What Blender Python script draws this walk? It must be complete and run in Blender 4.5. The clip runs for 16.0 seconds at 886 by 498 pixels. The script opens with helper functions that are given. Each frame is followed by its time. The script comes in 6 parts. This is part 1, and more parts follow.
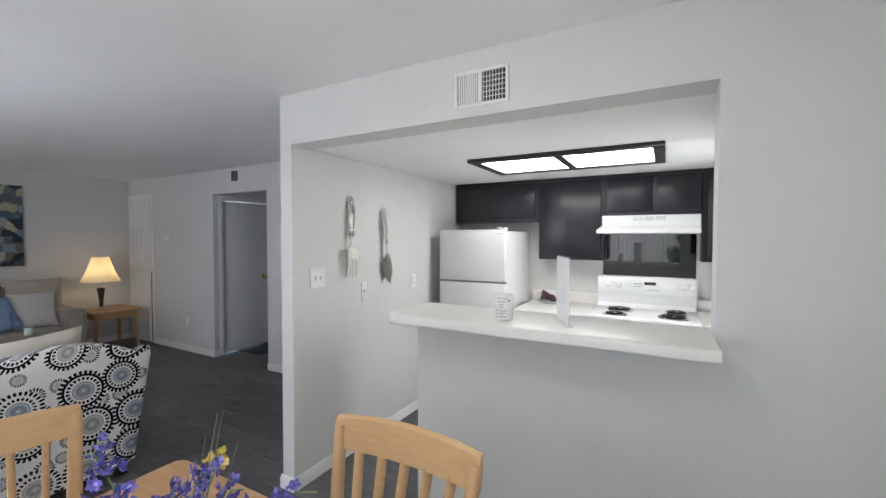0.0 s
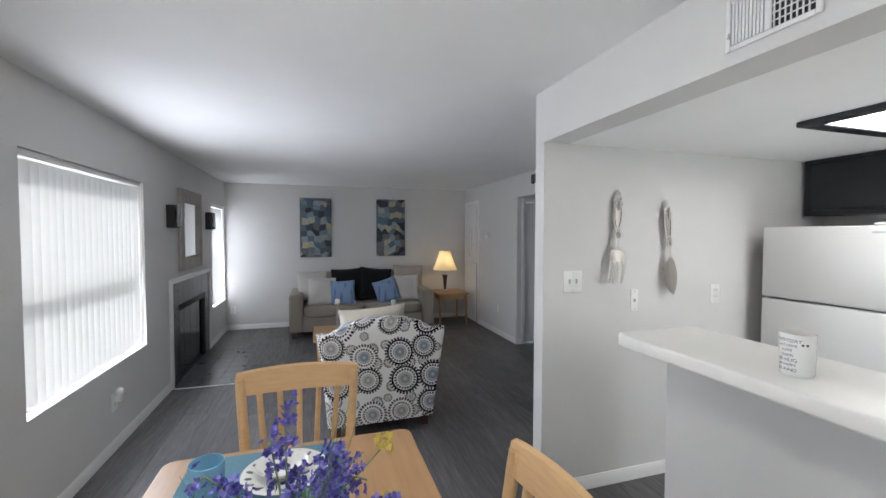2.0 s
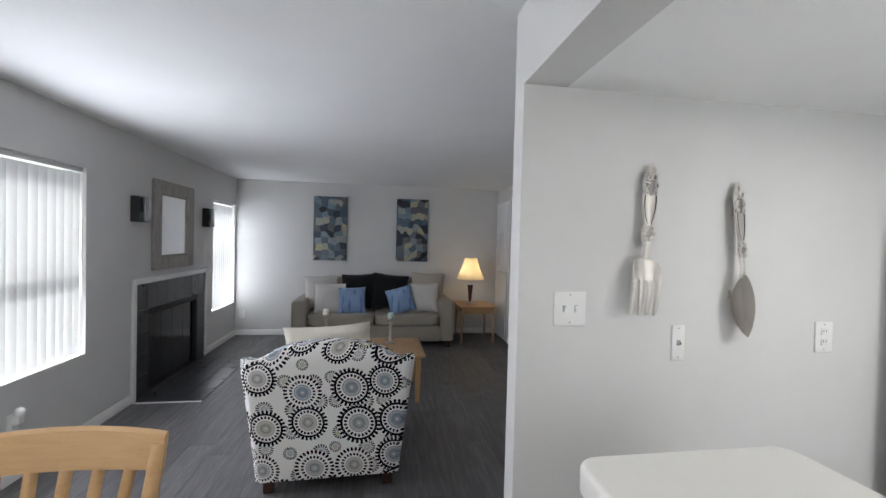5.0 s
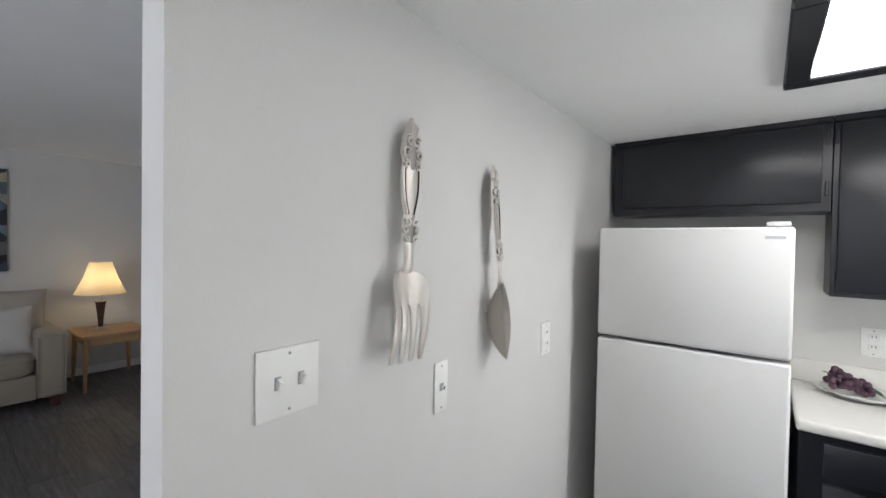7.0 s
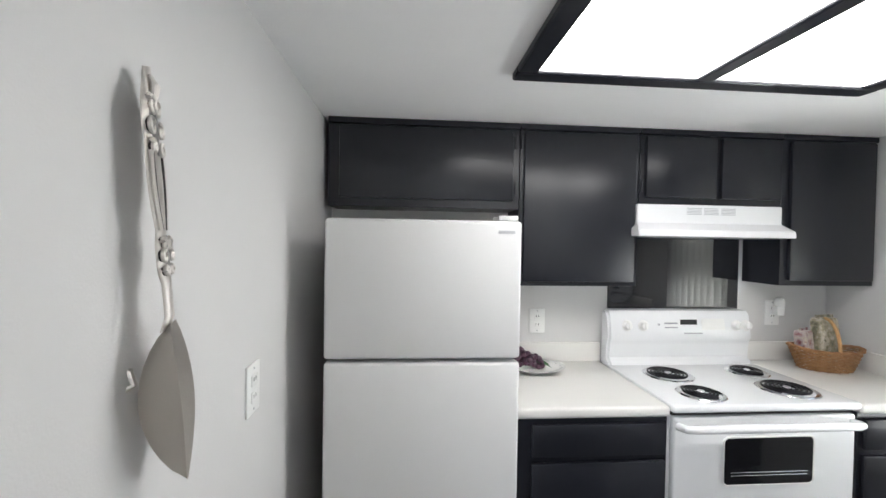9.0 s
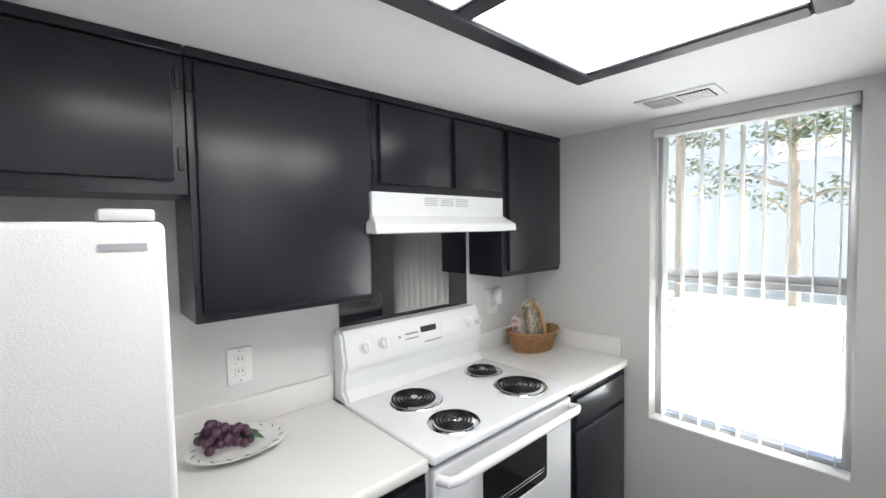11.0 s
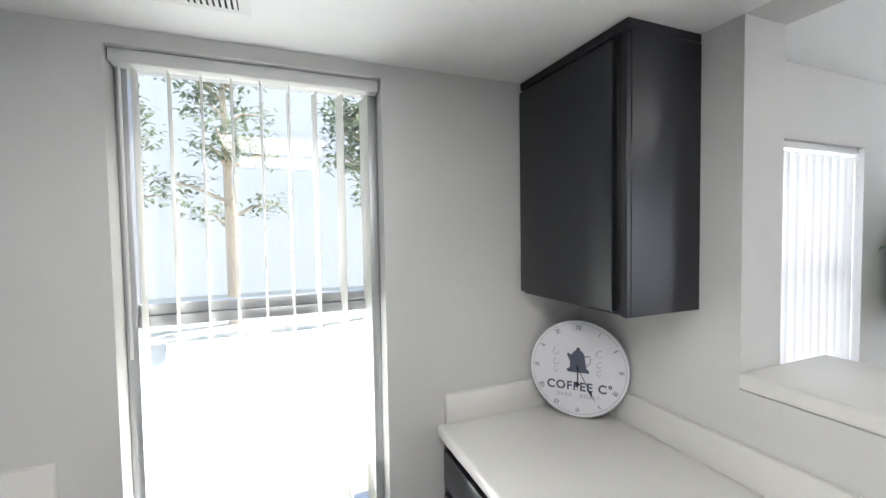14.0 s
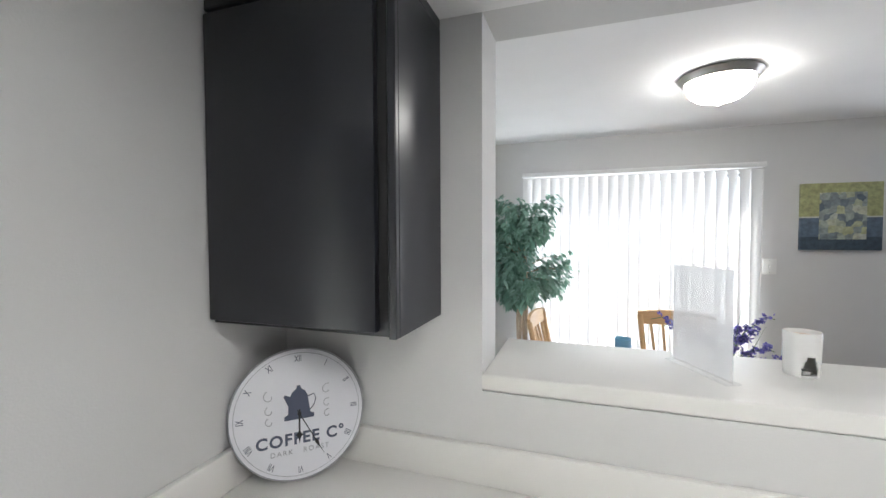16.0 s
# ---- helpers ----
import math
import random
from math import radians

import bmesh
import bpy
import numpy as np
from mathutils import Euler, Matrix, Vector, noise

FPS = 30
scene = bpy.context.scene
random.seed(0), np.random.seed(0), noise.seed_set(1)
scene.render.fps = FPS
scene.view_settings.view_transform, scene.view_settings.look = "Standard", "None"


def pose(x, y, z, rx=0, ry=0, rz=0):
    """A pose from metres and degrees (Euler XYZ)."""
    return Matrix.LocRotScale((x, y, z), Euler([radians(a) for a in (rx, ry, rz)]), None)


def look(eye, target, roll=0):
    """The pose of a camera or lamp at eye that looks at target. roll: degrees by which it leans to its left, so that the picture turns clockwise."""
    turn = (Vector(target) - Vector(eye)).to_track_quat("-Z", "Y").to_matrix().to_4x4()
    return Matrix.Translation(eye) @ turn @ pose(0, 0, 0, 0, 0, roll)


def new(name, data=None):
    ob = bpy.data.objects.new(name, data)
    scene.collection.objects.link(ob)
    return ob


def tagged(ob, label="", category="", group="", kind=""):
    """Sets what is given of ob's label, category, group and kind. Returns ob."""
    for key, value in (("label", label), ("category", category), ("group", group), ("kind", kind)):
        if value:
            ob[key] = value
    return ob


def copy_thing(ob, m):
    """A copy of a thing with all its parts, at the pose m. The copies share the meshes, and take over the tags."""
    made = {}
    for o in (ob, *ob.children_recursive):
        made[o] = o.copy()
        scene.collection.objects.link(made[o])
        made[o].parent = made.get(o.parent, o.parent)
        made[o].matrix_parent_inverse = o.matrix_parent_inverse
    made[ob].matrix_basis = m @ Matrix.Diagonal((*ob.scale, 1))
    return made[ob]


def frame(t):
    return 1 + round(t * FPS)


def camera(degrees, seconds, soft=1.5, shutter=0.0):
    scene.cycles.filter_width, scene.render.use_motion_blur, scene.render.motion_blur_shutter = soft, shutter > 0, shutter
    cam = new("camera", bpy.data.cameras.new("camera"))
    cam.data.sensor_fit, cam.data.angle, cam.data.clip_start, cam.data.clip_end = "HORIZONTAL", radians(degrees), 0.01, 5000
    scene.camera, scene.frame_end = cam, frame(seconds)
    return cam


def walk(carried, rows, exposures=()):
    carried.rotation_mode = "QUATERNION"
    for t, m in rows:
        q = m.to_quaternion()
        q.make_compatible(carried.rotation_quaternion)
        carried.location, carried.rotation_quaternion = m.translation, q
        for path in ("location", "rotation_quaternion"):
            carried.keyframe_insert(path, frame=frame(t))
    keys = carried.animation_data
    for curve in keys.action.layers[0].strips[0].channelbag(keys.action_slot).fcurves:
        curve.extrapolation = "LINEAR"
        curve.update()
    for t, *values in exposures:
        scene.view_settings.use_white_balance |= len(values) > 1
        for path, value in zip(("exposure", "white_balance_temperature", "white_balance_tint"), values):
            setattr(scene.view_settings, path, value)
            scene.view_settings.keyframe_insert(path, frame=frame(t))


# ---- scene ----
cam = camera(94.7, 16.0)
PATH = [
    (0, (-0.148, 1.552, 1.527), (-1.11, 3.304, 1.469), 0.1),
    (0.5, (-0.127, 1.633, 1.521), (-1.406, 3.169, 1.461), 0.0),
    (1, (-0.112, 1.745, 1.531), (-1.677, 2.989, 1.467), 0.0),
    (1.5, (-0.065, 1.863, 1.544), (-1.84, 2.782, 1.474), 0.1),
    (2, (-0.024, 1.992, 1.54), (-1.933, 2.584, 1.469), 0.1),
    (2.5, (-0.024, 2.147, 1.533), (-2.001, 2.442, 1.465), 0.3),
    (3, (-0.077, 2.374, 1.532), (-2.075, 2.462, 1.471), 0.4),
    (3.2, (-0.1, 2.441, 1.547), (-2.099, 2.484, 1.48), 0.4),
    (5.3, (-0.828, 2.748, 1.498), (-2.776, 3.199, 1.462), 1.7),
    (5.5, (-0.924, 2.755, 1.514), (-2.835, 3.345, 1.475), 1.2),
    (6, (-1.128, 2.839, 1.527), (-2.887, 3.789, 1.48), 0.8),
    (6.5, (-1.286, 2.946, 1.517), (-2.815, 4.235, 1.48), 0.8),
    (7, (-1.408, 3.024, 1.522), (-2.65, 4.592, 1.487), 1.0),
    (7.5, (-1.519, 3.088, 1.525), (-2.443, 4.861, 1.491), 1.0),
    (8, (-1.589, 3.186, 1.516), (-2.151, 5.105, 1.49), 0.9),
    (8.5, (-1.658, 3.34, 1.519), (-1.854, 5.33, 1.488), 1.0),
    (9, (-1.696, 3.492, 1.522), (-1.536, 5.485, 1.486), 0.9),
    (9.2, (-1.703, 3.556, 1.509), (-1.407, 5.534, 1.486), 0.6),
    (11.3, (-1.415, 4.17, 1.577), (0.093, 5.481, 1.503), -0.3),
    (11.5, (-1.411, 4.242, 1.54), (0.206, 5.417, 1.495), 0.2),
    (12, (-1.276, 4.367, 1.538), (0.549, 5.185, 1.495), 0.1),
    (12.5, (-1.115, 4.456, 1.554), (0.841, 4.868, 1.496), -0.3),
    (13, (-0.951, 4.524, 1.534), (1.049, 4.508, 1.492), -0.6),
    (13.5, (-0.814, 4.507, 1.526), (1.146, 4.114, 1.481), -0.6),
    (14, (-0.657, 4.462, 1.548), (1.196, 3.713, 1.466), -0.9),
    (14.5, (-0.535, 4.404, 1.536), (1.147, 3.324, 1.466), -0.8),
    (15, (-0.418, 4.371, 1.543), (1.002, 2.964, 1.469), -0.8),
    (15.5, (-0.328, 4.359, 1.533), (0.744, 2.673, 1.46), -0.4),
    (16, (-0.229, 4.377, 1.531), (0.415, 2.484, 1.459), -0.2),
]
# ---- strengths of the lights, and the exposure ----
SKY, SUN, DAYLIGHT, WINDOW, PANEL, DOME, BULB, STOPS = 0.10, 2.4, 8.5, 8.8, 1.75, 6.0, 9.0, 2.56
walk(cam, [(t, look(eye, target, roll)) for t, eye, target, roll in PATH], [(0, STOPS, 5950, 10), (16, STOPS, 5950, 10)])

# ---- plan (metres) ----
YS, XWEST, XF, W1, W2, YK, XE, YN = 0.605, -7.245, -2.085, 3.233, 3.395, 5.56, 0.592, 4.668
PART = 0.095  # thickness of the partition
ZC, ZK = 2.358, 2.067

# ---- world, sun, large lights ----
world = bpy.data.worlds.new("sky")
scene.world = world
world.use_nodes = True
wn, wl = world.node_tree.nodes, world.node_tree.links
sky = wn.new("ShaderNodeTexSky")
sky.sky_type, sky.sun_disc = "NISHITA", False
sky.sun_elevation, sky.sun_rotation = radians(52), radians(160)
wl.new(sky.outputs[0], wn["Background"].inputs[0])
wn["Background"].inputs[1].default_value = SKY
sun = new("sun", bpy.data.lights.new("sun", "SUN"))
sun.data.energy, sun.data.angle, sun.data.color = SUN, radians(0.5), (1.0, 0.95, 0.87)
sun.matrix_basis = look((3, -8, 11), (0, 0, 0))


def area(name, eye, target, sx, sy, watts, colour):
    lamp = new(name, bpy.data.lights.new(name, "AREA"))
    lamp.data.shape, lamp.data.size, lamp.data.size_y = "RECTANGLE", sx, sy
    lamp.data.energy, lamp.data.color = watts, colour
    lamp.matrix_basis = look(eye, target)
    return lamp


DAY = (0.97, 0.965, 1.0)
area("daylight_slider", (-0.62, 0.50, 1.0), (-0.62, 3, 1.0), 1.6, 1.9, DAYLIGHT * 0.74, DAY)
area("daylight_living", (-3.31, 0.50, 1.28), (-3.31, 3, 1.28), 1.4, 1.3, DAYLIGHT * 0.02, DAY)
area("daylight_corner", (-6.78, 0.50, 1.23), (-6.78, 3, 1.23), 0.74, 1.36, DAYLIGHT * 0.2, DAY)
for nm, x, sx, z, watts in (("window_light_living", -3.31, 1.45, 1.28, WINDOW * 0.62), ("window_light_corner", -6.78, 0.76, 1.23, WINDOW * 0.12)):
    area(nm, (x, YS - 0.005, z), (x, 3, z - 0.1), sx, 1.3, watts, DAY).data.spread = radians(172)
# lamp outside the kitchen window, added for sunlit ground's light up into the room
area("daylight_kitchen", (XE + 0.149, 4.50, 0.96), (-2.0, 4.50, 2.5), 0.60, 0.56, DAYLIGHT * 0.30, (1.0, 0.98, 0.93))
area("daylight_dining", (XE + 0.125, 1.92, 1.32), (-3, 1.92, 1.32), 1.0, 1.2, DAYLIGHT * 0.55, DAY)


# ---- materials ----
def material(name, colour, rough=0.5, metal=0.0, spec=0.5):
    m = bpy.data.materials.new(name)
    m.use_nodes = True
    p = m.node_tree.nodes["Principled BSDF"]
    p.inputs["Base Color"].default_value = (*colour, 1)
    p.inputs["Roughness"].default_value, p.inputs["Metallic"].default_value = rough, metal
    p.inputs["Specular IOR Level"].default_value = spec
    return m


class Nodes:
    """Short hand for wiring a material."""

    def __init__(self, m):
        self.t, self.n, self.l = m.node_tree, m.node_tree.nodes, m.node_tree.links
        self.p = self.n["Principled BSDF"]

    def add(self, kind, **values):
        node = self.n.new(kind)
        for key, value in values.items():
            node.inputs[key.replace("_", " ")].default_value = value
        return node

    def math(self, op, a, b=None):
        node = self.n.new("ShaderNodeMath")
        node.operation = op
        for i, v in enumerate((a, b)):
            if v is None:
                continue
            if isinstance(v, (int, float)):
                node.inputs[i].default_value = v
            else:
                self.l.new(v, node.inputs[i])
        return node.outputs[0]

    def mix(self, fac, a, b, blend="MIX"):
        node = self.n.new("ShaderNodeMix")
        node.data_type, node.blend_type = "RGBA", blend
        for sock, v in ((node.inputs[0], fac), (node.inputs[6], a), (node.inputs[7], b)):
            if isinstance(v, (int, float)):
                sock.default_value = v
            elif isinstance(v, tuple):
                sock.default_value = (*v, 1)
            else:
                self.l.new(v, sock)
        return node.outputs[2]

    def coords(self, scale=(1, 1, 1), which="Object"):
        c = self.n.new("ShaderNodeTexCoord")
        mp = self.n.new("ShaderNodeMapping")
        mp.inputs["Scale"].default_value = scale
        self.l.new(c.outputs[which], mp.inputs[0])
        return mp.outputs[0]

    def noise(self, vec, scale, detail=4.0, rough=0.6):
        node = self.add("ShaderNodeTexNoise", Scale=scale, Detail=detail, Roughness=rough)
        self.l.new(vec, node.inputs["Vector"])
        return node.outputs[0]

    def ramp(self, fac, *stops):
        node = self.n.new("ShaderNodeValToRGB")
        while len(node.color_ramp.elements) < len(stops):
            node.color_ramp.elements.new(0.5)
        for e, (pos, col) in zip(node.color_ramp.elements, stops):
            e.position, e.color = pos, (*col, 1)
        self.l.new(fac, node.inputs[0])
        return node.outputs[0]

    def bump(self, height, strength, distance=0.01):
        node = self.add("ShaderNodeBump", Strength=strength, Distance=distance)
        self.l.new(height, node.inputs["Height"])
        self.l.new(node.outputs[0], self.p.inputs["Normal"])

    def colour(self, sock):
        self.l.new(sock, self.p.inputs["Base Color"])

    def rough(self, sock):
        self.l.new(sock, self.p.inputs["Roughness"])


def painted(name, colour, rough=0.6, grain=180.0, depth=0.25, blotch=0.05, metal=0.0, spec=0.5):
    """Paint or plastic: fine roller texture, and faint large blotches."""
    m = material(name, colour, rough, metal, spec)
    n = Nodes(m)
    v = n.coords()
    big = n.noise(v, 1.7, 3)
    low = tuple(c * (1 - blotch) for c in colour)
    high = tuple(min(1.0, c * (1 + blotch)) for c in colour)
    n.colour(n.ramp(big, (0.3, low), (0.7, high)))
    n.rough(n.ramp(n.noise(v, 6, 4), (0.3, (rough * 0.96,) * 3), (0.7, (min(1, rough * 1.05),) * 3)))
    if depth:
        n.bump(n.noise(v, grain, 3), depth, 0.002)
    return m


def wood(name, light, dark, rough=0.38, axis=(3, 30, 30), depth=0.08):
    m = material(name, light, rough)
    n = Nodes(m)
    v = n.coords(axis)
    g = n.noise(v, 2.0, 6, 0.65)
    n.colour(n.ramp(g, (0.25, dark), (0.55, light), (0.9, tuple(min(1, c * 1.12) for c in light))))
    n.rough(n.ramp(g, (0.3, (rough * 1.2,) * 3), (0.8, (rough * 0.85,) * 3)))
    n.bump(g, depth, 0.002)
    return m


def cloth(name, colour, scale=420.0, depth=0.5, blotch=0.08):
    m = material(name, colour, 0.95, 0, 0.15)
    n = Nodes(m)
    v = n.coords()
    fine = n.noise(v, scale, 2)
    base = n.ramp(n.noise(v, 5, 4), (0.3, tuple(c * (1 - blotch) for c in colour)), (0.7, tuple(min(1, c * (1 + blotch)) for c in colour)))
    n.colour(n.mix(0.35, base, n.ramp(fine, (0.35, tuple(c * 0.75 for c in colour)), (0.65, tuple(min(1, c * 1.2) for c in colour)))))
    n.p.inputs["Sheen Weight"].default_value = 0.15
    n.bump(fine, depth, 0.003)
    return m


M_WALL = painted("wall_paint", (0.64, 0.635, 0.625), 0.62, 220, 0.22, 0.025)
M_CEIL = painted("ceiling_paint", (0.87, 0.87, 0.865), 0.8, 110, 0.35, 0.02)
M_TRIM = painted("trim_paint", (0.78, 0.78, 0.77), 0.4, 90, 0.06, 0.03)
M_DOOR = painted("door_paint", (0.74, 0.745, 0.75), 0.45, 60, 0.08, 0.03)
M_BLACK = material("black_cabinet_paint", (0.0125, 0.0135, 0.0185), 0.30, 0.0, 0.5)
_n = Nodes(M_BLACK)
_n.bump(_n.noise(_n.coords(), 140, 3), 0.05, 0.002)
M_BLACKIN = painted("dark_cabinet_inside", (0.012, 0.012, 0.013), 0.7, 60, 0.1)
M_COUNTER = painted("laminate_counter", (0.74, 0.73, 0.70), 0.3, 300, 0.04, 0.02)
M_ENAMEL = painted("white_enamel", (0.80, 0.81, 0.82), 0.16, 25, 0.02, 0.01)
M_FRIDGE = painted("textured_white_fridge", (0.70, 0.70, 0.695), 0.36, 330, 0.35, 0.01)
M_PLASTIC = painted("white_plastic", (0.80, 0.80, 0.78), 0.35, 60, 0.02, 0.01)
M_DARKPL = material("black_plastic", (0.012, 0.012, 0.013), 0.35)
M_GREYPL = material("grey_print", (0.32, 0.33, 0.35), 0.5)
M_CHROME = material("chrome", (0.78, 0.78, 0.78), 0.12, 1.0)
M_ALU = painted("aluminium", (0.50, 0.51, 0.53), 0.38, 60, 0.05, 0.06, 1.0)
M_NICKEL = painted("brushed_nickel", (0.55, 0.53, 0.50), 0.32, 200, 0.1, 0.05, 1.0)
M_BRASS = material("brass", (0.62, 0.45, 0.20), 0.25, 1.0)
M_COIL = material("coil_iron", (0.022, 0.022, 0.025), 0.42, 0.6)
M_MAPLE = wood("maple", (0.58, 0.38, 0.19), (0.51, 0.32, 0.15))
M_MAPLE_TOP = wood("maple_table_top", (0.47, 0.285, 0.14), (0.42, 0.25, 0.12), 0.34, (2, 22, 22), 0.03)
M_OAK = wood("oak_table", (0.42, 0.255, 0.12), (0.33, 0.19, 0.085), 0.42)
M_DARKWOOD = wood("dark_wood_leg", (0.06, 0.026, 0.017), (0.03, 0.014, 0.01), 0.4)
M_SOFA = cloth("beige_linen", (0.34, 0.305, 0.25))
M_PILLOW_W = cloth("white_pillow_cloth", (0.60, 0.58, 0.55))
M_PILLOW_T = cloth("taupe_pillow_cloth", (0.43, 0.39, 0.33))
M_PILLOW_K = cloth("black_pillow_cloth", (0.012, 0.012, 0.013), 300)
M_CREAM = cloth("cream_cushion_cloth", (0.62, 0.585, 0.50))
M_TEAL = cloth("teal_mat_cloth", (0.13, 0.27, 0.36), 260)
M_TILE = painted("black_tile", (0.022, 0.023, 0.026), 0.28, 40, 0.1, 0.25)
M_SOOT = painted("sooty_steel", (0.008, 0.008, 0.009), 0.55, 80, 0.2, 0.3)
M_CHINA = painted("white_china", (0.80, 0.80, 0.78), 0.14, 20, 0.01, 0.01)
M_WAX = material("ivory_wax", (0.68, 0.68, 0.60), 0.5)
M_WAXG = material("green_wax", (0.40, 0.55, 0.50), 0.5)
# near-black floor base; thin parts in it imitate shade in gaps and slots
M_SLOT = material("slot_dark", (0.02, 0.02, 0.02), 0.8)
M_MIRROR = material("mirror_silver", (0.90, 0.91, 0.92), 0.02, 1.0)


def glass(name, colour=(1, 1, 1), rough=0.0):
    m = material(name, colour, rough)
    p = m.node_tree.nodes["Principled BSDF"]
    p.inputs["Transmission Weight"].default_value, p.inputs["IOR"].default_value = 1.0, 1.45
    return m


M_GLASS = glass("window_glass", (0.97, 0.99, 0.985))
M_ACRYLIC = material("clear_acrylic", (0.95, 0.97, 1.0), 0.05)
M_ACRYLIC.node_tree.nodes["Principled BSDF"].inputs["Alpha"].default_value = 0.12


def translucent(name, colour, through_share, rough=0.6):
    m = material(name, colour, rough)
    n = Nodes(m)
    v = n.coords()
    n.bump(n.noise(v, 90, 3), 0.08, 0.002)
    tr = n.add("ShaderNodeBsdfTranslucent", Color=(*colour, 1))
    mx = n.add("ShaderNodeMixShader", Fac=through_share)
    n.l.new(n.p.outputs[0], mx.inputs[1])
    n.l.new(tr.outputs[0], mx.inputs[2])
    n.l.new(mx.outputs[0], n.n["Material Output"].inputs[0])
    return m


M_VANE = translucent("blind_vinyl", (0.78, 0.78, 0.77), 0.11)
# lit copy of the vinyl: creamier, more translucent, for the open kitchen vanes
M_VANE_LIT = translucent("lit_blind_vinyl", (0.80, 0.79, 0.74), 0.45)
M_LEAF = translucent("ficus_leaf", (0.26, 0.42, 0.31), 0.40, 0.34)
M_SHADE = translucent("lamp_shade_cloth", (0.78, 0.70, 0.52), 0.55, 0.8)


def glowing(name, colour, strength, base=(0.8, 0.8, 0.8)):
    m = material(name, base, 0.4)
    p = m.node_tree.nodes["Principled BSDF"]
    p.inputs["Emission Color"].default_value, p.inputs["Emission Strength"].default_value = (*colour, 1), strength
    return m


M_TUBE = glowing("lit_diffuser", (1.0, 0.93, 0.84), PANEL)
nd = Nodes(M_TUBE)
vv = nd.coords()
nd.bump(nd.noise(vv, 240, 2), 0.3, 0.002)
M_DOME = glowing("lit_dome_glass", (1.0, 0.93, 0.82), DOME)
M_BULB = glowing("lamp_bulb", (1.0, 0.72, 0.38), BULB)

# dark grey wood planks, each with its own tone
M_PLANK = material("grey_vinyl_plank", (0.08, 0.078, 0.078), 0.42)
n = Nodes(M_PLANK)
info = n.n.new("ShaderNodeObjectInfo")
off = n.n.new("ShaderNodeVectorMath")
off.operation = "ADD"
comb = n.n.new("ShaderNodeCombineXYZ")
n.l.new(n.math("MULTIPLY", info.outputs["Random"], 37.0), comb.inputs[0])
n.l.new(n.math("MULTIPLY", info.outputs["Random"], 91.0), comb.inputs[1])
n.l.new(n.coords((1.6, 17, 17)), off.inputs[0])
n.l.new(comb.outputs[0], off.inputs[1])
grain = n.noise(off.outputs[0], 2.2, 8, 0.68)
col = n.ramp(grain, (0.25, (0.062, 0.060, 0.062)), (0.5, (0.105, 0.102, 0.104)), (0.78, (0.175, 0.170, 0.168)))
tone = n.ramp(info.outputs["Random"], (0.0, (0.80, 0.79, 0.79)), (1.0, (1.16, 1.15, 1.14)))
n.colour(n.mix(1.0, col, tone, "MULTIPLY"))
n.rough(n.ramp(grain, (0.3, (0.5,) * 3), (0.8, (0.36,) * 3)))
n.bump(grain, 0.12, 0.002)


# ---- helpers ----
def thing(name, label, category, loc=(0, 0, 0), rz=0.0, group="", kind=""):
    ob = new(name)
    ob.matrix_basis = pose(*loc, 0, 0, rz)
    ob.empty_display_size = 0.05
    return tagged(ob, label, category, group, kind)


def root(ob):
    while ob.parent:
        ob = ob.parent
    return ob


def mesh_of(name, bm, mat, smooth=None):
    me = bpy.data.meshes.new(name)
    bm.normal_update()
    bm.to_mesh(me)
    bm.free()
    for mt in mat if isinstance(mat, (list, tuple)) else (mat,):
        me.materials.append(mt)
    if smooth is not None:
        me.shade_smooth() if smooth else me.shade_flat()
        if smooth:
            me.set_sharp_from_angle(angle=radians(smooth if smooth > 1 else 40))
    return me


def part(name, bm, mat, parent=None, label="", w=False, smooth=40, at=None):
    """One mesh object; w: the bmesh is in world metres and is moved into its thing."""
    if w and parent is not None:
        bmesh.ops.transform(bm, matrix=root(parent).matrix_basis.inverted(), verts=bm.verts)
    ob = new(name, mesh_of(name, bm, mat, smooth))
    ob.parent = parent
    if at is not None:
        ob.location = at
    return tagged(ob, label)


def structure(name, bm, mat, label, category, smooth=40):
    return tagged(part(name, bm, mat, None, "", False, smooth), label, category, "", "structure")


def box(x0, x1, y0, y1, z0, z1, r=0.0, seg=2, bm=None):
    into = bm if bm is not None else bmesh.new()
    one = bmesh.new() if (bm is not None and r) else into
    made = bmesh.ops.create_cube(one, size=1.0)["verts"]
    bmesh.ops.transform(one, verts=made, matrix=Matrix.Translation(((x0 + x1) / 2, (y0 + y1) / 2, (z0 + z1) / 2)) @ Matrix.Diagonal((abs(x1 - x0), abs(y1 - y0), abs(z1 - z0), 1)))
    if r:
        bmesh.ops.bevel(one, geom=list(one.edges), offset=r, segments=seg, affect="EDGES", profile=0.5)
    if one is not into:
        join(into, one)
    return into


def join(into, other, m=None):
    """Adds a bmesh to another and frees it."""
    if m is not None:
        bmesh.ops.transform(other, matrix=m, verts=other.verts)
    me = bpy.data.meshes.new("tmp")
    other.to_mesh(me)
    other.free()
    into.from_mesh(me)
    bpy.data.meshes.remove(me)
    return into


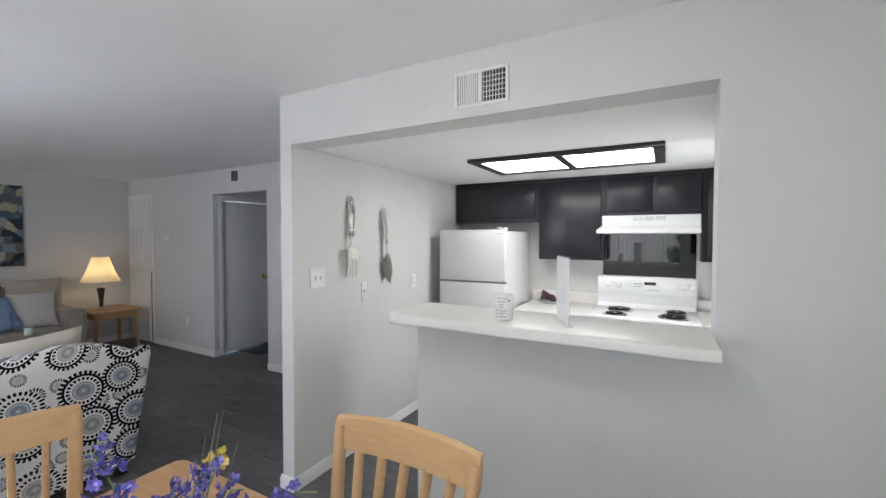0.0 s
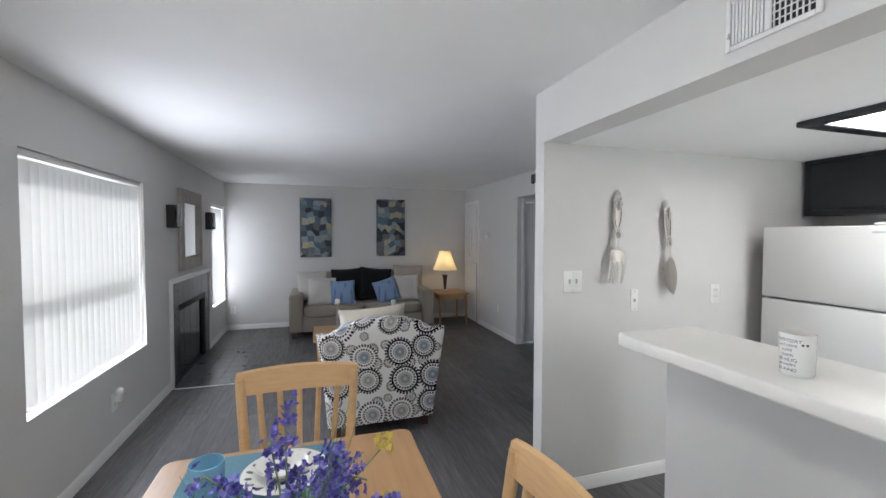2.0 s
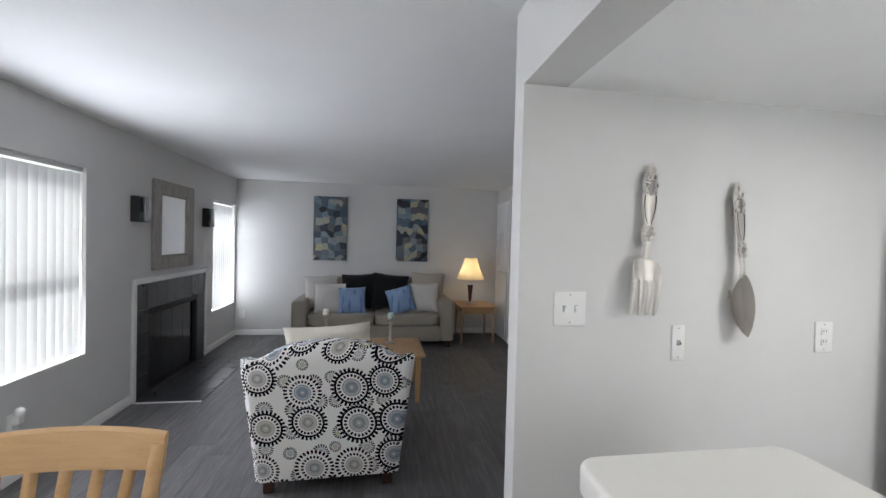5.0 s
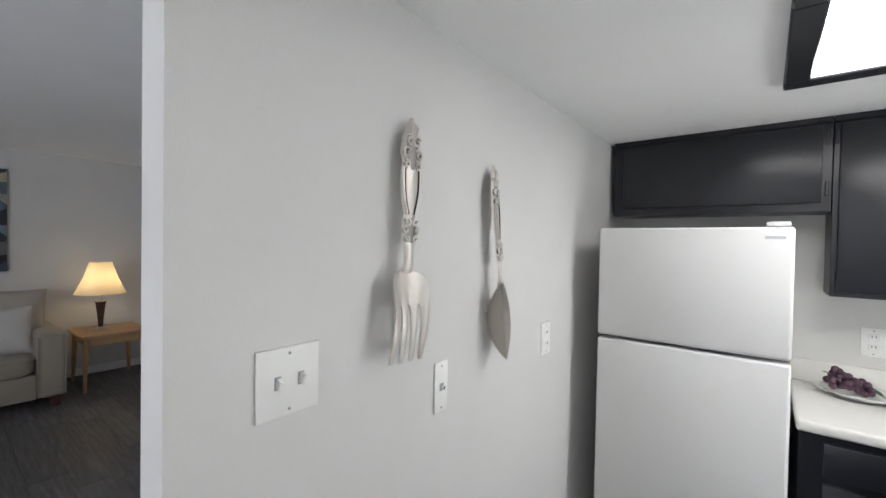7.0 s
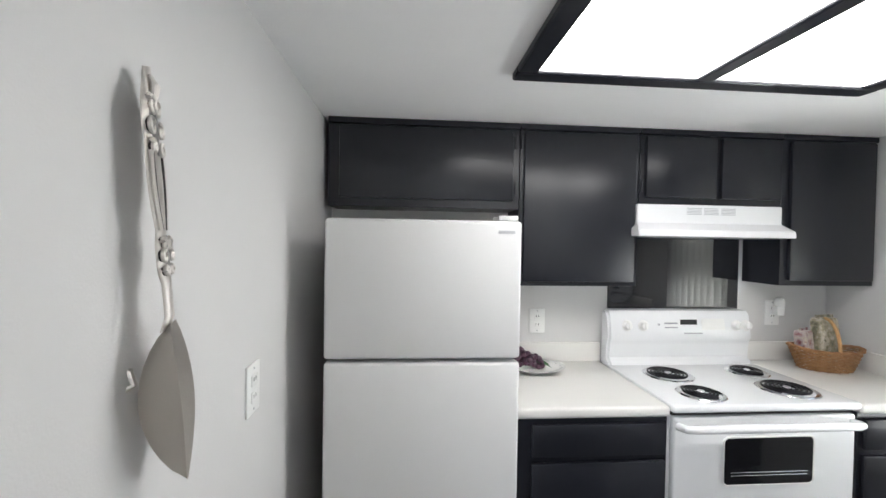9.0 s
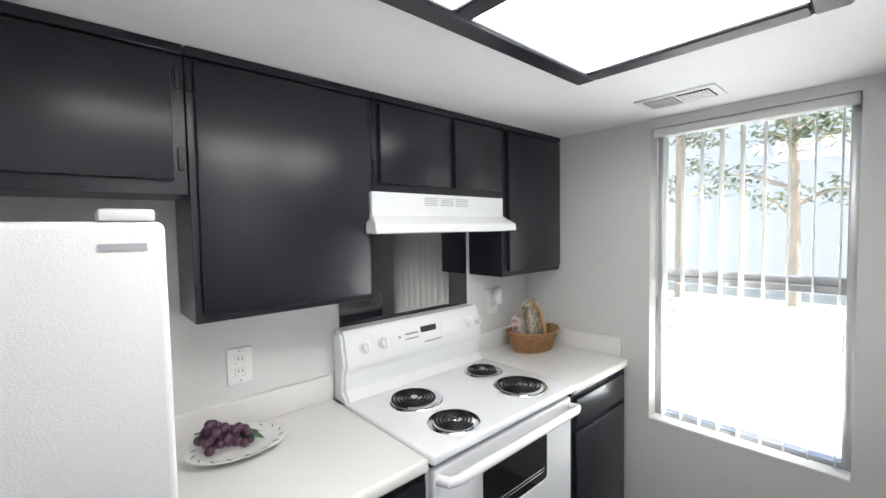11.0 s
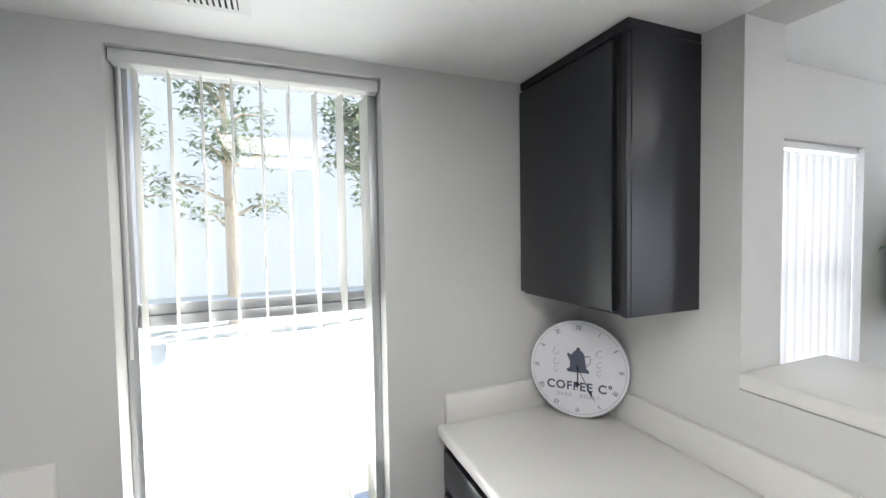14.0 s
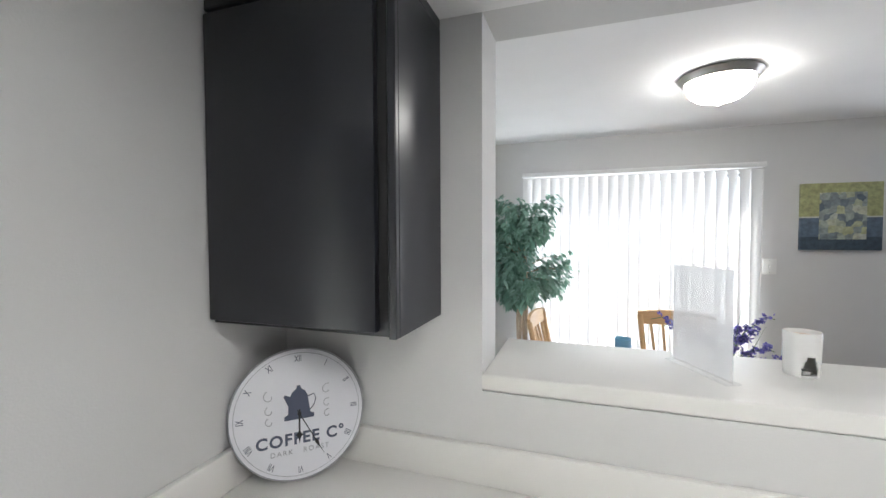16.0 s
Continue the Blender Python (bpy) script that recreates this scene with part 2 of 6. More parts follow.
def lathe(profile, n=32, x=0.0, y=0.0, bm=None):
    """A turned shape from (radius, height) pairs."""
    bm = bm or bmesh.new()
    rings = []
    for r, z in profile:
        if r < 1e-5:
            rings.append([bm.verts.new((x, y, z))])
        else:
            rings.append([bm.verts.new((x + r * math.cos(2 * math.pi * i / n), y + r * math.sin(2 * math.pi * i / n), z)) for i in range(n)])
    for a, b in zip(rings, rings[1:]):
        for i in range(n):
            j = (i + 1) % n
            if len(a) == 1 and len(b) > 1:
                bm.faces.new((a[0], b[j], b[i]))
            elif len(b) == 1 and len(a) > 1:
                bm.faces.new((a[i], a[j], b[0]))
            elif len(a) > 1:
                bm.faces.new((a[i], a[j], b[j], b[i]))
    bmesh.ops.recalc_face_normals(bm, faces=bm.faces)
    return bm


def tube(points, radius, n=10, bm=None, closed=False, flat=1.0):
    """A round bar along points; radius is one number or one for each point."""
    bm = bm or bmesh.new()
    pts = [Vector(p) for p in points]
    rad = radius if isinstance(radius, (list, tuple)) else [radius] * len(pts)
    rings, side = [], None
    for i, p in enumerate(pts):
        a = pts[i - 1] if (i or closed) else p
        b = pts[(i + 1) % len(pts)] if (i < len(pts) - 1 or closed) else p
        d = (b - a).normalized()
        if side is None:
            side = d.orthogonal().normalized()
        side = (side - d * side.dot(d)).normalized()
        up = d.cross(side)
        rings.append([bm.verts.new(p + rad[i] * (math.cos(2 * math.pi * k / n) * side + flat * math.sin(2 * math.pi * k / n) * up)) for k in range(n)])
    pairs = list(zip(rings, rings[1:])) + ([(rings[-1], rings[0])] if closed else [])
    for a, b in pairs:
        for k in range(n):
            bm.faces.new((a[k], a[(k + 1) % n], b[(k + 1) % n], b[k]))
    if not closed:
        bm.faces.new(list(reversed(rings[0])))
        bm.faces.new(rings[-1])
    bmesh.ops.recalc_face_normals(bm, faces=bm.faces)
    return bm


def prism(outline, z0, z1, r=0.0, bm=None):
    """An upright slab with the given outline (x, y)."""
    one = bmesh.new()
    f = one.faces.new([one.verts.new((x, y, z0)) for x, y in outline])
    ext = bmesh.ops.extrude_face_region(one, geom=[f])
    bmesh.ops.translate(one, vec=(0, 0, z1 - z0), verts=[v for v in ext["geom"] if isinstance(v, bmesh.types.BMVert)])
    bmesh.ops.recalc_face_normals(one, faces=one.faces)
    if r:
        flat = [e for e in one.edges if abs(e.verts[0].co.z - e.verts[1].co.z) < 1e-6]
        bmesh.ops.bevel(one, geom=flat, offset=r, segments=3, affect="EDGES", profile=0.5)
    return join(bm, one) if bm is not None else one


def rounded(x0, x1, y0, y1, r, n=6, which=(1, 1, 1, 1)):
    """A rectangle's outline with rounded corners, anticlockwise from the lower left."""
    out = []
    for k, (cx, cy, a) in enumerate(((x0, y0, 180), (x1, y0, 270), (x1, y1, 0), (x0, y1, 90))):
        if not which[k]:
            out.append((cx, cy))
            continue
        ox, oy = cx + (r if cx == x0 else -r), cy + (r if cy == y0 else -r)
        out += [(ox + r * math.cos(radians(a + 90 * i / n)), oy + r * math.sin(radians(a + 90 * i / n))) for i in range(n + 1)]
    return out


def puff(w, d, h, power=3.2, n=20, wrinkle=0.006, seed=0.0, flare=0.0):
    """A stuffed cushion, centred, w by d and h thick, with pinched corners where flare is set."""
    bm = bmesh.new()
    bmesh.ops.create_cube(bm, size=2.0)
    bmesh.ops.subdivide_edges(bm, edges=bm.edges[:], cuts=n // 2, use_grid_fill=True)
    for v in bm.verts:
        x, y, z = v.co
        k = (abs(x) ** power + abs(y) ** power + abs(z) ** power) ** (1 / power)
        x, y, z = x / k, y / k, z / k
        edge = max(0.0, (abs(x) ** 3 + abs(y) ** 3))
        z *= 1 - 0.35 * min(1, edge) if flare else 1
        s = 1 + flare * (abs(x) * abs(y)) ** 2
        q = Vector((x * s * w / 2, y * s * d / 2, z * h / 2))
        q += v.co.normalized() * wrinkle * noise.noise(q * 9 + Vector((seed, seed * 2, 0)))
        v.co = q
    return bm


def square_cushion(size, thick, seed=0.0, n=22):
    """A square throw pillow: two bowed faces, straight seams drawn in a little, and pointed corners."""
    bm = bmesh.new()
    sides = []
    for s in (1, -1):
        g = []
        for i in range(n + 1):
            row = []
            for j in range(n + 1):
                u, v = i / n * 2 - 1, j / n * 2 - 1
                rim = i in (0, n) or j in (0, n)
                puffed = ((1 - abs(u) ** 2.6) * (1 - abs(v) ** 2.6)) ** 0.55
                x = u * (1 - 0.055 * (1 - v * v)) * size / 2
                y = v * (1 - 0.055 * (1 - u * u)) * size / 2
                q = Vector((x, y, s * thick / 2 * puffed))
                if not rim:
                    q.z += s * 0.012 * noise.noise(Vector((x * 7 + seed, y * 7, s)))
                row.append(sides[0][i][j] if (rim and s < 0) else bm.verts.new(q))
            g.append(row)
        sides.append(g)
        for i in range(n):
            for j in range(n):
                f = (g[i][j], g[i + 1][j], g[i + 1][j + 1], g[i][j + 1])
                bm.faces.new(f if s > 0 else tuple(reversed(f)))
    return bm


def square_seam(size):
    pts = []
    for k in range(4):
        for i in range(12):
            u = i / 12 * 2 - 1
            p = Vector((u, -1 + 0.055 * (1 - u * u)))
            a = k * math.pi / 2
            pts.append(((p.x * math.cos(a) - p.y * math.sin(a)) * size / 2, (p.x * math.sin(a) + p.y * math.cos(a)) * size / 2, 0))
    return tube(pts, 0.0032, 6, None, True)


def wall(name, along, a0, a1, b0, b1, z0, z1, holes, label):
    """A wall along x or y, with openings (from, to, low, high) cut through it."""
    bm = bmesh.new()

    def slab(p, q, lo, hi):
        if q - p > 1e-4 and hi - lo > 1e-4:
            box(*((p, q, b0, b1) if along == "x" else (b0, b1, p, q)), lo, hi, bm=bm)
    at = a0
    for p, q, lo, hi in sorted(holes):
        slab(at, p, z0, z1)
        slab(p, q, z0, lo)
        slab(p, q, hi, z1)
        at = q
    slab(at, a1, z0, z1)
    return structure(name, bm, M_WALL, label, "wall", None)


# ---- setting ----
WIN_L, WIN_F, SLIDER = (-4.06, -2.55, 0.60, 1.97), (-7.19, -6.38, 0.50, 1.965), (-1.465, 0.215, 0.0, 2.01)
WIN_K, WIN_D = (4.153, 4.847, 0.635, 2.025), (1.40, 2.45, 0.66, 1.985)
wall_s = wall("wall_south", "x", XWEST - 0.15, XE + 0.15, YS - 0.15, YS, 0, ZC, [WIN_L, WIN_F, SLIDER, (-5.90, -4.88, 0.0, 0.79)], "light grey painted wall with windows and fireplace")
wall_w = wall("wall_west", "y", YS, YN + 0.12, XWEST - 0.15, XWEST, 0, ZC, [], "light grey painted wall behind the sofa")
wall_e = wall("wall_east", "y", YS, YK + 0.15, XE, XE + 0.15, 0, ZC, [WIN_K, WIN_D], "light grey painted wall with two windows")
wall_n = wall("wall_north", "x", XWEST, XF - PART, YN, YN + 0.12, 0, ZC, [(-5.16, -4.15, 0.0, 2.06)], "light grey painted wall with a hall opening")
wall_k = wall("wall_kitchen_north", "x", XF - PART, XE, YK, YK + 0.15, 0, ZC, [], "light grey painted kitchen wall behind the stove")
wall_f = wall("wall_fork", "y", W1, YK, XF - PART, XF, 0, ZC, [], "light grey painted partition wall beside the kitchen entry")
wall_h = wall("wall_half", "x", -1.21, 0.003, W1, W2, 0, 1.14, [], "light grey painted half wall under the bar top")
wall_p = wall("wall_pass", "x", 0.003, XE, W1, W2, 0, ZK, [], "light grey painted wall beside the pass-through")
bulk = wall("wall_bulkhead", "x", XF, XE, W1, W2, ZK, ZC, [], "light grey painted bulkhead over the pass-through")
wall("wall_hall_west", "y", YN + 0.12, 6.0, -5.31, -5.16, 0, ZC, [(4.79, 5.49, 0.0, 1.995)], "light grey painted hall wall with a door")
wall("wall_hall_back", "x", -5.16, -4.15, 6.0, 6.1, 0, ZC, [], "light grey painted end wall of the hall")
wall("wall_hall_east", "y", YN + 0.12, 6.0, -4.15, -4.03, 0, ZC, [], "light grey painted hall wall")
structure("ceiling", box(XWEST - 0.15, XE + 0.15, YS - 0.15, 6.1, ZC, ZC + 0.15), M_CEIL, "white textured painted ceiling of the living space", "ceiling", None)
structure("ceiling_kitchen", box(XF, XE, W2, YK, ZK, ZK + 0.12), M_CEIL, "white lowered painted kitchen ceiling", "ceiling", None)
floor = structure("floor", box(XWEST - 0.15, XE + 0.15, YS - 0.15, 6.1, -0.12, -0.006), M_SLOT, "dark grey wood-look plank floor", "floor", None)


def skirting(along, a0, a1, face, side, name="baseboard"):
    """A baseboard with a moulded top; side: +1 or -1, the way it faces."""
    prof = [(0, 0), (0.013, 0), (0.013, 0.058), (0.009, 0.068), (0.005, 0.078), (0, 0.08)]
    bm = bmesh.new()
    ends = []
    for a in (a0, a1):
        ends.append([bm.verts.new((a, face + side * d, z) if along == "x" else (face + side * d, a, z)) for d, z in prof])
    k = len(prof)
    for i in range(k):
        bm.faces.new((ends[0][i], ends[0][(i + 1) % k], ends[1][(i + 1) % k], ends[1][i]))
    bm.faces.new(ends[0])
    bm.faces.new(list(reversed(ends[1])))
    bmesh.ops.recalc_face_normals(bm, faces=bm.faces)
    return structure(name, bm, M_TRIM, "white painted baseboard along the wall", "baseboard", 25)


for row in (("x", -7.245, -6.16, YS, 1), ("x", -4.61, -1.50, YS, 1), ("x", 0.25, XE, YS, 1), ("y", YS + 0.013, 4.65, XWEST, 1), ("x", -6.54, -5.16, YN, -1), ("x", -4.15, XF - PART - 0.013, YN, -1),
            ("y", YN - 0.013, 4.735, -5.16, 1), ("y", W1, YN - 0.013, XF - PART, -1), ("x", XF - PART - 0.013, XF + 0.013, W1, -1), ("y", W1, 4.72, XF, 1), ("y", W1 - 0.013, W2, -1.21, -1), ("x", -1.223, XE, W1, -1), ("y", YS + 0.013, W1 - 0.013, XE, -1)):
    skirting(*row)


# ---- windows and blinds ----
def window(name, along, a0, a1, lo, hi, b, label, rail=None, inside=1):
    """An aluminium sash window set at depth b in its opening."""
    w = thing(name, label, "window", ((a0 + a1) / 2, b, lo) if along == "x" else (b, (a0 + a1) / 2, lo), 0, "", "structure")

    def bar(pname, p, q, z0, z1, half, mat, r=0.003):
        args = (p, q, b - half, b + half) if along == "x" else (b - half, b + half, p, q)
        return part(pname, box(*args, z0, z1, r), mat, w, "", True)
    t = 0.03
    bar("frame_side", a0 + 0.001, a0 + t, lo + 0.001, hi - 0.001, 0.028, M_ALU)
    bar("frame_side", a1 - t, a1 - 0.001, lo + 0.001, hi - 0.001, 0.028, M_ALU)
    bar("frame_head", a0 + t, a1 - t, hi - t, hi - 0.001, 0.026, M_ALU)
    bar("frame_foot", a0 + t, a1 - t, lo + 0.001, lo + t, 0.026, M_ALU)
    if rail:
        bar("meeting_rail", a0 + t, a1 - t, rail - 0.012, rail + 0.018, 0.016, M_ALU)
        bar("lower_rail", a0 + t, a1 - t, rail - 0.045, rail - 0.014, 0.022, M_ALU)
        panes = ((lo + t, rail - 0.045), (rail + 0.018, hi - t))
    else:
        panes = ((lo + t, hi - t),)
    for z0, z1 in panes:
        bar("pane", a0 + t, a1 - t, z0, z1, 0.002, M_GLASS, 0).visible_shadow = False
    return w


window("window_1", "x", *WIN_L, YS - 0.12, "aluminium sash window behind closed white blinds", 1.25)
window("window_2", "x", *WIN_F, YS - 0.12, "narrow aluminium window behind white blinds", 1.25)
window("window_3", "y", *WIN_K, XE + 0.10, "aluminium sash window with open white vertical blinds", 1.345)
window("window_4", "y", *WIN_D, XE + 0.12, "aluminium window behind closed white blinds", 1.3)
sl = window("sliding_door", "x", SLIDER[0], SLIDER[1], 0.0, SLIDER[3], YS - 0.12, "aluminium sliding glass door behind white vertical blinds")
part("centre_stile", box(-0.66, -0.60, YS - 0.14, YS - 0.10, 0.03, 1.98, 0.003), M_ALU, sl, "", True)


def vane_mesh(z0, z1, width, amp, closed=True):
    bm = bmesh.new()
    cols = []
    for i in range(7):
        u = i / 6 - 0.5
        cols.append([bm.verts.new((u * width, amp * (1 - 4 * u * u), z)) for z in (z0, (z0 + z1) / 2, z1)])
    for a, b in zip(cols, cols[1:]):
        for k in range(2):
            bm.faces.new((a[k], b[k], b[k + 1], a[k + 1]))
    return mesh_of("vane", bm, M_VANE if closed else M_VANE_LIT, 60)


def blinds(along, a0, a1, b, lo, hi, angle, pitch, label, rail_out=0.03, skip=(), jitter=4.0, wand=True):
    """Vertical blinds: a head rail and hanging vanes, each turned by angle from flat."""
    t = thing("vertical_blinds", label, "blinds", ((a0 + a1) / 2, b, hi) if along == "x" else (b, (a0 + a1) / 2, hi))
    part("head_rail", box(*((a0, a1, b - rail_out, b + rail_out) if along == "x" else (b - rail_out, b + rail_out, a0, a1)), hi, hi + 0.035, 0.004), M_TRIM, t, "", True)
    me = vane_mesh(lo - hi, -0.012, 0.089, 0.006, angle < 60)
    rng = random.Random(int(abs(a0) * 1000))
    k, at = 0, a0 + 0.045
    while at < a1 - 0.03:
        if not any(p <= at <= q for p, q in skip):
            v = new("vane", me)
            v.parent = t
            d = at - (a0 + a1) / 2
            v.location = (d, 0, 0) if along == "x" else (0, d, 0)
            v.rotation_euler = (0, 0, radians(angle + rng.uniform(-jitter, jitter) + (90 if along == "y" else 0)))
        at += pitch
        k += 1
    if wand:
        part("wand", tube([(a0 + 0.02, b + 0.035, hi - 0.02), (a0 + 0.022, b + 0.037, hi - 0.9)] if along == "x" else [(b - 0.05, a1 - 0.03, hi - 0.02), (b - 0.05, a1 - 0.03, hi - 0.75)], 0.004, 8), M_PLASTIC, t, "", True)
    return t


blinds("x", -1.53, 0.275, YS + 0.06, 0.03, 2.03, 24, 0.078, "white vertical blinds drawn over the sliding door", 0.045)
blinds("x", WIN_L[0] + 0.005, WIN_L[1] - 0.005, YS - 0.045, WIN_L[2] + 0.012, WIN_L[3] - 0.036, -11, 0.075, "closed white vertical blinds in the living room window", 0.025)
blinds("x", WIN_F[0] + 0.005, WIN_F[1] - 0.005, YS - 0.045, WIN_F[2] + 0.012, WIN_F[3] - 0.036, -12, 0.075, "white vertical blinds over the corner window", 0.025, (), 4, False)
blinds("y", WIN_K[0] + 0.004, WIN_K[1] - 0.004, XE + 0.045, WIN_K[2] + 0.03, WIN_K[3] - 0.037, 94, 0.074, "open white vertical blinds in the kitchen window", 0.025)
blinds("y", WIN_D[0] + 0.005, WIN_D[1] - 0.005, XE + 0.05, WIN_D[2] + 0.012, WIN_D[3] - 0.036, -14, 0.075, "closed white vertical blinds in the dining window", 0.025, (), 4, False)
part("window_stool", box(XE - 0.004, XE + 0.07, WIN_K[0] + 0.002, WIN_K[1] - 0.002, WIN_K[2] + 0.0005, WIN_K[2] + 0.012, 0.003), M_TRIM, bpy.data.objects["window_3"], "white sill", True)

# ---- doors of the hall and closet ----
d1 = thing("door_1", "white flush hall door with a brass knob, closed", "door", (-5.19, 5.25, 0), 0, "", "structure")
part("panel", box(-5.215, -5.18, 4.803, 5.477, 0.012, 1.985, 0.002), M_DOOR, d1, "", True)
for y0, y1, z0, z1 in ((4.735, 4.788, 0, 2.05), (5.492, 5.545, 0, 2.05), (4.788, 5.492, 1.997, 2.05)):
    part("casing", box(-5.159, -5.145, y0, y1, z0, z1, 0.004), M_TRIM, d1, "", True)
knob = lathe([(0, 0), (0.03, 0), (0.03, 0.006), (0.011, 0.01), (0.011, 0.03), (0.026, 0.042), (0.028, 0.055), (0.018, 0.066), (0, 0.068)], 20)
bmesh.ops.transform(knob, matrix=pose(-5.18, 5.41, 0.97, 0, 90, 0), verts=knob.verts)
part("knob", knob, M_BRASS, d1, "brass door knob", True)

d2 = thing("door_2", "white closet door with an upper louvre panel, ajar", "door", (-6.9, YN, 0), 0, "", "structure")
for x0, x1, z0, z1 in ((-7.225, -7.165, 0, 2.13), (-6.60, -6.545, 0, 2.13), (-7.165, -6.60, 2.07, 2.13)):
    part("casing", box(x0, x1, YN - 0.016, YN - 0.0005, z0, z1, 0.004), M_TRIM, d2, "", True)
part("upper_leaf", box(-7.16, -6.605, YN - 0.032, YN - 0.002, 1.05, 2.065, 0.003), M_DOOR, d2, "", True)
part("lower_leaf", box(-7.16, -6.63, YN - 0.028, YN - 0.002, 0.02, 1.035, 0.003), M_DOOR, d2, "", True)
for i in range(3):
    bm = bmesh.new()
    x0 = -7.09 + i * 0.15
    box(x0, x0 + 0.012, YN - 0.042, YN - 0.032, 1.14, 1.66, 0.002, 1, bm)
    box(x0 + 0.115, x0 + 0.127, YN - 0.042, YN - 0.032, 1.14, 1.66, 0.002, 1, bm)
    for k in range(20):
        z = 1.15 + k * 0.0255
        sl_bm = box(x0 + 0.012, x0 + 0.115, -0.002, 0.002, -0.011, 0.011)
        join(bm, sl_bm, pose(0, YN - 0.037, z, 35, 0, 0))
    part("louvre", bm, M_DOOR, d2, "", True)
# no opening here: the strip's dark colour gives the gap its shade
part("gap_strip", box(-6.628, -6.612, YN - 0.010, YN - 0.003, 0.03, 1.02), M_SLOT, d2, "near-black strip in place of the shaded gap beside the leaf", True)


# ---- wall fittings ----
def plate_on(name, label, x, y, z, face, w, h, kind):
    """A cover plate at a place; face: '+x', '-x', '+y' or '-y', the way it faces."""
    t = thing(name, label, "outlet" if kind != "switch" else "light switch", (x, y, z), {"+y": 180, "-y": 0, "+x": 90, "-x": -90}[face])
    part("cover", box(-w / 2, w / 2, -0.006, -0.0003, -h / 2, h / 2, 0.0025), M_PLASTIC, t)
    if kind == "outlet":
        for zz in (0.021, -0.021):
            part("socket", box(-0.0165, 0.0165, -0.0085, -0.005, zz - 0.014, zz + 0.014, 0.003), M_PLASTIC, t)
            for xx in (-0.006, 0.006):
                part("slot", box(xx - 0.0012, xx + 0.0012, -0.0092, -0.0082, zz - 0.001, zz + 0.008), M_SLOT, t)
    elif kind == "switch":
        for xx in ((-0.023, 0.023) if w > 0.1 else (0,)):
            part("opening", box(xx - 0.006, xx + 0.006, -0.0072, -0.0058, -0.012, 0.012), M_GREYPL, t)
            tog = box(-0.004, 0.004, -0.014, 0.0, -0.009, 0.009, 0.0015)
            part("toggle", join(bmesh.new(), tog, pose(xx, -0.006, 0.002, 18, 0, 0)), M_PLASTIC, t)
    elif kind == "coax":
        part("jack", tube([(0, -0.004, 0), (0, -0.016, 0)], 0.005, 8), M_CHROME, t)
        part("hole", box(-0.008, 0.008, -0.0072, -0.0058, -0.010, 0.010), M_GREYPL, t)
    for zz in (h / 2 - 0.012, -h / 2 + 0.012):
        part("screw", tube([(0, -0.005, zz), (0, -0.0068, zz)], 0.003, 8), M_GREYPL, t)
    return t


plate_on("switch_plate", "white double light switch on the wall", XF, 3.430, 1.266, "+x", 0.125, 0.125, "switch")
plate_on("cable_outlet", "white cable outlet plate on the wall", XF, 3.875, 1.135, "+x", 0.055, 0.135, "coax")
plate_on("wall_outlet", "white wall outlet beside the refrigerator", XF, 4.535, 1.15, "+x", 0.082, 0.125, "outlet")
plate_on("wall_outlet", "white wall outlet over the counter", -1.035, YK, 1.12, "-y", 0.082, 0.125, "outlet")
plate_on("wall_outlet", "white wall outlet with a plug-in night light", 0.27, YK, 1.165, "-y", 0.082, 0.135, "outlet")
plate_on("wall_outlet", "white wall outlet near the floor", XWEST, 0.705, 0.32, "+x", 0.08, 0.125, "outlet")
plate_on("wall_outlet", "white wall outlet under the window", -3.45, YS, 0.345, "+y", 0.08, 0.13, "outlet")
plate_on("wall_outlet", "white wall outlet on the hall side wall", -5.76, YN, 0.40, "-y", 0.075, 0.12, "outlet")
plate_on("switch_plate", "white double light switch beside the sliding door", -1.595, YS, 1.275, "+y", 0.09, 0.12, "switch")


def plug_in(label, x, y, z, face):
    t = thing("night_light", label, "night light", (x, y, z), {"+y": 180, "-y": 0}[face])
    part("plug", box(-0.022, 0.022, -0.045, -0.009, -0.03, 0.02, 0.006), M_PLASTIC, t)
    part("cap", lathe([(0, 0.021), (0.024, 0.021), (0.027, 0.035), (0.024, 0.055), (0.012, 0.066), (0, 0.068)], 18, 0.0, -0.034), M_CHINA, t)


plug_in("white plug-in night light in the outlet", 0.285, YK, 1.185, "-y")
plug_in("white plug-in air freshener in the outlet", -3.46, YS, 0.375, "+y")
th = thing("thermostat", "small beige wall thermostat", "thermostat", (-6.18, YN, 1.52))
part("body", box(-6.235, -6.125, YN - 0.03, YN - 0.0003, 1.485, 1.56, 0.006), M_PLASTIC, th, "", True)
part("dial", box(-6.20, -6.14, YN - 0.033, YN - 0.030, 1.535, 1.55), M_GREYPL, th, "", True)


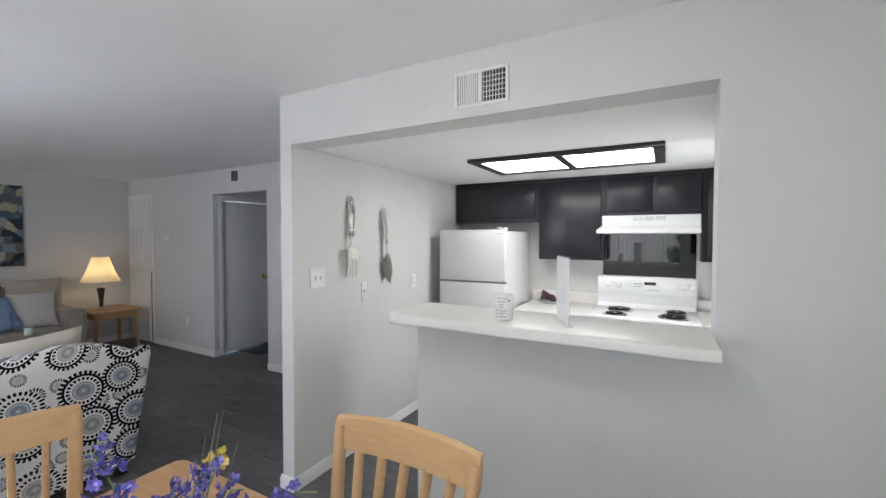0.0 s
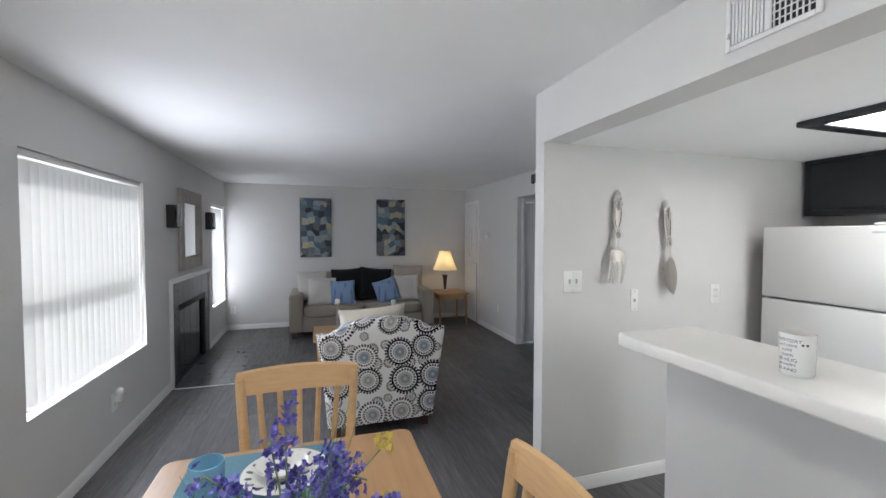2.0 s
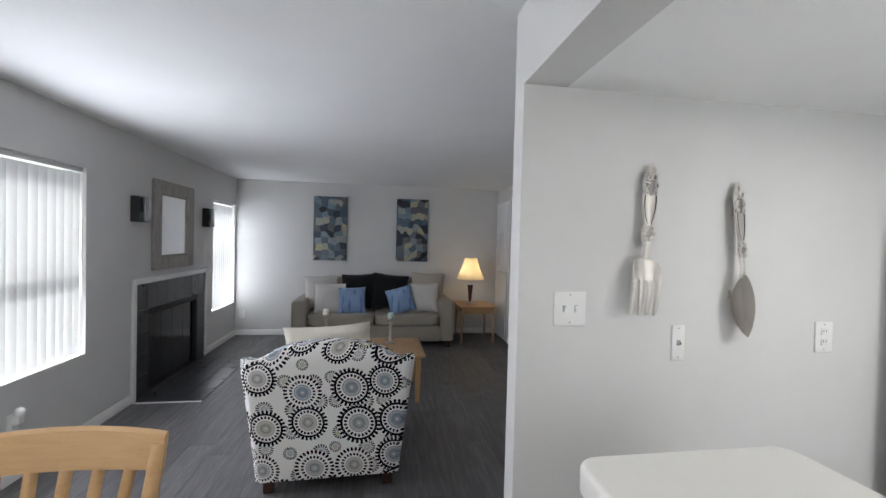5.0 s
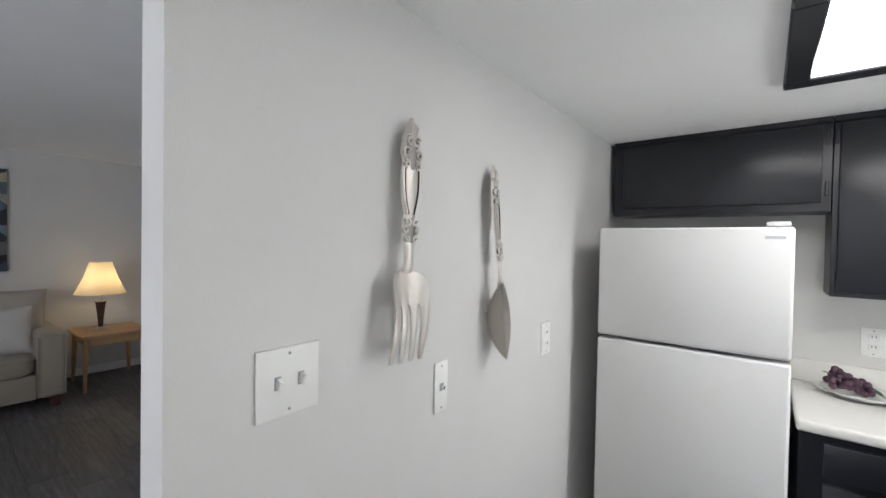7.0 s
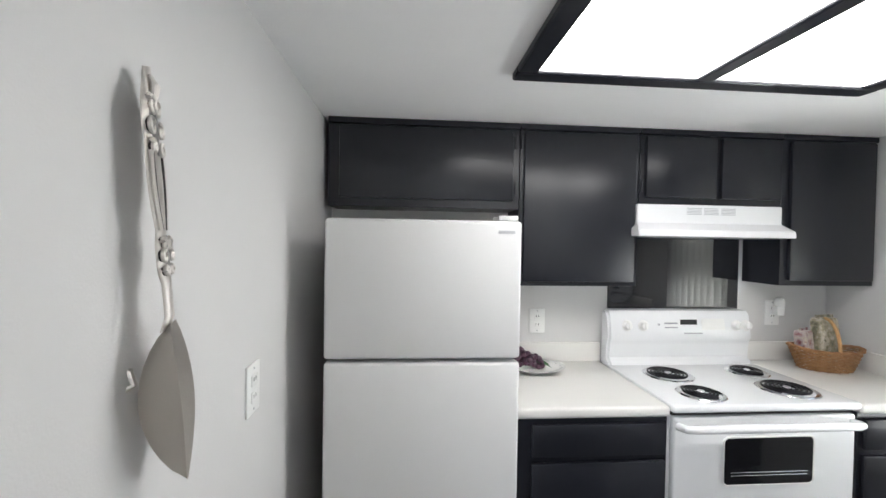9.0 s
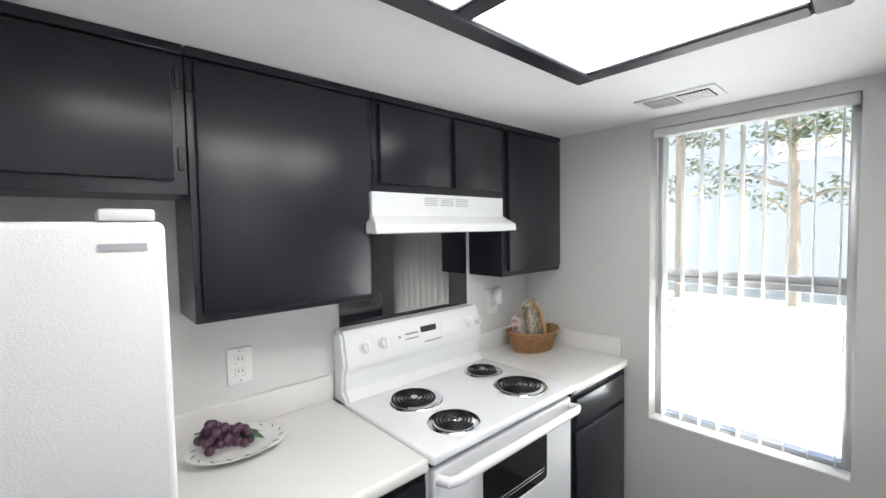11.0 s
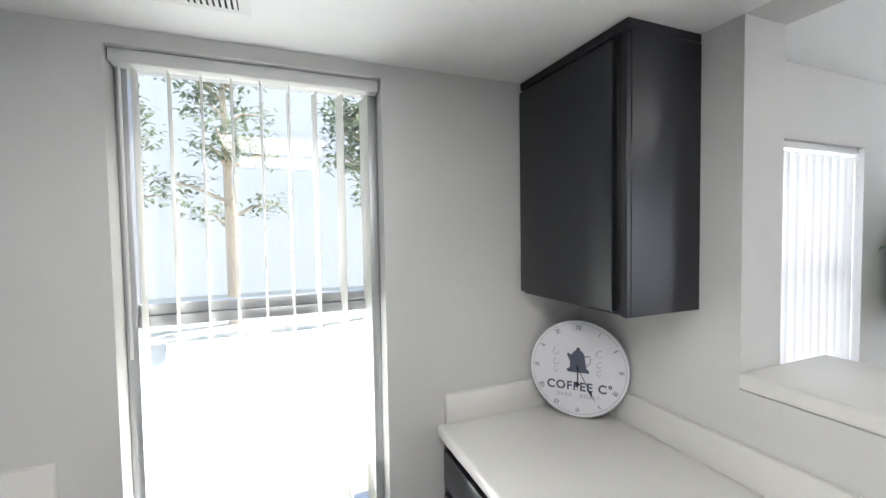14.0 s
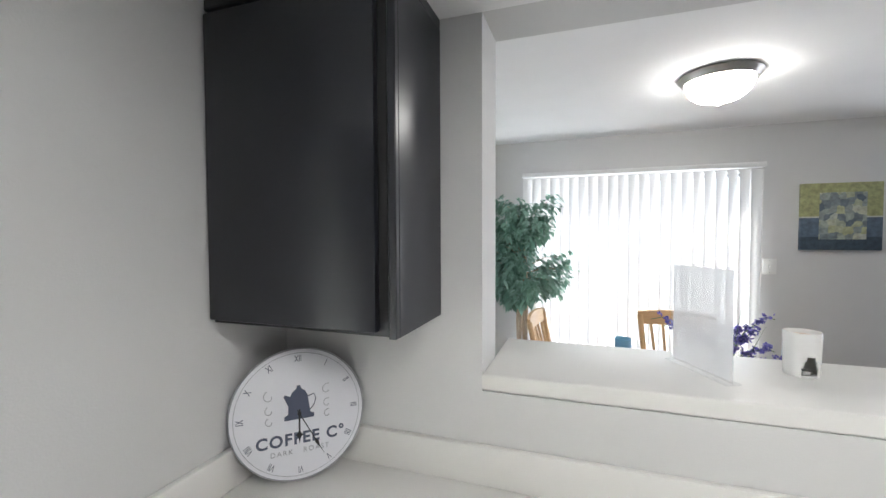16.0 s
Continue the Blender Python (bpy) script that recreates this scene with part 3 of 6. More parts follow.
def register(name, label, face, a0, a1, c, z0, z1, dark):
    """A white louvred air register; half of it open on a dark duct. face 'y': on a wall; 'z': on a ceiling at c."""
    t = thing(name, label, "air vent", ((a0 + a1) / 2, c, z0) if face == "y" else ((a0 + a1) / 2, (z0 + z1) / 2, c))

    def put(pname, p, q, lo, hi, d0, d1, mat, r=0.0):
        args = (p, q, c - d1, c - d0, lo, hi) if face == "y" else (p, q, lo, hi, c - d1, c - d0)
        part(pname, box(*args, r, 1), mat, t, "", True)
    put("back", a0, a1, z0, z1, 0.0005, 0.002, M_SLOT if dark else M_GREYPL)
    e = 0.016
    put("frame", a0 - e, a0, z0 - e, z1 + e, 0.0005, 0.008, M_TRIM, 0.002)
    put("frame", a1, a1 + e, z0 - e, z1 + e, 0.0005, 0.008, M_TRIM, 0.002)
    put("frame", a0, a1, z0 - e, z0, 0.0005, 0.008, M_TRIM, 0.002)
    put("frame", a0, a1, z1, z1 + e, 0.0005, 0.008, M_TRIM, 0.002)
    return t, put


v1, put = register("air_vent", "white louvred air vent in the bulkhead wall", "y", -0.993, -0.765, W1, 2.125, 2.255, True)
for i in range(11):
    put("slat", -0.988 + i * 0.0107, -0.988 + i * 0.0107 + 0.0075, 2.126, 2.254, 0.003, 0.008, M_TRIM)
put("mullion", -0.885, -0.877, 2.125, 2.255, 0.003, 0.009, M_TRIM)
for i in range(7):
    put("slat", -0.868 + i * 0.0145, -0.868 + i * 0.0145 + 0.003, 2.126, 2.254, 0.003, 0.007, M_TRIM)
for i in range(5):
    put("bar", -0.877, -0.767, 2.143 + i * 0.022, 2.146 + i * 0.022, 0.003, 0.006, M_TRIM)
put("lever", -0.997, -0.991, 2.148, 2.163, 0.008, 0.02, M_PLASTIC)

v2 = thing("air_vent", "white louvred ceiling air vent near the kitchen window", "air vent", (0.335, 4.642, ZK))
part("frame", box(0.25, 0.42, 4.502, 4.782, ZK - 0.006, ZK - 0.0005, 0.002), M_TRIM, v2, "", True)
for half, y0 in ((0, 4.532), (1, 4.652)):
    part("duct", box(0.275, 0.395, y0 - 0.004, y0 + 0.104, ZK - 0.0075, ZK - 0.0062), M_SLOT if not half else M_GREYPL, v2, "", True)
    for i in range(9):
        s = box(-0.06, 0.06, -0.0035, 0.0035, -0.0012, 0.0012)
        part("slat", join(bmesh.new(), s, pose(0.335, y0 + 0.002 + i * 0.0122, ZK - 0.012, 30 if half else -30, 0, 0)), M_TRIM, v2, "", True)
v3, put = register("air_vent", "small grey return vent above the hall opening", "y", -4.785, -4.65, YN, 2.195, 2.32, True)
for i in range(9):
    put("slat", -4.784, -4.651, 2.20 + i * 0.0135, 2.204 + i * 0.0135, 0.003, 0.007, M_GREYPL)

# ---- kitchen ceiling light ----
lp = thing("ceiling_light", "black-framed fluorescent ceiling light with two lit panels", "ceiling light", (-0.75, 4.5, ZK))
LX0, LX1, LY0, LY1, LZ = -1.378, -0.165, 4.137, 4.790, 2.045
for x0, x1, y0, y1 in ((LX0, LX1, LY0, LY0 + 0.065), (LX0, LX1, LY1 - 0.065, LY1), (LX0, LX0 + 0.065, LY0 + 0.065, LY1 - 0.065), (LX1 - 0.065, LX1, LY0 + 0.065, LY1 - 0.065), (-0.80, -0.745, LY0 + 0.065, LY1 - 0.065)):
    part("frame_bar", box(x0, x1, y0, y1, LZ - 0.004, ZK - 0.0005, 0.005, 1), M_BLACK, lp, "glossy black frame", True)
for x0, x1 in ((LX0 + 0.065, -0.80), (-0.745, LX1 - 0.065)):
    part("diffuser", box(x0, x1, LY0 + 0.065, LY1 - 0.065, LZ + 0.006, LZ + 0.010), M_TUBE, lp, "lit ribbed diffuser", True)

# ---- upper cabinets ----
def hinge(t, x, y, z):
    part("hinge", box(x - 0.006, x + 0.006, y - 0.006, y, z - 0.03, z + 0.03, 0.002, 1), M_BLACK, t, "", True)


def cabinet(label, x0, x1, y0, y1, z0, z1, doors, front, crown=False, hinges=(), drawers=()):
    """A painted cabinet unit: carcass, doors standing proud of it, and hinges. front: -1 faces -y, +1 faces +y."""
    t = thing("kitchen_cabinet", label, "cabinet", ((x0 + x1) / 2, (y0 + y1) / 2, z0))
    part("body", box(x0, x1, y0, y1, z0, z1, 0.0015, 1), M_BLACK, t, "", True)
    f = y0 if front < 0 else y1
    for p, q, lo, hi in doors:
        part("cabinet_door", box(p, q, min(f, f + front * 0.019), max(f, f + front * 0.019), lo, hi, 0.004, 2), M_BLACK, t, "", True)
    for p, q, lo, hi in drawers:
        part("drawer", box(p, q, min(f, f + front * 0.019), max(f, f + front * 0.019), lo, hi, 0.004, 2), M_BLACK, t, "", True)
    for x, z in hinges:
        hinge(t, x, f + (front * 0.001 if front < 0 else 0.008), z)
    if crown:
        part("crown", box(x0, x1, min(f, f + front * 0.012) if front < 0 else y0, max(f, f + front * 0.012) if front > 0 else y1, z1, ZK - 0.001, 0.003, 1), M_BLACK, t, "", True)
    return t


FY = 5.335
cabinet("black painted wall cabinet above the refrigerator", XF + 0.023, -1.203, FY, YK - 0.002, 1.675, 2.04, [(-2.012, -1.235, 1.712, 2.03)], -1, True, ((-1.218, 1.98), (-1.218, 1.77)))
cabinet("tall black painted wall cabinet with one door", -1.2, -0.632, FY, YK - 0.002, 1.325, 2.04, [(-1.182, -0.655, 1.345, 2.03)], -1, True, ((-1.191, 1.98), (-1.191, 1.40)))
cabinet("short black painted wall cabinet above the range hood", -0.629, 0.088, FY, YK - 0.002, 1.715, 2.04, [(-0.602, -0.256, 1.745, 2.03), (-0.228, 0.075, 1.745, 2.03)], -1, True, ((-0.618, 1.98), (-0.618, 1.80)))
cabinet("black painted corner wall cabinet beside the window", 0.091, XE - 0.003, FY, YK - 0.002, 1.335, 2.04, [(0.128, 0.572, 1.36, 2.03)], -1, True)
c2 = cabinet("black painted wall cabinet beside the pass-through, door ajar", 0.11, XE - 0.002, W2 + 0.002, 3.645, 1.325, 2.04, [(0.155, 0.585, 1.335, 2.03)], 1, True)
# shade of the gap put in as a near-black strip on the carcass
part("gap_shade_strip", box(0.132, 0.1545, 3.641, 3.6475, 1.355, 2.03), M_SLOT, c2, "near-black strip in place of the shaded gap beside the door", True)
part("face_stile", box(0.11, 0.128, 3.6455, 3.661, 1.325, 2.03, 0.002, 1), M_BLACK, c2, "", True)

# ---- lower cabinets and counters ----
def base_unit(label, x0, x1, y0, y1, front, drawers, doors, toe=True):
    t = cabinet(label, x0, x1, y0, y1, 0.10, 0.868, doors, front, False, (), drawers)
    f = y0 if front < 0 else y1
    part("plinth", box(x0, x1, (f + 0.06) if front < 0 else y0, y1 if front < 0 else f - 0.06, 0.0, 0.0995), M_BLACKIN, t, "", True)
    return t


base_unit("black painted base cabinet with a drawer beside the stove", -1.30, -0.702, 4.975, YK - 0.002, -1, [(-1.235, -0.715, 0.725, 0.845)], [(-1.235, -0.715, 0.12, 0.70)])
base_unit("black painted base cabinet with a drawer by the window", 0.085, XE - 0.003, 4.965, YK - 0.002, -1, [(0.105, 0.55, 0.725, 0.845)], [(0.105, 0.55, 0.12, 0.70)])
base_unit("black painted base cabinet with a drawer in the corner", 0.175, XE - 0.003, W2 + 0.002, 3.965, 1, [(0.195, 0.55, 0.725, 0.845)], [(0.195, 0.55, 0.12, 0.70)])
dw = thing("dishwasher", "white dishwasher under the counter", "dishwasher", (-0.13, 3.69, 0))
part("body", box(-0.435, 0.172, W2 + 0.002, 3.945, 0.10, 0.866, 0.002), M_ENAMEL, dw, "", True)
part("door", box(-0.43, 0.168, 3.945, 3.98, 0.12, 0.70, 0.008), M_ENAMEL, dw, "", True)
part("control_panel", box(-0.43, 0.168, 3.945, 3.99, 0.71, 0.855, 0.008), M_ENAMEL, dw, "", True)
part("plinth", box(-0.43, 0.168, 3.55, 3.905, 0.0, 0.099), M_DARKPL, dw, "", True)
part("label_strip", box(-0.36, 0.14, 3.995, 4.0465, 0.775, 0.835), M_GREYPL, dw, "", True)
base_unit("black painted base cabinet under the bar", -1.20, -0.438, W2 + 0.002, 3.965, 1, [(-1.18, -0.46, 0.725, 0.845)], [(-1.18, -0.83, 0.12, 0.70), (-0.81, -0.46, 0.12, 0.70)])


def counter(label, x0, x1, y0, y1, front, ends):
    """A laminate worktop with a rolled front edge and a low backsplash."""
    t = thing("worktop", label, "countertop", ((x0 + x1) / 2, (y0 + y1) / 2, 0.87))
    part("slab", box(x0, x1, y0, y1, 0.8685, 0.91, 0.012, 3), M_COUNTER, t, "", True)
    yb = (y1 - 0.02, y1 - 0.0005) if front < 0 else (y0 + 0.0005, y0 + 0.02)
    part("backsplash", box(x0, x1, *yb, 0.9095, 1.008, 0.004), M_COUNTER, t, "", True)
    if ends:
        yy = (y0 + 0.03, y1 - 0.0205) if front < 0 else (y0 + 0.0205, y1 - 0.03)
        part("end_splash", box(x1 - 0.02, x1 - 0.0005, *yy, 0.9095, 1.008, 0.004), M_COUNTER, t, "", True)
    return t


counter("white laminate worktop beside the refrigerator", -1.31, -0.70, 4.955, YK, -1, False)
counter("white laminate worktop beside the window", 0.08, XE, 4.945, YK, -1, True)
counter("long white laminate worktop under the pass-through", -1.205, XE, W2, 3.99, 1, True)
bar = thing("bar_top", "white laminate bar top with rounded end on the half wall", "countertop", (-0.65, 3.25, 1.14))
part("slab", prism(rounded(-1.25, 0.003, 3.028, 3.397, 0.035, 5, (1, 0, 0, 1)), 1.141, 1.185, 0.008), M_COUNTER, bar, "", True)

# ---- refrigerator ----
fr = thing("refrigerator", "white top-freezer refrigerator with textured doors", "refrigerator", (-1.65, 5.2, 0))
part("body", box(-1.955, -1.345, 4.86, 5.53, 0.03, 1.58, 0.008), M_FRIDGE, fr, "", True)
part("freezer_door", box(-1.965, -1.333, 4.795, 4.853, 1.143, 1.592, 0.012, 3), M_FRIDGE, fr, "", True)
fdoor = part("fridge_door", box(-1.965, -1.333, 4.795, 4.853, 0.10, 1.131, 0.012, 3), M_FRIDGE, fr, "", True)
part("gasket", box(-1.955, -1.343, 4.853, 4.8605, 0.10, 1.585), M_GREYPL, fr, "grey rubber gasket", True)
part("top_hinge", box(-1.41, -1.345, 4.80, 4.90, 1.5925, 1.61, 0.004), M_FRIDGE, fr, "", True)
part("kick_grille", box(-1.95, -1.35, 4.83, 4.85, 0.0, 0.095, 0.004), M_DARKPL, fr, "", True)
part("badge", box(-1.412, -1.357, 4.7935, 4.7948, 1.551, 1.561), M_ALU, fr, "small silver badge", True)

# ---- stove ----
RX0, RX1, RF = -0.696, 0.074, 4.940
st = thing("stove", "white electric coil range with backguard and oven window", "stove", (-0.305, 5.25, 0))
part("body", box(RX0, RX1, RF + 0.045, YK - 0.005, 0.06, 0.885, 0.004), M_ENAMEL, st, "", True)
part("plinth", box(RX0 + 0.02, RX1 - 0.02, RF + 0.09, YK - 0.02, 0.0, 0.06), M_DARKPL, st, "", True)
part("cooktop", box(RX0 - 0.004, RX1 + 0.004, RF, 5.46, 0.887, 0.918, 0.010, 3), M_ENAMEL, st, "", True)
prof = [(5.44, 0.915), (5.475, 0.95), (5.47, 1.01), (5.465, 1.03), (5.455, 1.05), (5.475, 1.165), (5.49, 1.185), (5.545, 1.187), (5.552, 0.90), (5.44, 0.90)]
bg = bmesh.new()
endsv = [[bg.verts.new((x, y, z)) for y, z in prof] for x in (RX0, RX1)]
for i in range(len(prof)):
    j = (i + 1) % len(prof)
    bg.faces.new((endsv[0][i], endsv[0][j], endsv[1][j], endsv[1][i]))
bg.faces.new(list(reversed(endsv[0])))
bg.faces.new(endsv[1])
bmesh.ops.recalc_face_normals(bg, faces=bg.faces)
bmesh.ops.bevel(bg, geom=[e for e in bg.edges if abs(e.verts[0].co.x - e.verts[1].co.x) < 1e-5], offset=0.012, segments=3, affect="EDGES")
part("backguard", bg, M_ENAMEL, st, "", True)


def on_guard(x, z, out=0.0):
    """A place on the sloping face of the backguard."""
    return (x, 5.455 + (z - 1.05) / 0.115 * 0.02 - out, z)


for x in (-0.60, -0.515, -0.015, 0.04):
    k = lathe([(0, 0), (0.027, 0), (0.028, 0.004), (0.022, 0.008), (0.019, 0.022), (0.017, 0.025), (0, 0.025)], 24)
    box(-0.004, 0.004, -0.017, 0.017, 0.024, 0.031, 0.002, 1, k)
    bmesh.ops.transform(k, matrix=pose(*on_guard(x, 1.112, 0.001), 80, 0, 0), verts=k.verts)
    part("knob", k, M_PLASTIC, st, "white control knob", True)
for x0, x1, z0, z1, mt in ((-0.315, -0.225, 1.117, 1.143, M_DARKPL), (-0.20, -0.075, 1.09, 1.148, M_PLASTIC), (-0.40, -0.33, 1.12, 1.128, M_GREYPL), (-0.40, -0.33, 1.10, 1.106, M_GREYPL), (-0.30, -0.20, 1.072, 1.078, M_GREYPL), (-0.435, -0.425, 1.113, 1.123, M_GREYPL)):
    c = on_guard((x0 + x1) / 2, (z0 + z1) / 2, 0.0018)
    b = box(-(x1 - x0) / 2, (x1 - x0) / 2, -0.001, 0.001, -(z1 - z0) / 2, (z1 - z0) / 2, 0.0006, 1)
    part("display" if mt is M_DARKPL else "control_mark", join(bmesh.new(), b, pose(*c, -10, 0, 0)), mt, st, "", True)


def burner(x, y, r):
    pan = part("drip_pan", lathe([(r + 0.018, 0.9185), (r + 0.014, 0.9225), (r + 0.004, 0.9215), (r - 0.01, 0.912), (0.03, 0.905), (0, 0.905)], 40, x, y), M_CHROME, st, "chrome drip pan", True)
    pts, turns = [], 4.6 if r > 0.085 else 3.8
    steps = int(turns * 30)
    for i in range(steps + 1):
        a = 2 * math.pi * i / 30
        rr = 0.022 + (r - 0.026) * i / steps
        pts.append((x + rr * math.cos(a), y + rr * math.sin(a), 0.9265))
    part("coil", tube(pts, 0.0052, 8, None, False, 0.8), M_COIL, pan, "black heating coil", True)
    part("coil_hub", lathe([(0, 0.931), (0.014, 0.931), (0.016, 0.927), (0.016, 0.922), (0, 0.922)], 18, x, y), M_CHROME, pan, "", True)


burner(-0.49, 5.295, 0.092)
burner(-0.505, 5.058, 0.074)
burner(-0.07, 5.325, 0.074)
burner(-0.095, 5.09, 0.094)
dr = part("oven_door", box(RX0 + 0.008, RX1 - 0.008, RF + 0.012, RF + 0.044, 0.27, 0.868, 0.010, 3), M_ENAMEL, st, "", True)
gw = bmesh.new()
prism([(x, z) for x, z in rounded(-0.485, -0.118, 0.605, 0.785, 0.018)], 0, 0.003, 0, gw)
bmesh.ops.transform(gw, matrix=Matrix.Translation((0, RF + 0.0115, 0)) @ pose(0, 0, 0, 90, 0, 0), verts=gw.verts)
part("oven_window", gw, material("oven_glass", (0.012, 0.012, 0.014), 0.06), dr, "dark oven window", True)
rim = rounded(-0.488, -0.115, 0.602, 0.788, 0.02)
part("window_rim", tube([(x, RF + 0.010, z) for x, z in rim], 0.004, 6, None, True), M_PLASTIC, dr, "", True)
for k in range(2):
    part("oven_rack", tube([(-0.46, RF + 0.0075, 0.64 + 0.012 * k), (-0.14, RF + 0.0075, 0.64 + 0.012 * k)], 0.0012, 6), M_CHROME, dr, "", True)
hd = [(RX0 + 0.025, RF + 0.012, 0.835), (RX0 + 0.03, RF - 0.03, 0.842), (RX0 + 0.06, RF - 0.042, 0.845), (RX1 - 0.06, RF - 0.042, 0.845), (RX1 - 0.03, RF - 0.03, 0.842), (RX1 - 0.025, RF + 0.012, 0.835)]
part("handle", tube(hd, 0.016, 12, None, False, 0.85), M_ENAMEL, dr, "white bar handle", True)
part("drawer", box(RX0 + 0.008, RX1 - 0.008, RF + 0.014, RF + 0.044, 0.075, 0.255, 0.008), M_ENAMEL, st, "", True)
part("vent_gap", box(RX0 + 0.01, RX1 - 0.01, RF + 0.03, RF + 0.0455, 0.869, 0.886), M_SLOT, st, "", True)

# ---- black splash panel and range hood ----
sp = thing("splash_panel", "glossy black panel on the wall behind the stove", "panel", (-0.29, YK, 1.2))
part("sheet", box(-0.66, 0.068, YK - 0.006, YK - 0.0008, 0.93, 1.655, 0.001, 1), material("black_gloss_panel", (0.010, 0.011, 0.014), 0.03, 0.0, 1.0), sp, "", True)
for x in (-0.648, 0.056):
    part("screw", tube([(x, YK - 0.005, 1.60), (x, YK - 0.008, 1.60)], 0.004, 8), M_CHROME, sp, "", True)
ho = thing("range_hood", "white under-cabinet range hood with vent slots", "range hood", (-0.29, 5.38, 1.56))
HX0, HX1 = -0.645, 0.082
hb = bmesh.new()
prof = [(YK - 0.008, 1.713), (5.318, 1.713), (5.318, 1.628), (5.243, 1.592), (5.238, 1.562), (YK - 0.008, 1.560)]
ev = [[hb.verts.new((x, y, z)) for y, z in prof] for x in (HX0, HX1)]
for i in range(len(prof)):
    j = (i + 1) % len(prof)
    hb.faces.new((ev[0][i], ev[0][j], ev[1][j], ev[1][i]))
hb.faces.new(list(reversed(ev[0])))
hb.faces.new(ev[1])
bmesh.ops.recalc_face_normals(hb, faces=hb.faces)
for v in hb.verts:
    if v.co.y < 5.3 and v.co.x < -0.3:
        v.co.x -= 0.035
bmesh.ops.bevel(hb, geom=hb.edges[:], offset=0.003, segments=2, affect="EDGES")
part("canopy", hb, M_ENAMEL, ho, "", True)
for g in range(3):
    for k in range(5):
        x0 = -0.40 + g * 0.085
        part("vent_slot", box(x0, x0 + 0.072, 5.3165, 5.3185, 1.668 + k * 0.007, 1.6705 + k * 0.007), M_GREYPL, ho, "", True)
part("underside", box(HX0 + 0.02, HX1 - 0.02, 5.27, YK - 0.03, 1.5585, 1.5602), M_ALU, ho, "", True)


# ---- dining chairs and table ----
def dining_chair():
    t = thing("dining_chair", "light maple dining chair with a slatted back", "chair", (0, 0, 0), 0, "chairs round the dining table")

    def lean(z):
        return -0.20 - max(0.0, z - 0.44) ** 1.25 * 0.20
    for s in (-1, 1):
        pts = [(s * 0.195, -0.225, 0.0), (s * 0.195, -0.205, 0.25)] + [(s * (0.195 + 0.045 * max(0, (z - 0.45) / 0.5)), lean(z), z) for z in (0.44, 0.55, 0.66, 0.77, 0.88, 0.925)]
        part("back_leg", tube(pts, [0.019, 0.02, 0.022, 0.022, 0.021, 0.02, 0.02, 0.019], 10), M_MAPLE, t)
        part("front_leg", tube([(s * 0.20, 0.19, 0.0), (s * 0.20, 0.185, 0.43)], [0.015, 0.021], 10), M_MAPLE, t)
        part("side_rail", box(s * 0.198 - 0.010, s * 0.198 + 0.010, -0.19, 0.18, 0.385, 0.435, 0.003), M_MAPLE, t)
    part("front_rail", box(-0.19, 0.19, 0.176, 0.196, 0.385, 0.435, 0.003), M_MAPLE, t)
    part("seat", prism(rounded(-0.225, 0.225, -0.205, 0.225, 0.03, 4), 0.436, 0.462, 0.006), M_MAPLE, t)
    bm = bmesh.new()
    rows = []
    for i in range(13):
        u = i / 12 * 2 - 1
        bow = -0.028 * (1 - u * u)
        crown = 0.012 * (1 - u * u)
        x = u * 0.252
        row = []
        for z, d in ((0.855, 0.0), (0.86, 0.0), (0.945 + crown, 0.0), (0.952 + crown, 0.006), (0.945 + crown, 0.022), (0.858, 0.022)):
            row.append(bm.verts.new((x, lean(min(z, 0.95)) + bow - 0.011 + d, z)))
        rows.append(row)
    for a, b in zip(rows, rows[1:]):
        for k in range(6):
            bm.faces.new((a[k], a[(k + 1) % 6], b[(k + 1) % 6], b[k]))
    bm.faces.new(rows[0])
    bm.faces.new(list(reversed(rows[-1])))
    bmesh.ops.recalc_face_normals(bm, faces=bm.faces)
    part("top_rail", bm, M_MAPLE, t, "", False, 50)
    part("lower_back_rail", box(-0.195, 0.195, -0.222, -0.200, 0.50, 0.545, 0.004), M_MAPLE, t)
    for i in range(5):
        u = (i - 2) / 3.0
        pts = [(u * (0.195 + 0.05 * f), lean(0.53 + 0.335 * f) - 0.028 * (1 - u * u) * f, 0.53 + 0.335 * f) for f in (0, 0.25, 0.5, 0.75, 1.0)]
        part("back_slat", tube(pts, 0.0155, 8, None, False, 0.5), M_MAPLE, t)
    return t


chair = dining_chair()
chair.matrix_basis = pose(-1.625, 1.915, 0, 0, 0, -90)
copy_thing(chair, pose(-0.82, 2.25, 0, 0, 0, 180))
copy_thing(chair, pose(-0.885, 1.30, 0, 0, 0, 0))
copy_thing(chair, pose(-0.20, 1.36, 0, 0, 0, 84))

tb = thing("dining_table", "rectangular maple dining table with rounded corners", "table", (-0.87, 1.925, 0))
part("tabletop", prism(rounded(-1.613, -0.20, 1.49, 2.342, 0.04), 0.735, 0.762, 0.008), M_MAPLE_TOP, tb, "", True)
for y in (1.56, 2.28):
    part("apron", box(-1.52, -0.30, y - 0.01, y + 0.01, 0.645, 0.7345, 0.003), M_MAPLE, tb, "", True)
for x in (-1.545, -0.28):
    part("apron", box(x - 0.01, x + 0.01, 1.60, 2.25, 0.645, 0.7345, 0.003), M_MAPLE, tb, "", True)
    for y in (1.56, 2.28):
        part("leg", prism(rounded(x - 0.03, x + 0.03, y - 0.03, y + 0.03, 0.01, 3), 0.0, 0.7345, 0.003), M_MAPLE, tb, "", True)

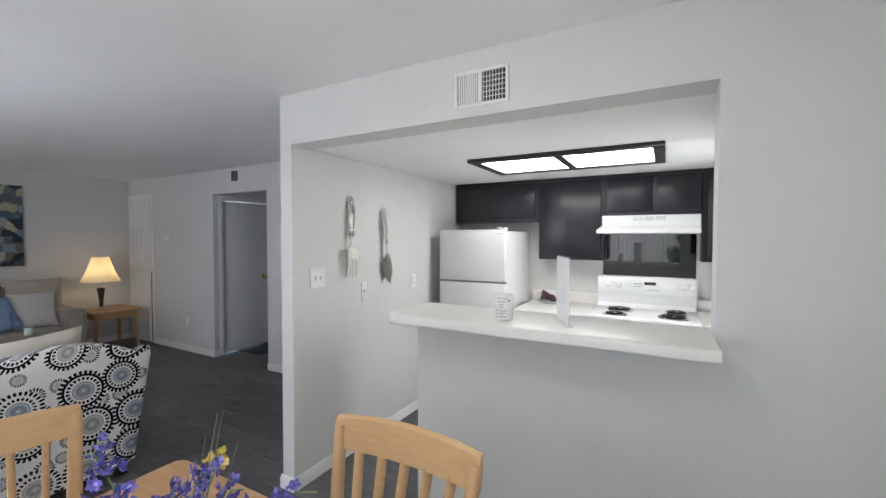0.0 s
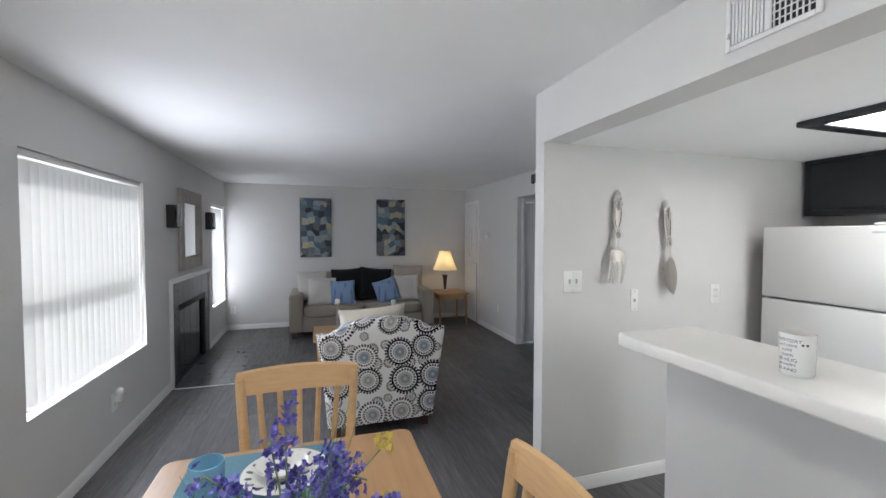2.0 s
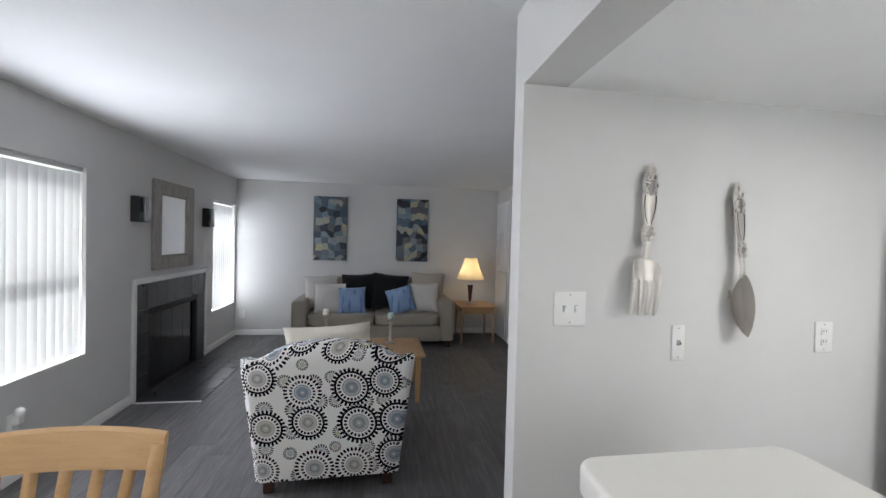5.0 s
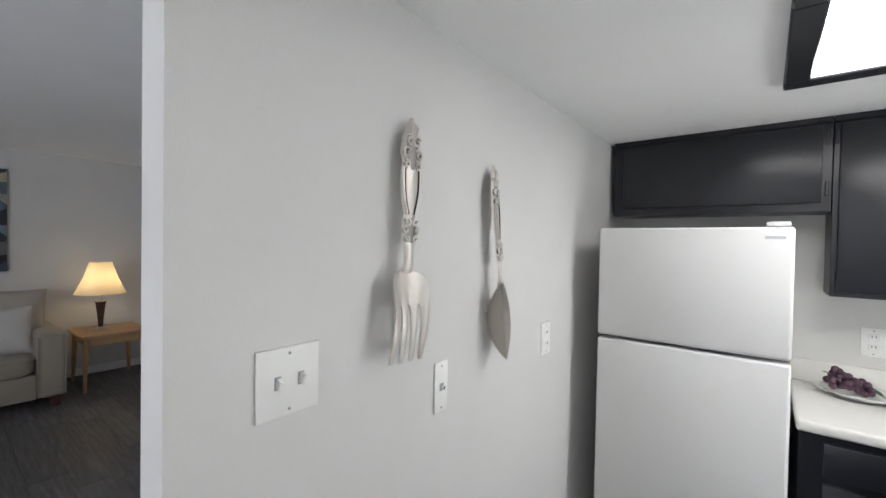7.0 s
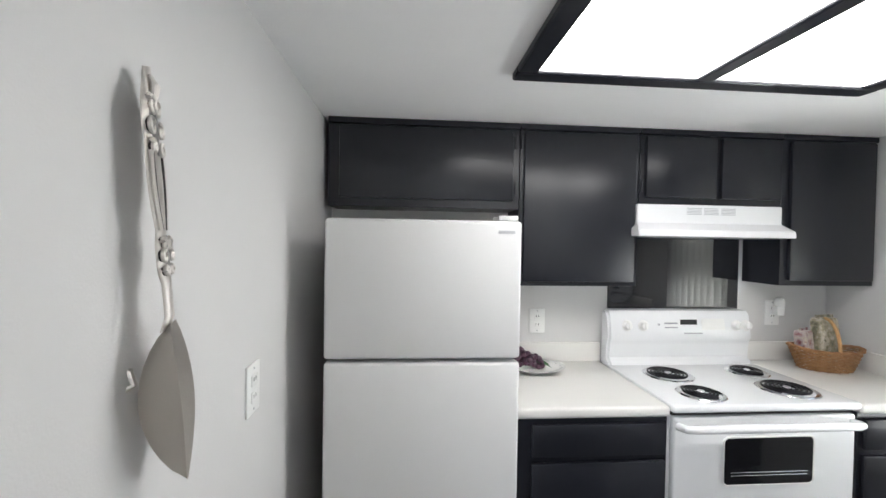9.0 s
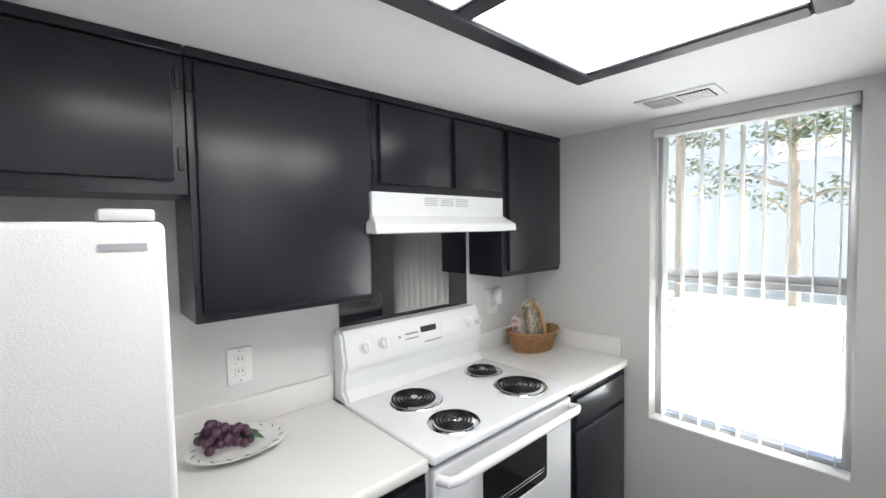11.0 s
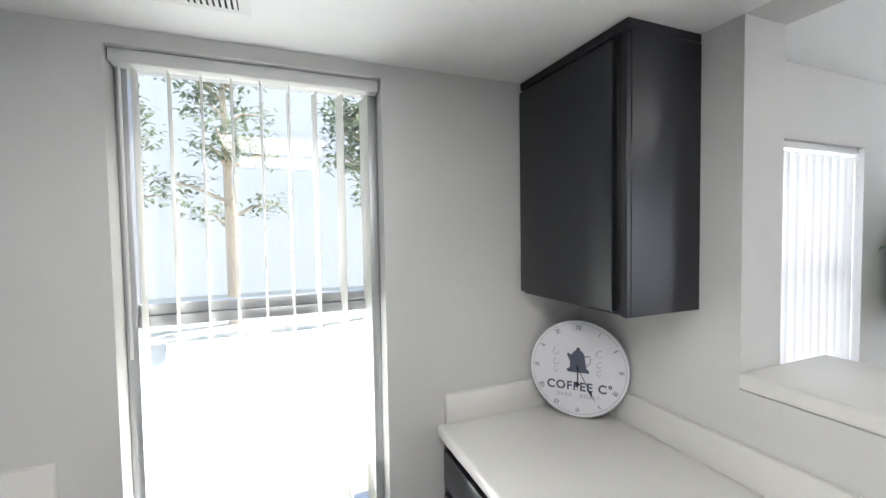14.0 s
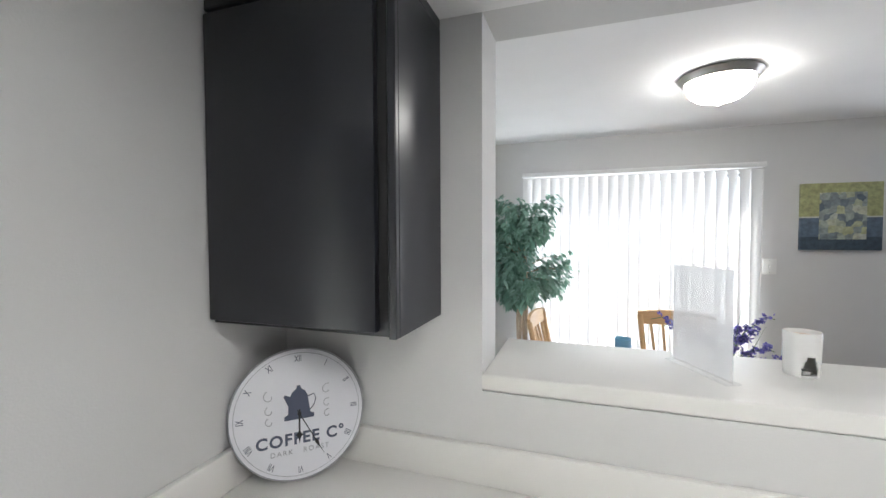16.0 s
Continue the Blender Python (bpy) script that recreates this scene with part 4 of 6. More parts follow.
# ---- place settings ----
def place_mat(x0, x1, y0, y1):
    t = thing("placemat", "teal cloth placemat on the table", "placemat", ((x0 + x1) / 2, (y0 + y1) / 2, 0.762), 0, "placemats")
    part("cloth", prism(rounded(x0, x1, y0, y1, 0.006, 2), 0.7622, 0.7645), M_TEAL, t, "", True)


def dinner_plate(x, y, z):
    t = thing("plate", "white china plate with dark oval rim marks", "plate", (x, y, z), 0, "plates on the table")
    part("dish", lathe([(0, 0.006), (0.075, 0.006), (0.088, 0.011), (0.128, 0.019), (0.132, 0.018), (0.09, 0.006), (0.075, 0.0), (0, 0.0)], 48), M_CHINA, t)
    for k in range(18):
        a = 2 * math.pi * k / 18
        d = lathe([(0, 0.0012), (0.012, 0.0008), (0.0125, 0.0)], 12)
        bmesh.ops.transform(d, matrix=Matrix.Translation((0.109 * math.cos(a), 0.109 * math.sin(a), 0.0158)) @ Matrix.Rotation(a, 4, "Z") @ Matrix.Rotation(radians(-11), 4, "Y") @ Matrix.Diagonal((0.9, 0.55, 1, 1)), verts=d.verts)
        part("rim_mark", d, M_RIM, t)
    b = thing("bowl", "shallow white china bowl on a plate", "bowl", (x - 0.005, y - 0.01, z + 0.0065), 0, "bowls on the table")
    part("dish", lathe([(0, 0.003), (0.04, 0.003), (0.062, 0.018), (0.078, 0.034), (0.081, 0.034), (0.066, 0.016), (0.042, 0.0), (0, 0.0)], 40), M_CHINA, b)


M_RIM = material("plate_mark", (0.16, 0.20, 0.20), 0.3)
M_BLUEGLASS = translucent("blue_tumbler_glass", (0.36, 0.60, 0.74), 0.5, 0.2)


def tumbler(x, y):
    t = thing("tumbler", "blue hobnail glass tumbler on the table", "tumbler", (x, y, 0.7622), 0, "tumblers on the table")
    prof = [(0, 0.0), (0.040, 0.0), (0.044, 0.006), (0.0465, 0.09), (0.047, 0.125), (0.044, 0.125), (0.0425, 0.09), (0.039, 0.012), (0, 0.012)]
    part("glass", lathe(prof, 36), M_BLUEGLASS, t)
    bm = bmesh.new()
    for row in range(4):
        for k in range(18):
            a = 2 * math.pi * (k + 0.5 * (row % 2)) / 18
            made = bmesh.ops.create_icosphere(bm, subdivisions=1, radius=0.0042)["verts"]
            bmesh.ops.translate(bm, vec=(0.0452 * math.cos(a), 0.0452 * math.sin(a), 0.02 + row * 0.02), verts=made)
    part("hobnails", bm, M_BLUEGLASS, t)


place_mat(-1.578, -1.18, 1.58, 2.075)
dinner_plate(-1.405, 1.89, 0.7646)
tumbler(-1.32, 1.685)
place_mat(-0.60, -0.22, 1.64, 2.16)
dinner_plate(-0.38, 1.90, 0.7646)
tumbler(-0.475, 1.655)

# ---- flowers ----
M_PETAL = material("violet_petal", (0.085, 0.075, 0.40), 0.7)
n = Nodes(M_PETAL)
isl = n.n.new("ShaderNodeNewGeometry")
n.colour(n.ramp(isl.outputs["Random Per Island"], (0.0, (0.07, 0.065, 0.30)), (0.5, (0.13, 0.115, 0.46)), (1.0, (0.27, 0.25, 0.62))))
M_YELLOW = material("yellow_petal", (0.62, 0.50, 0.12), 0.7)
M_WHITEP = material("white_petal", (0.72, 0.70, 0.66), 0.7)
M_STEM = material("flower_stem", (0.15, 0.22, 0.11), 0.7)
M_GREEN = material("flower_leaf", (0.06, 0.13, 0.055), 0.55)
n = Nodes(M_GREEN)
isl = n.n.new("ShaderNodeNewGeometry")
n.colour(n.ramp(isl.outputs["Random Per Island"], (0.0, (0.03, 0.075, 0.035)), (0.6, (0.075, 0.15, 0.06)), (1.0, (0.15, 0.23, 0.10))))


def leaf(bm, base, way, length, width, droop=0.25, fold=0.15):
    """A pointed leaf as a folded strip, from base along way."""
    way = Vector(way).normalized()
    side = way.cross(Vector((0, 0, 1)))
    side = side.normalized() if side.length > 1e-3 else Vector((1, 0, 0))
    up = side.cross(way)
    rows = []
    for f, wd in ((0, 0.12), (0.3, 0.85), (0.6, 0.9), (0.85, 0.4), (1.0, 0.02)):
        c = Vector(base) + way * (length * f) - Vector((0, 0, 1)) * droop * length * f * f
        rows.append([bm.verts.new(c - side * width / 2 * wd + up * fold * width * wd), bm.verts.new(c), bm.verts.new(c + side * width / 2 * wd + up * fold * width * wd)])
    for a, b in zip(rows, rows[1:]):
        bm.faces.new((a[0], a[1], b[1], b[0]))
        bm.faces.new((a[1], a[2], b[2], b[1]))


def blossom(bm, c, r, rng, petals=5):
    """A small open flower of cupped petals."""
    axis = Vector((rng.uniform(-1, 1), rng.uniform(-1, 1), rng.uniform(-0.3, 1))).normalized()
    a = axis.orthogonal().normalized()
    b = axis.cross(a)
    for k in range(petals):
        t0 = 2 * math.pi * k / petals + rng.uniform(-0.2, 0.2)
        d = a * math.cos(t0) + b * math.sin(t0)
        s = axis.cross(d)
        p = [c, c + d * r * 0.6 - s * r * 0.42 + axis * r * 0.3, c + d * r * 1.05 + axis * r * rng.uniform(0.1, 0.7), c + d * r * 0.6 + s * r * 0.42 + axis * r * 0.3]
        bm.faces.new([bm.verts.new(q) for q in p])


fl = thing("flower_arrangement", "low arrangement of violet and yellow silk flowers on the table", "flowers", (-0.93, 1.93, 0.762))
part("vase", lathe([(0, 0), (0.05, 0), (0.062, 0.01), (0.075, 0.05), (0.07, 0.085), (0.064, 0.085), (0.068, 0.05), (0.05, 0.012), (0, 0.012)], 28), M_CHINA, fl, "small white china bowl")
rng = random.Random(11)
spikes = [(-0.19, -0.02, 0.345), (-0.15, -0.05, 0.27), (-0.02, 0.10, 0.31), (0.0, 0.14, 0.24), (-0.02, -0.16, 0.28), (0.02, -0.22, 0.20), (0.30, 0.06, 0.33), (0.22, -0.10, 0.26), (-0.14, 0.12, 0.22), (0.12, 0.2, 0.24), (-0.22, 0.1, 0.16), (0.10, -0.16, 0.22), (-0.08, 0.02, 0.24), (-0.26, 0.16, 0.14)]
for sx, sy, sz in spikes:
    top = Vector((sx, sy, sz))
    mid = Vector((sx * 0.45, sy * 0.45, sz * 0.75))
    pts = [Vector((sx * 0.08, sy * 0.08, 0.05)), mid, top, top + Vector((sx * 0.18, sy * 0.18, -0.012))]
    stem = part("stem", tube([tuple(q) for q in pts], 0.0022, 6), M_STEM, fl)
    bm = bmesh.new()
    for k in range(34):
        f = 0.42 + 0.58 * k / 33
        q = mid.lerp(top, (f - 0.35) / 0.65) + Vector((rng.uniform(-1, 1), rng.uniform(-1, 1), rng.uniform(-0.8, 0.8))) * 0.024
        blossom(bm, q, rng.uniform(0.009, 0.0145), rng)
    part("violet_spike", bm, M_PETAL, stem, "", False, None)
for k, (sx, sy, sz) in enumerate(((-0.20, 0.24, 0.20), (0.02, -0.02, 0.15), (0.10, -0.07, 0.14), (-0.05, 0.22, 0.12), (0.22, 0.14, 0.16), (-0.02, -0.12, 0.13))):
    stem = part("stem", tube([(0, 0, 0.06), (sx * 0.6, sy * 0.6, sz * 0.8), (sx, sy, sz)], 0.002, 6), M_STEM, fl)
    bm = bmesh.new()
    for j in range(16):
        blossom(bm, Vector((sx, sy, sz)) + Vector((rng.uniform(-1, 1), rng.uniform(-1, 1), rng.uniform(-1, 1))) * 0.022, 0.013, rng)
    part("yellow_bloom", bm, M_YELLOW if k != 4 else M_WHITEP, stem, "", False, None)
for k in range(70):
    a, e = rng.uniform(0, 6.283), rng.uniform(0.1, 1.0)
    bm = bmesh.new()
    b0 = Vector((0.05 * math.cos(a), 0.05 * math.sin(a), 0.06 + 0.04 * rng.random()))
    leaf(bm, b0, (math.cos(a), math.sin(a), e), rng.uniform(0.09, 0.17), rng.uniform(0.025, 0.045), rng.uniform(0.1, 0.4))
    part("leaf", bm, M_GREEN, fl, "", False, 60)
for a0 in (-2.3, -1.7, 1.2, 2.9):
    bm = bmesh.new()
    for k in range(11):
        f = 0.06 + 0.02 * k
        p = Vector((f * math.cos(a0), f * math.sin(a0), 0.08 + 0.5 * f - 1.4 * f * f))
        for s in (-1, 1):
            leaf(bm, p, (math.cos(a0 + s * 1.1), math.sin(a0 + s * 1.1), 0.1), 0.045 - 0.0028 * k, 0.009, 0.1)
    part("fern_frond", bm, M_GREEN, fl, "", False, 60)
for sx, sy, sz in ((0.02, 0.11, 0.42), (-0.03, 0.13, 0.40), (0.08, 0.10, 0.38), (-0.12, 0.16, 0.33), (0.0, -0.2, 0.3)):
    part("grass_blade", tube([(0, 0, 0.07), (sx * 0.7, sy * 0.7, sz * 0.6), (sx, sy, sz)], [0.002, 0.0015, 0.0004], 5), M_STEM, fl)

# ---- ficus tree ----
fx, fy = 0.235, 0.98
tr = thing("ficus_tree", "artificial ficus tree with pale twisted trunks beside the sliding door", "tree", (fx, fy, 0))
part("pot", lathe([(0, 0.0), (0.12, 0.0), (0.135, 0.02), (0.155, 0.23), (0.165, 0.25), (0.15, 0.25), (0.14, 0.22), (0, 0.22)], 32), painted("woven_pot", (0.16, 0.10, 0.055), 0.7, 60, 0.6, 0.2), tr)
M_BARK = wood("pale_bark", (0.46, 0.36, 0.26), (0.30, 0.22, 0.15), 0.7, (20, 20, 3), 0.3)
rng = random.Random(4)
for k in range(4):
    a = k * 1.6
    pts = [(0.035 * math.cos(a + z * 2.2), 0.035 * math.sin(a + z * 2.2), 0.2 + z) for z in (0, 0.2, 0.4, 0.6, 0.8, 1.0, 1.2, 1.4)]
    part("trunk", tube(pts, [0.019, 0.018, 0.017, 0.016, 0.014, 0.012, 0.009, 0.005], 8), M_BARK, tr)
crown = []
for k in range(36):
    a, z = rng.uniform(0, 6.283), rng.uniform(0.98, 1.64)
    h = Vector((0.02 * math.cos(a), 0.02 * math.sin(a), z))
    reach = 0.285 * math.sqrt(max(0.15, 1 - ((z - 1.3) / 0.62) ** 2)) * rng.uniform(0.7, 1.1)
    tip = h + Vector((math.cos(a) * reach, math.sin(a) * reach, rng.uniform(0.0, 0.22)))
    part("branch", tube([tuple(h), tuple(h.lerp(tip, 0.55) + Vector((0, 0, 0.03))), tuple(tip)], [0.005, 0.0035, 0.0015], 5), M_BARK, tr)
    crown.append((h, tip))
for k in range(36):
    bm = bmesh.new()
    for h, tip in crown[k::36]:
        for j in range(125):
            f = rng.uniform(0.35, 1.08)
            p = h.lerp(tip, f) + Vector((rng.uniform(-1, 1), rng.uniform(-1, 1), rng.uniform(-1.2, 0.7))) * 0.075
            a = math.atan2(p.y, p.x) + rng.uniform(-1.2, 1.2)
            leaf(bm, p, (math.cos(a), math.sin(a), rng.uniform(-0.7, 0.3)), rng.uniform(0.05, 0.08), rng.uniform(0.026, 0.038), rng.uniform(0.2, 0.6))
    part("leaf_cluster", bm, M_LEAF, tr, "dark green glossy leaves", False, 60)
n = Nodes(M_LEAF)
isl = n.n.new("ShaderNodeNewGeometry")
n.colour(n.ramp(isl.outputs["Random Per Island"], (0.0, (0.075, 0.165, 0.12)), (0.5, (0.19, 0.34, 0.27)), (1.0, (0.37, 0.53, 0.46))))

# ---- dome light ----
dm = thing("dome_light", "lit frosted dome ceiling light with brushed nickel rim", "ceiling light", (-0.90, 1.87, ZC))
part("rim", lathe([(0, -0.0005), (0.185, -0.0005), (0.19, -0.012), (0.176, -0.03), (0.168, -0.042), (0.158, -0.042), (0.15, -0.02), (0, -0.02)], 48), M_NICKEL, dm, "brushed nickel rim")
part("dome", lathe([(0.157, -0.038), (0.154, -0.06), (0.135, -0.098), (0.095, -0.128), (0.05, -0.142), (0, -0.146)], 48), M_DOME, dm, "lit frosted glass dome")
part("finial", lathe([(0, -0.145), (0.012, -0.146), (0.012, -0.15), (0.005, -0.154), (0.008, -0.161), (0, -0.17)], 16), M_NICKEL, dm)

# ---- pictures ----
def canvas(label, face, a0, a1, c, z0, z1, mat):
    """A stretched canvas on a wall. face '+x': hangs at x = c and spans y; '+y': hangs at y = c and spans x."""
    t = thing("painting", label, "painting", (c, (a0 + a1) / 2, z0) if face == "+x" else ((a0 + a1) / 2, c, z0), 0, "")
    args = (c + 0.001, c + 0.035, a0, a1) if face == "+x" else (a0, a1, c + 0.001, c + 0.035)
    part("canvas", box(*args, z0, z1, 0.003), mat, t, "", True)


def patchwork(name, u, scale, stops, across, seed, aspect=1.5):
    """Daubed blocks of paint; u names the axis across."""
    m = material(name, (0.2, 0.25, 0.3), 0.55)
    n = Nodes(m)
    sep = n.n.new("ShaderNodeSeparateXYZ")
    n.l.new(n.coords(which="Generated"), sep.inputs[0])
    cx = n.n.new("ShaderNodeCombineXYZ")
    n.l.new(n.math("ADD", n.math("MULTIPLY", sep.outputs[u], across), seed), cx.inputs[0])
    n.l.new(n.math("MULTIPLY", sep.outputs[2], across * aspect), cx.inputs[1])
    wob = n.add("ShaderNodeTexNoise", Scale=3.0, Detail=3.0)
    n.l.new(cx.outputs[0], wob.inputs["Vector"])
    warp = n.n.new("ShaderNodeVectorMath")
    warp.operation = "MULTIPLY_ADD"
    warp.inputs[1].default_value = (0.09, 0.07, 0)
    n.l.new(wob.outputs["Color"], warp.inputs[0])
    n.l.new(cx.outputs[0], warp.inputs[2])
    vo = n.add("ShaderNodeTexVoronoi", Scale=scale, Randomness=0.75)
    vo.voronoi_dimensions, vo.distance = "2D", "CHEBYCHEV"
    n.l.new(warp.outputs[0], vo.inputs["Vector"])
    sp = n.n.new("ShaderNodeSeparateColor")
    n.l.new(vo.outputs["Color"], sp.inputs[0])
    daub = n.noise(cx.outputs[0], 14, 5)
    base = n.ramp(sp.outputs[0], *stops)
    n.colour(n.mix(0.5, base, n.ramp(daub, (0.3, (0.22, 0.23, 0.24)), (0.7, (0.6, 0.6, 0.58))), "OVERLAY"))
    n.bump(daub, 0.3, 0.003)
    return m, n, sep, base, daub


STOPS_BLUE = ((0.0, (0.015, 0.017, 0.022)), (0.2, (0.04, 0.055, 0.08)), (0.38, (0.10, 0.16, 0.22)), (0.55, (0.13, 0.125, 0.13)), (0.72, (0.19, 0.27, 0.33)), (0.88, (0.36, 0.37, 0.34)), (1.0, (0.48, 0.44, 0.28)))
canvas("tall abstract canvas of blue, grey and cream blocks", "+x", 1.73, 2.235, XWEST, 1.155, 2.145, patchwork("abstract_blue", 1, 5.0, STOPS_BLUE, 1.0, 0.3, 2.0)[0])
canvas("tall abstract canvas of dark blue, grey and cream blocks", "+x", 3.0, 3.505, XWEST, 1.16, 2.155, patchwork("abstract_dark_blue", 1, 5.0, STOPS_BLUE, 1.0, 2.7, 2.0)[0])
STOPS_GREY = ((0.0, (0.10, 0.13, 0.17)), (0.35, (0.22, 0.26, 0.27)), (0.6, (0.34, 0.38, 0.34)), (0.8, (0.42, 0.43, 0.25)), (1.0, (0.5, 0.52, 0.47)))
m, n, sep, base, daub = patchwork("abstract_vase", 0, 10.0, STOPS_GREY, 1.0, 0.0, 1.0)
low = n.math("LESS_THAN", sep.outputs[2], 0.49)
inside = n.math("MULTIPLY", n.math("LESS_THAN", n.math("ABSOLUTE", n.math("SUBTRACT", sep.outputs[0], 0.48)), 0.29), n.math("MULTIPLY", n.math("LESS_THAN", sep.outputs[2], 0.86), n.math("GREATER_THAN", sep.outputs[2], 0.16)))
ground = n.mix(low, (0.34, 0.35, 0.17), (0.10, 0.14, 0.20))
line = n.math("LESS_THAN", n.math("ABSOLUTE", n.math("SUBTRACT", sep.outputs[2], 0.495)), 0.010)
ground = n.mix(line, ground, (0.55, 0.55, 0.5))
ground = n.mix(n.math("MULTIPLY", n.math("LESS_THAN", sep.outputs[2], 0.2), 0.7), ground, (0.03, 0.05, 0.07))
mixed = n.mix(inside, ground, base)
n.colour(n.mix(0.55, mixed, n.ramp(daub, (0.3, (0.2, 0.2, 0.2)), (0.7, (0.75, 0.75, 0.72))), "OVERLAY"))
canvas("abstract canvas of grey blocks on yellow-green and blue", "+y", -2.245, -1.77, YS, 1.405, 1.895, m)

# ---- wall fork and spoon ----
M_PEWTER = painted("antique_pewter", (0.60, 0.57, 0.53), 0.44, 160, 0.12, 0.10, 0.65)
M_TARNISH = material("dark_tarnish", (0.03, 0.028, 0.026), 0.6, 0.4)
M_GROUND = painted("engraved_pewter", (0.24, 0.23, 0.22), 0.5, 160, 0.4, 0.2, 0.5)


def sweep_flat(profile, depth):
    """A flat ornament in the y-z plane from (height, half width) pairs, domed towards +x."""
    bm = bmesh.new()
    rows = []
    for z, hw, off in profile:
        rows.append([bm.verts.new((off + depth * math.sqrt(max(0.0, 1 - (u * u))) * (1.0 if k else 0.0), hw * u, z)) for k, u in ((0, 1.0), (0, -1.0), (1, -0.99), (1, -0.75), (1, -0.4), (1, 0.0), (1, 0.4), (1, 0.75), (1, 0.99))])
    for a, b in zip(rows, rows[1:]):
        for k in range(9):
            bm.faces.new((a[k], a[(k + 1) % 9], b[(k + 1) % 9], b[k]))
    bm.faces.new(rows[0])
    bm.faces.new(list(reversed(rows[-1])))
    bmesh.ops.recalc_face_normals(bm, faces=bm.faces)
    return bm


def scroll(cy, cz, r, turn, start, x, sgn):
    """A curl of metal."""
    return [(x, cy + sgn * r * (1 - 0.72 * f) * math.cos(start + turn * f), cz + r * (1 - 0.72 * f) * math.sin(start + turn * f)) for f in [i / 14 for i in range(15)]]


def handle_of(t, top, o, end):
    """The ornate handle shared by fork and spoon; top: height of its tip, o: stand-off, end: where the neck stops below the tip."""
    prof = [(top, 0.004, o), (top - 0.02, 0.014, o), (top - 0.05, 0.028, o), (top - 0.085, 0.034, o), (top - 0.105, 0.026, o), (top - 0.125, 0.031, o), (top - 0.16, 0.032, o), (top - 0.195, 0.026, o), (top - 0.225, 0.015, o), (top - 0.245, 0.024, o), (top - 0.275, 0.025, o), (top - 0.292, 0.018, o), (top - 0.30, 0.0135, o + 0.001), (top - 0.33, 0.0135, o + 0.001), (top - end + 0.02, 0.0150, o + 0.001), (top - end, 0.0165, o - 0.006)]
    part("handle", sweep_flat(prof, 0.009), M_PEWTER, t)
    part("engraved_ground", sweep_flat([(top - 0.03, 0.008, o), (top - 0.055, 0.025, o), (top - 0.085, 0.030, o), (top - 0.108, 0.020, o), (top - 0.122, 0.012, o)], 0.0098), M_GROUND, t, "dark engraved ground")
    part("engraved_ground", sweep_flat([(top - 0.233, 0.012, o), (top - 0.25, 0.021, o), (top - 0.275, 0.021, o), (top - 0.290, 0.012, o)], 0.0098), M_GROUND, t, "dark engraved ground")
    for s in (-1, 1):
        for cz, cy, r, turn, st0 in ((top - 0.055, 0.012, 0.015, 7.5, 0.5), (top - 0.085, 0.020, 0.013, -7, 2.5), (top - 0.112, 0.020, 0.010, 7, 1.0), (top - 0.245, 0.012, 0.010, 7, 0.4), (top - 0.262, 0.018, 0.009, -7, 2.0), (top - 0.283, 0.013, 0.008, 7, 0.0)):
            part("scroll", tube(scroll(s * cy, cz, r, turn, st0, o + 0.009, s), [0.0034] * 14 + [0.0045], 7), M_PEWTER, t)
            part("groove", tube([(p[0] - 0.0032, p[1], p[2]) for p in scroll(s * cy, cz, r * 0.82, turn, st0 + 0.35, o + 0.009, s)], 0.0030, 6), M_TARNISH, t)
        edge = [(o + 0.006, s * w, top - d) for d, w in ((0.118, 0.026), (0.14, 0.0275), (0.17, 0.026), (0.20, 0.020), (0.225, 0.012))]
        part("border", tube(edge, 0.0034, 7), M_PEWTER, t)
        part("groove", tube([(p[0] + 0.0012, p[1] - s * 0.0045, p[2]) for p in edge], 0.0021, 6), M_TARNISH, t)
    for k in range(3):
        part("palmette", tube([(o + 0.008, (k - 1) * 0.004, top - 0.05), (o + 0.013, (k - 1) * 0.009, top - 0.025), (o + 0.008, (k - 1) * 0.005, top - 0.012)], [0.003, 0.0042, 0.002], 7), M_PEWTER, t)


fo = thing("wall_fork", "oversized pewter fork with an ornate handle hung on the wall", "wall decor", (XF, 3.765, 1.25))
fo.matrix_basis = pose(XF + 0.022, 3.690, 1.248, -3.6, -2.6, 0)
handle_of(fo, 0.560, 0.024, 0.358)
fk = bmesh.new()
rows = []
for z, hw, gap, off in ((0.238, 0.013, 0.0, 0.029), (0.2365, 0.027, 0.0, 0.029), (0.230, 0.040, 0.0, 0.030), (0.217, 0.0495, 0.0, 0.032), (0.197, 0.054, 0.0, 0.035), (0.178, 0.0545, 0.0, 0.037), (0.150, 0.0545, 0.001, 0.039), (0.142, 0.0545, 0.0065, 0.041), (0.12, 0.0545, 0.0085, 0.043), (0.08, 0.0545, 0.0100, 0.043), (0.04, 0.054, 0.0115, 0.039), (0.015, 0.0535, 0.0135, 0.036), (0.002, 0.0525, 0.019, 0.034)):
    wide = (2 * hw - 3 * gap) / 4
    row = []
    for k in range(4):
        left = -hw + k * (wide + gap)
        for u in (0.0, 0.25, 0.5, 0.75, 1.0):
            y = left + wide * u
            crown = 0.0 if gap == 0 else 0.004 * (1 - (2 * u - 1) ** 2)
            row.append(fk.verts.new((off + 0.015 * (y / 0.0545) ** 2 * (1.0 if z > 0.15 else z / 0.15) + crown - 0.008, y, z)))
    rows.append((row, gap))
for (a, g0), (b, g1) in zip(rows, rows[1:]):
    for k in range(19):
        if k % 5 == 4 and g1 > 0.0015:
            continue
        fk.faces.new((a[k], a[k + 1], b[k + 1], b[k]))
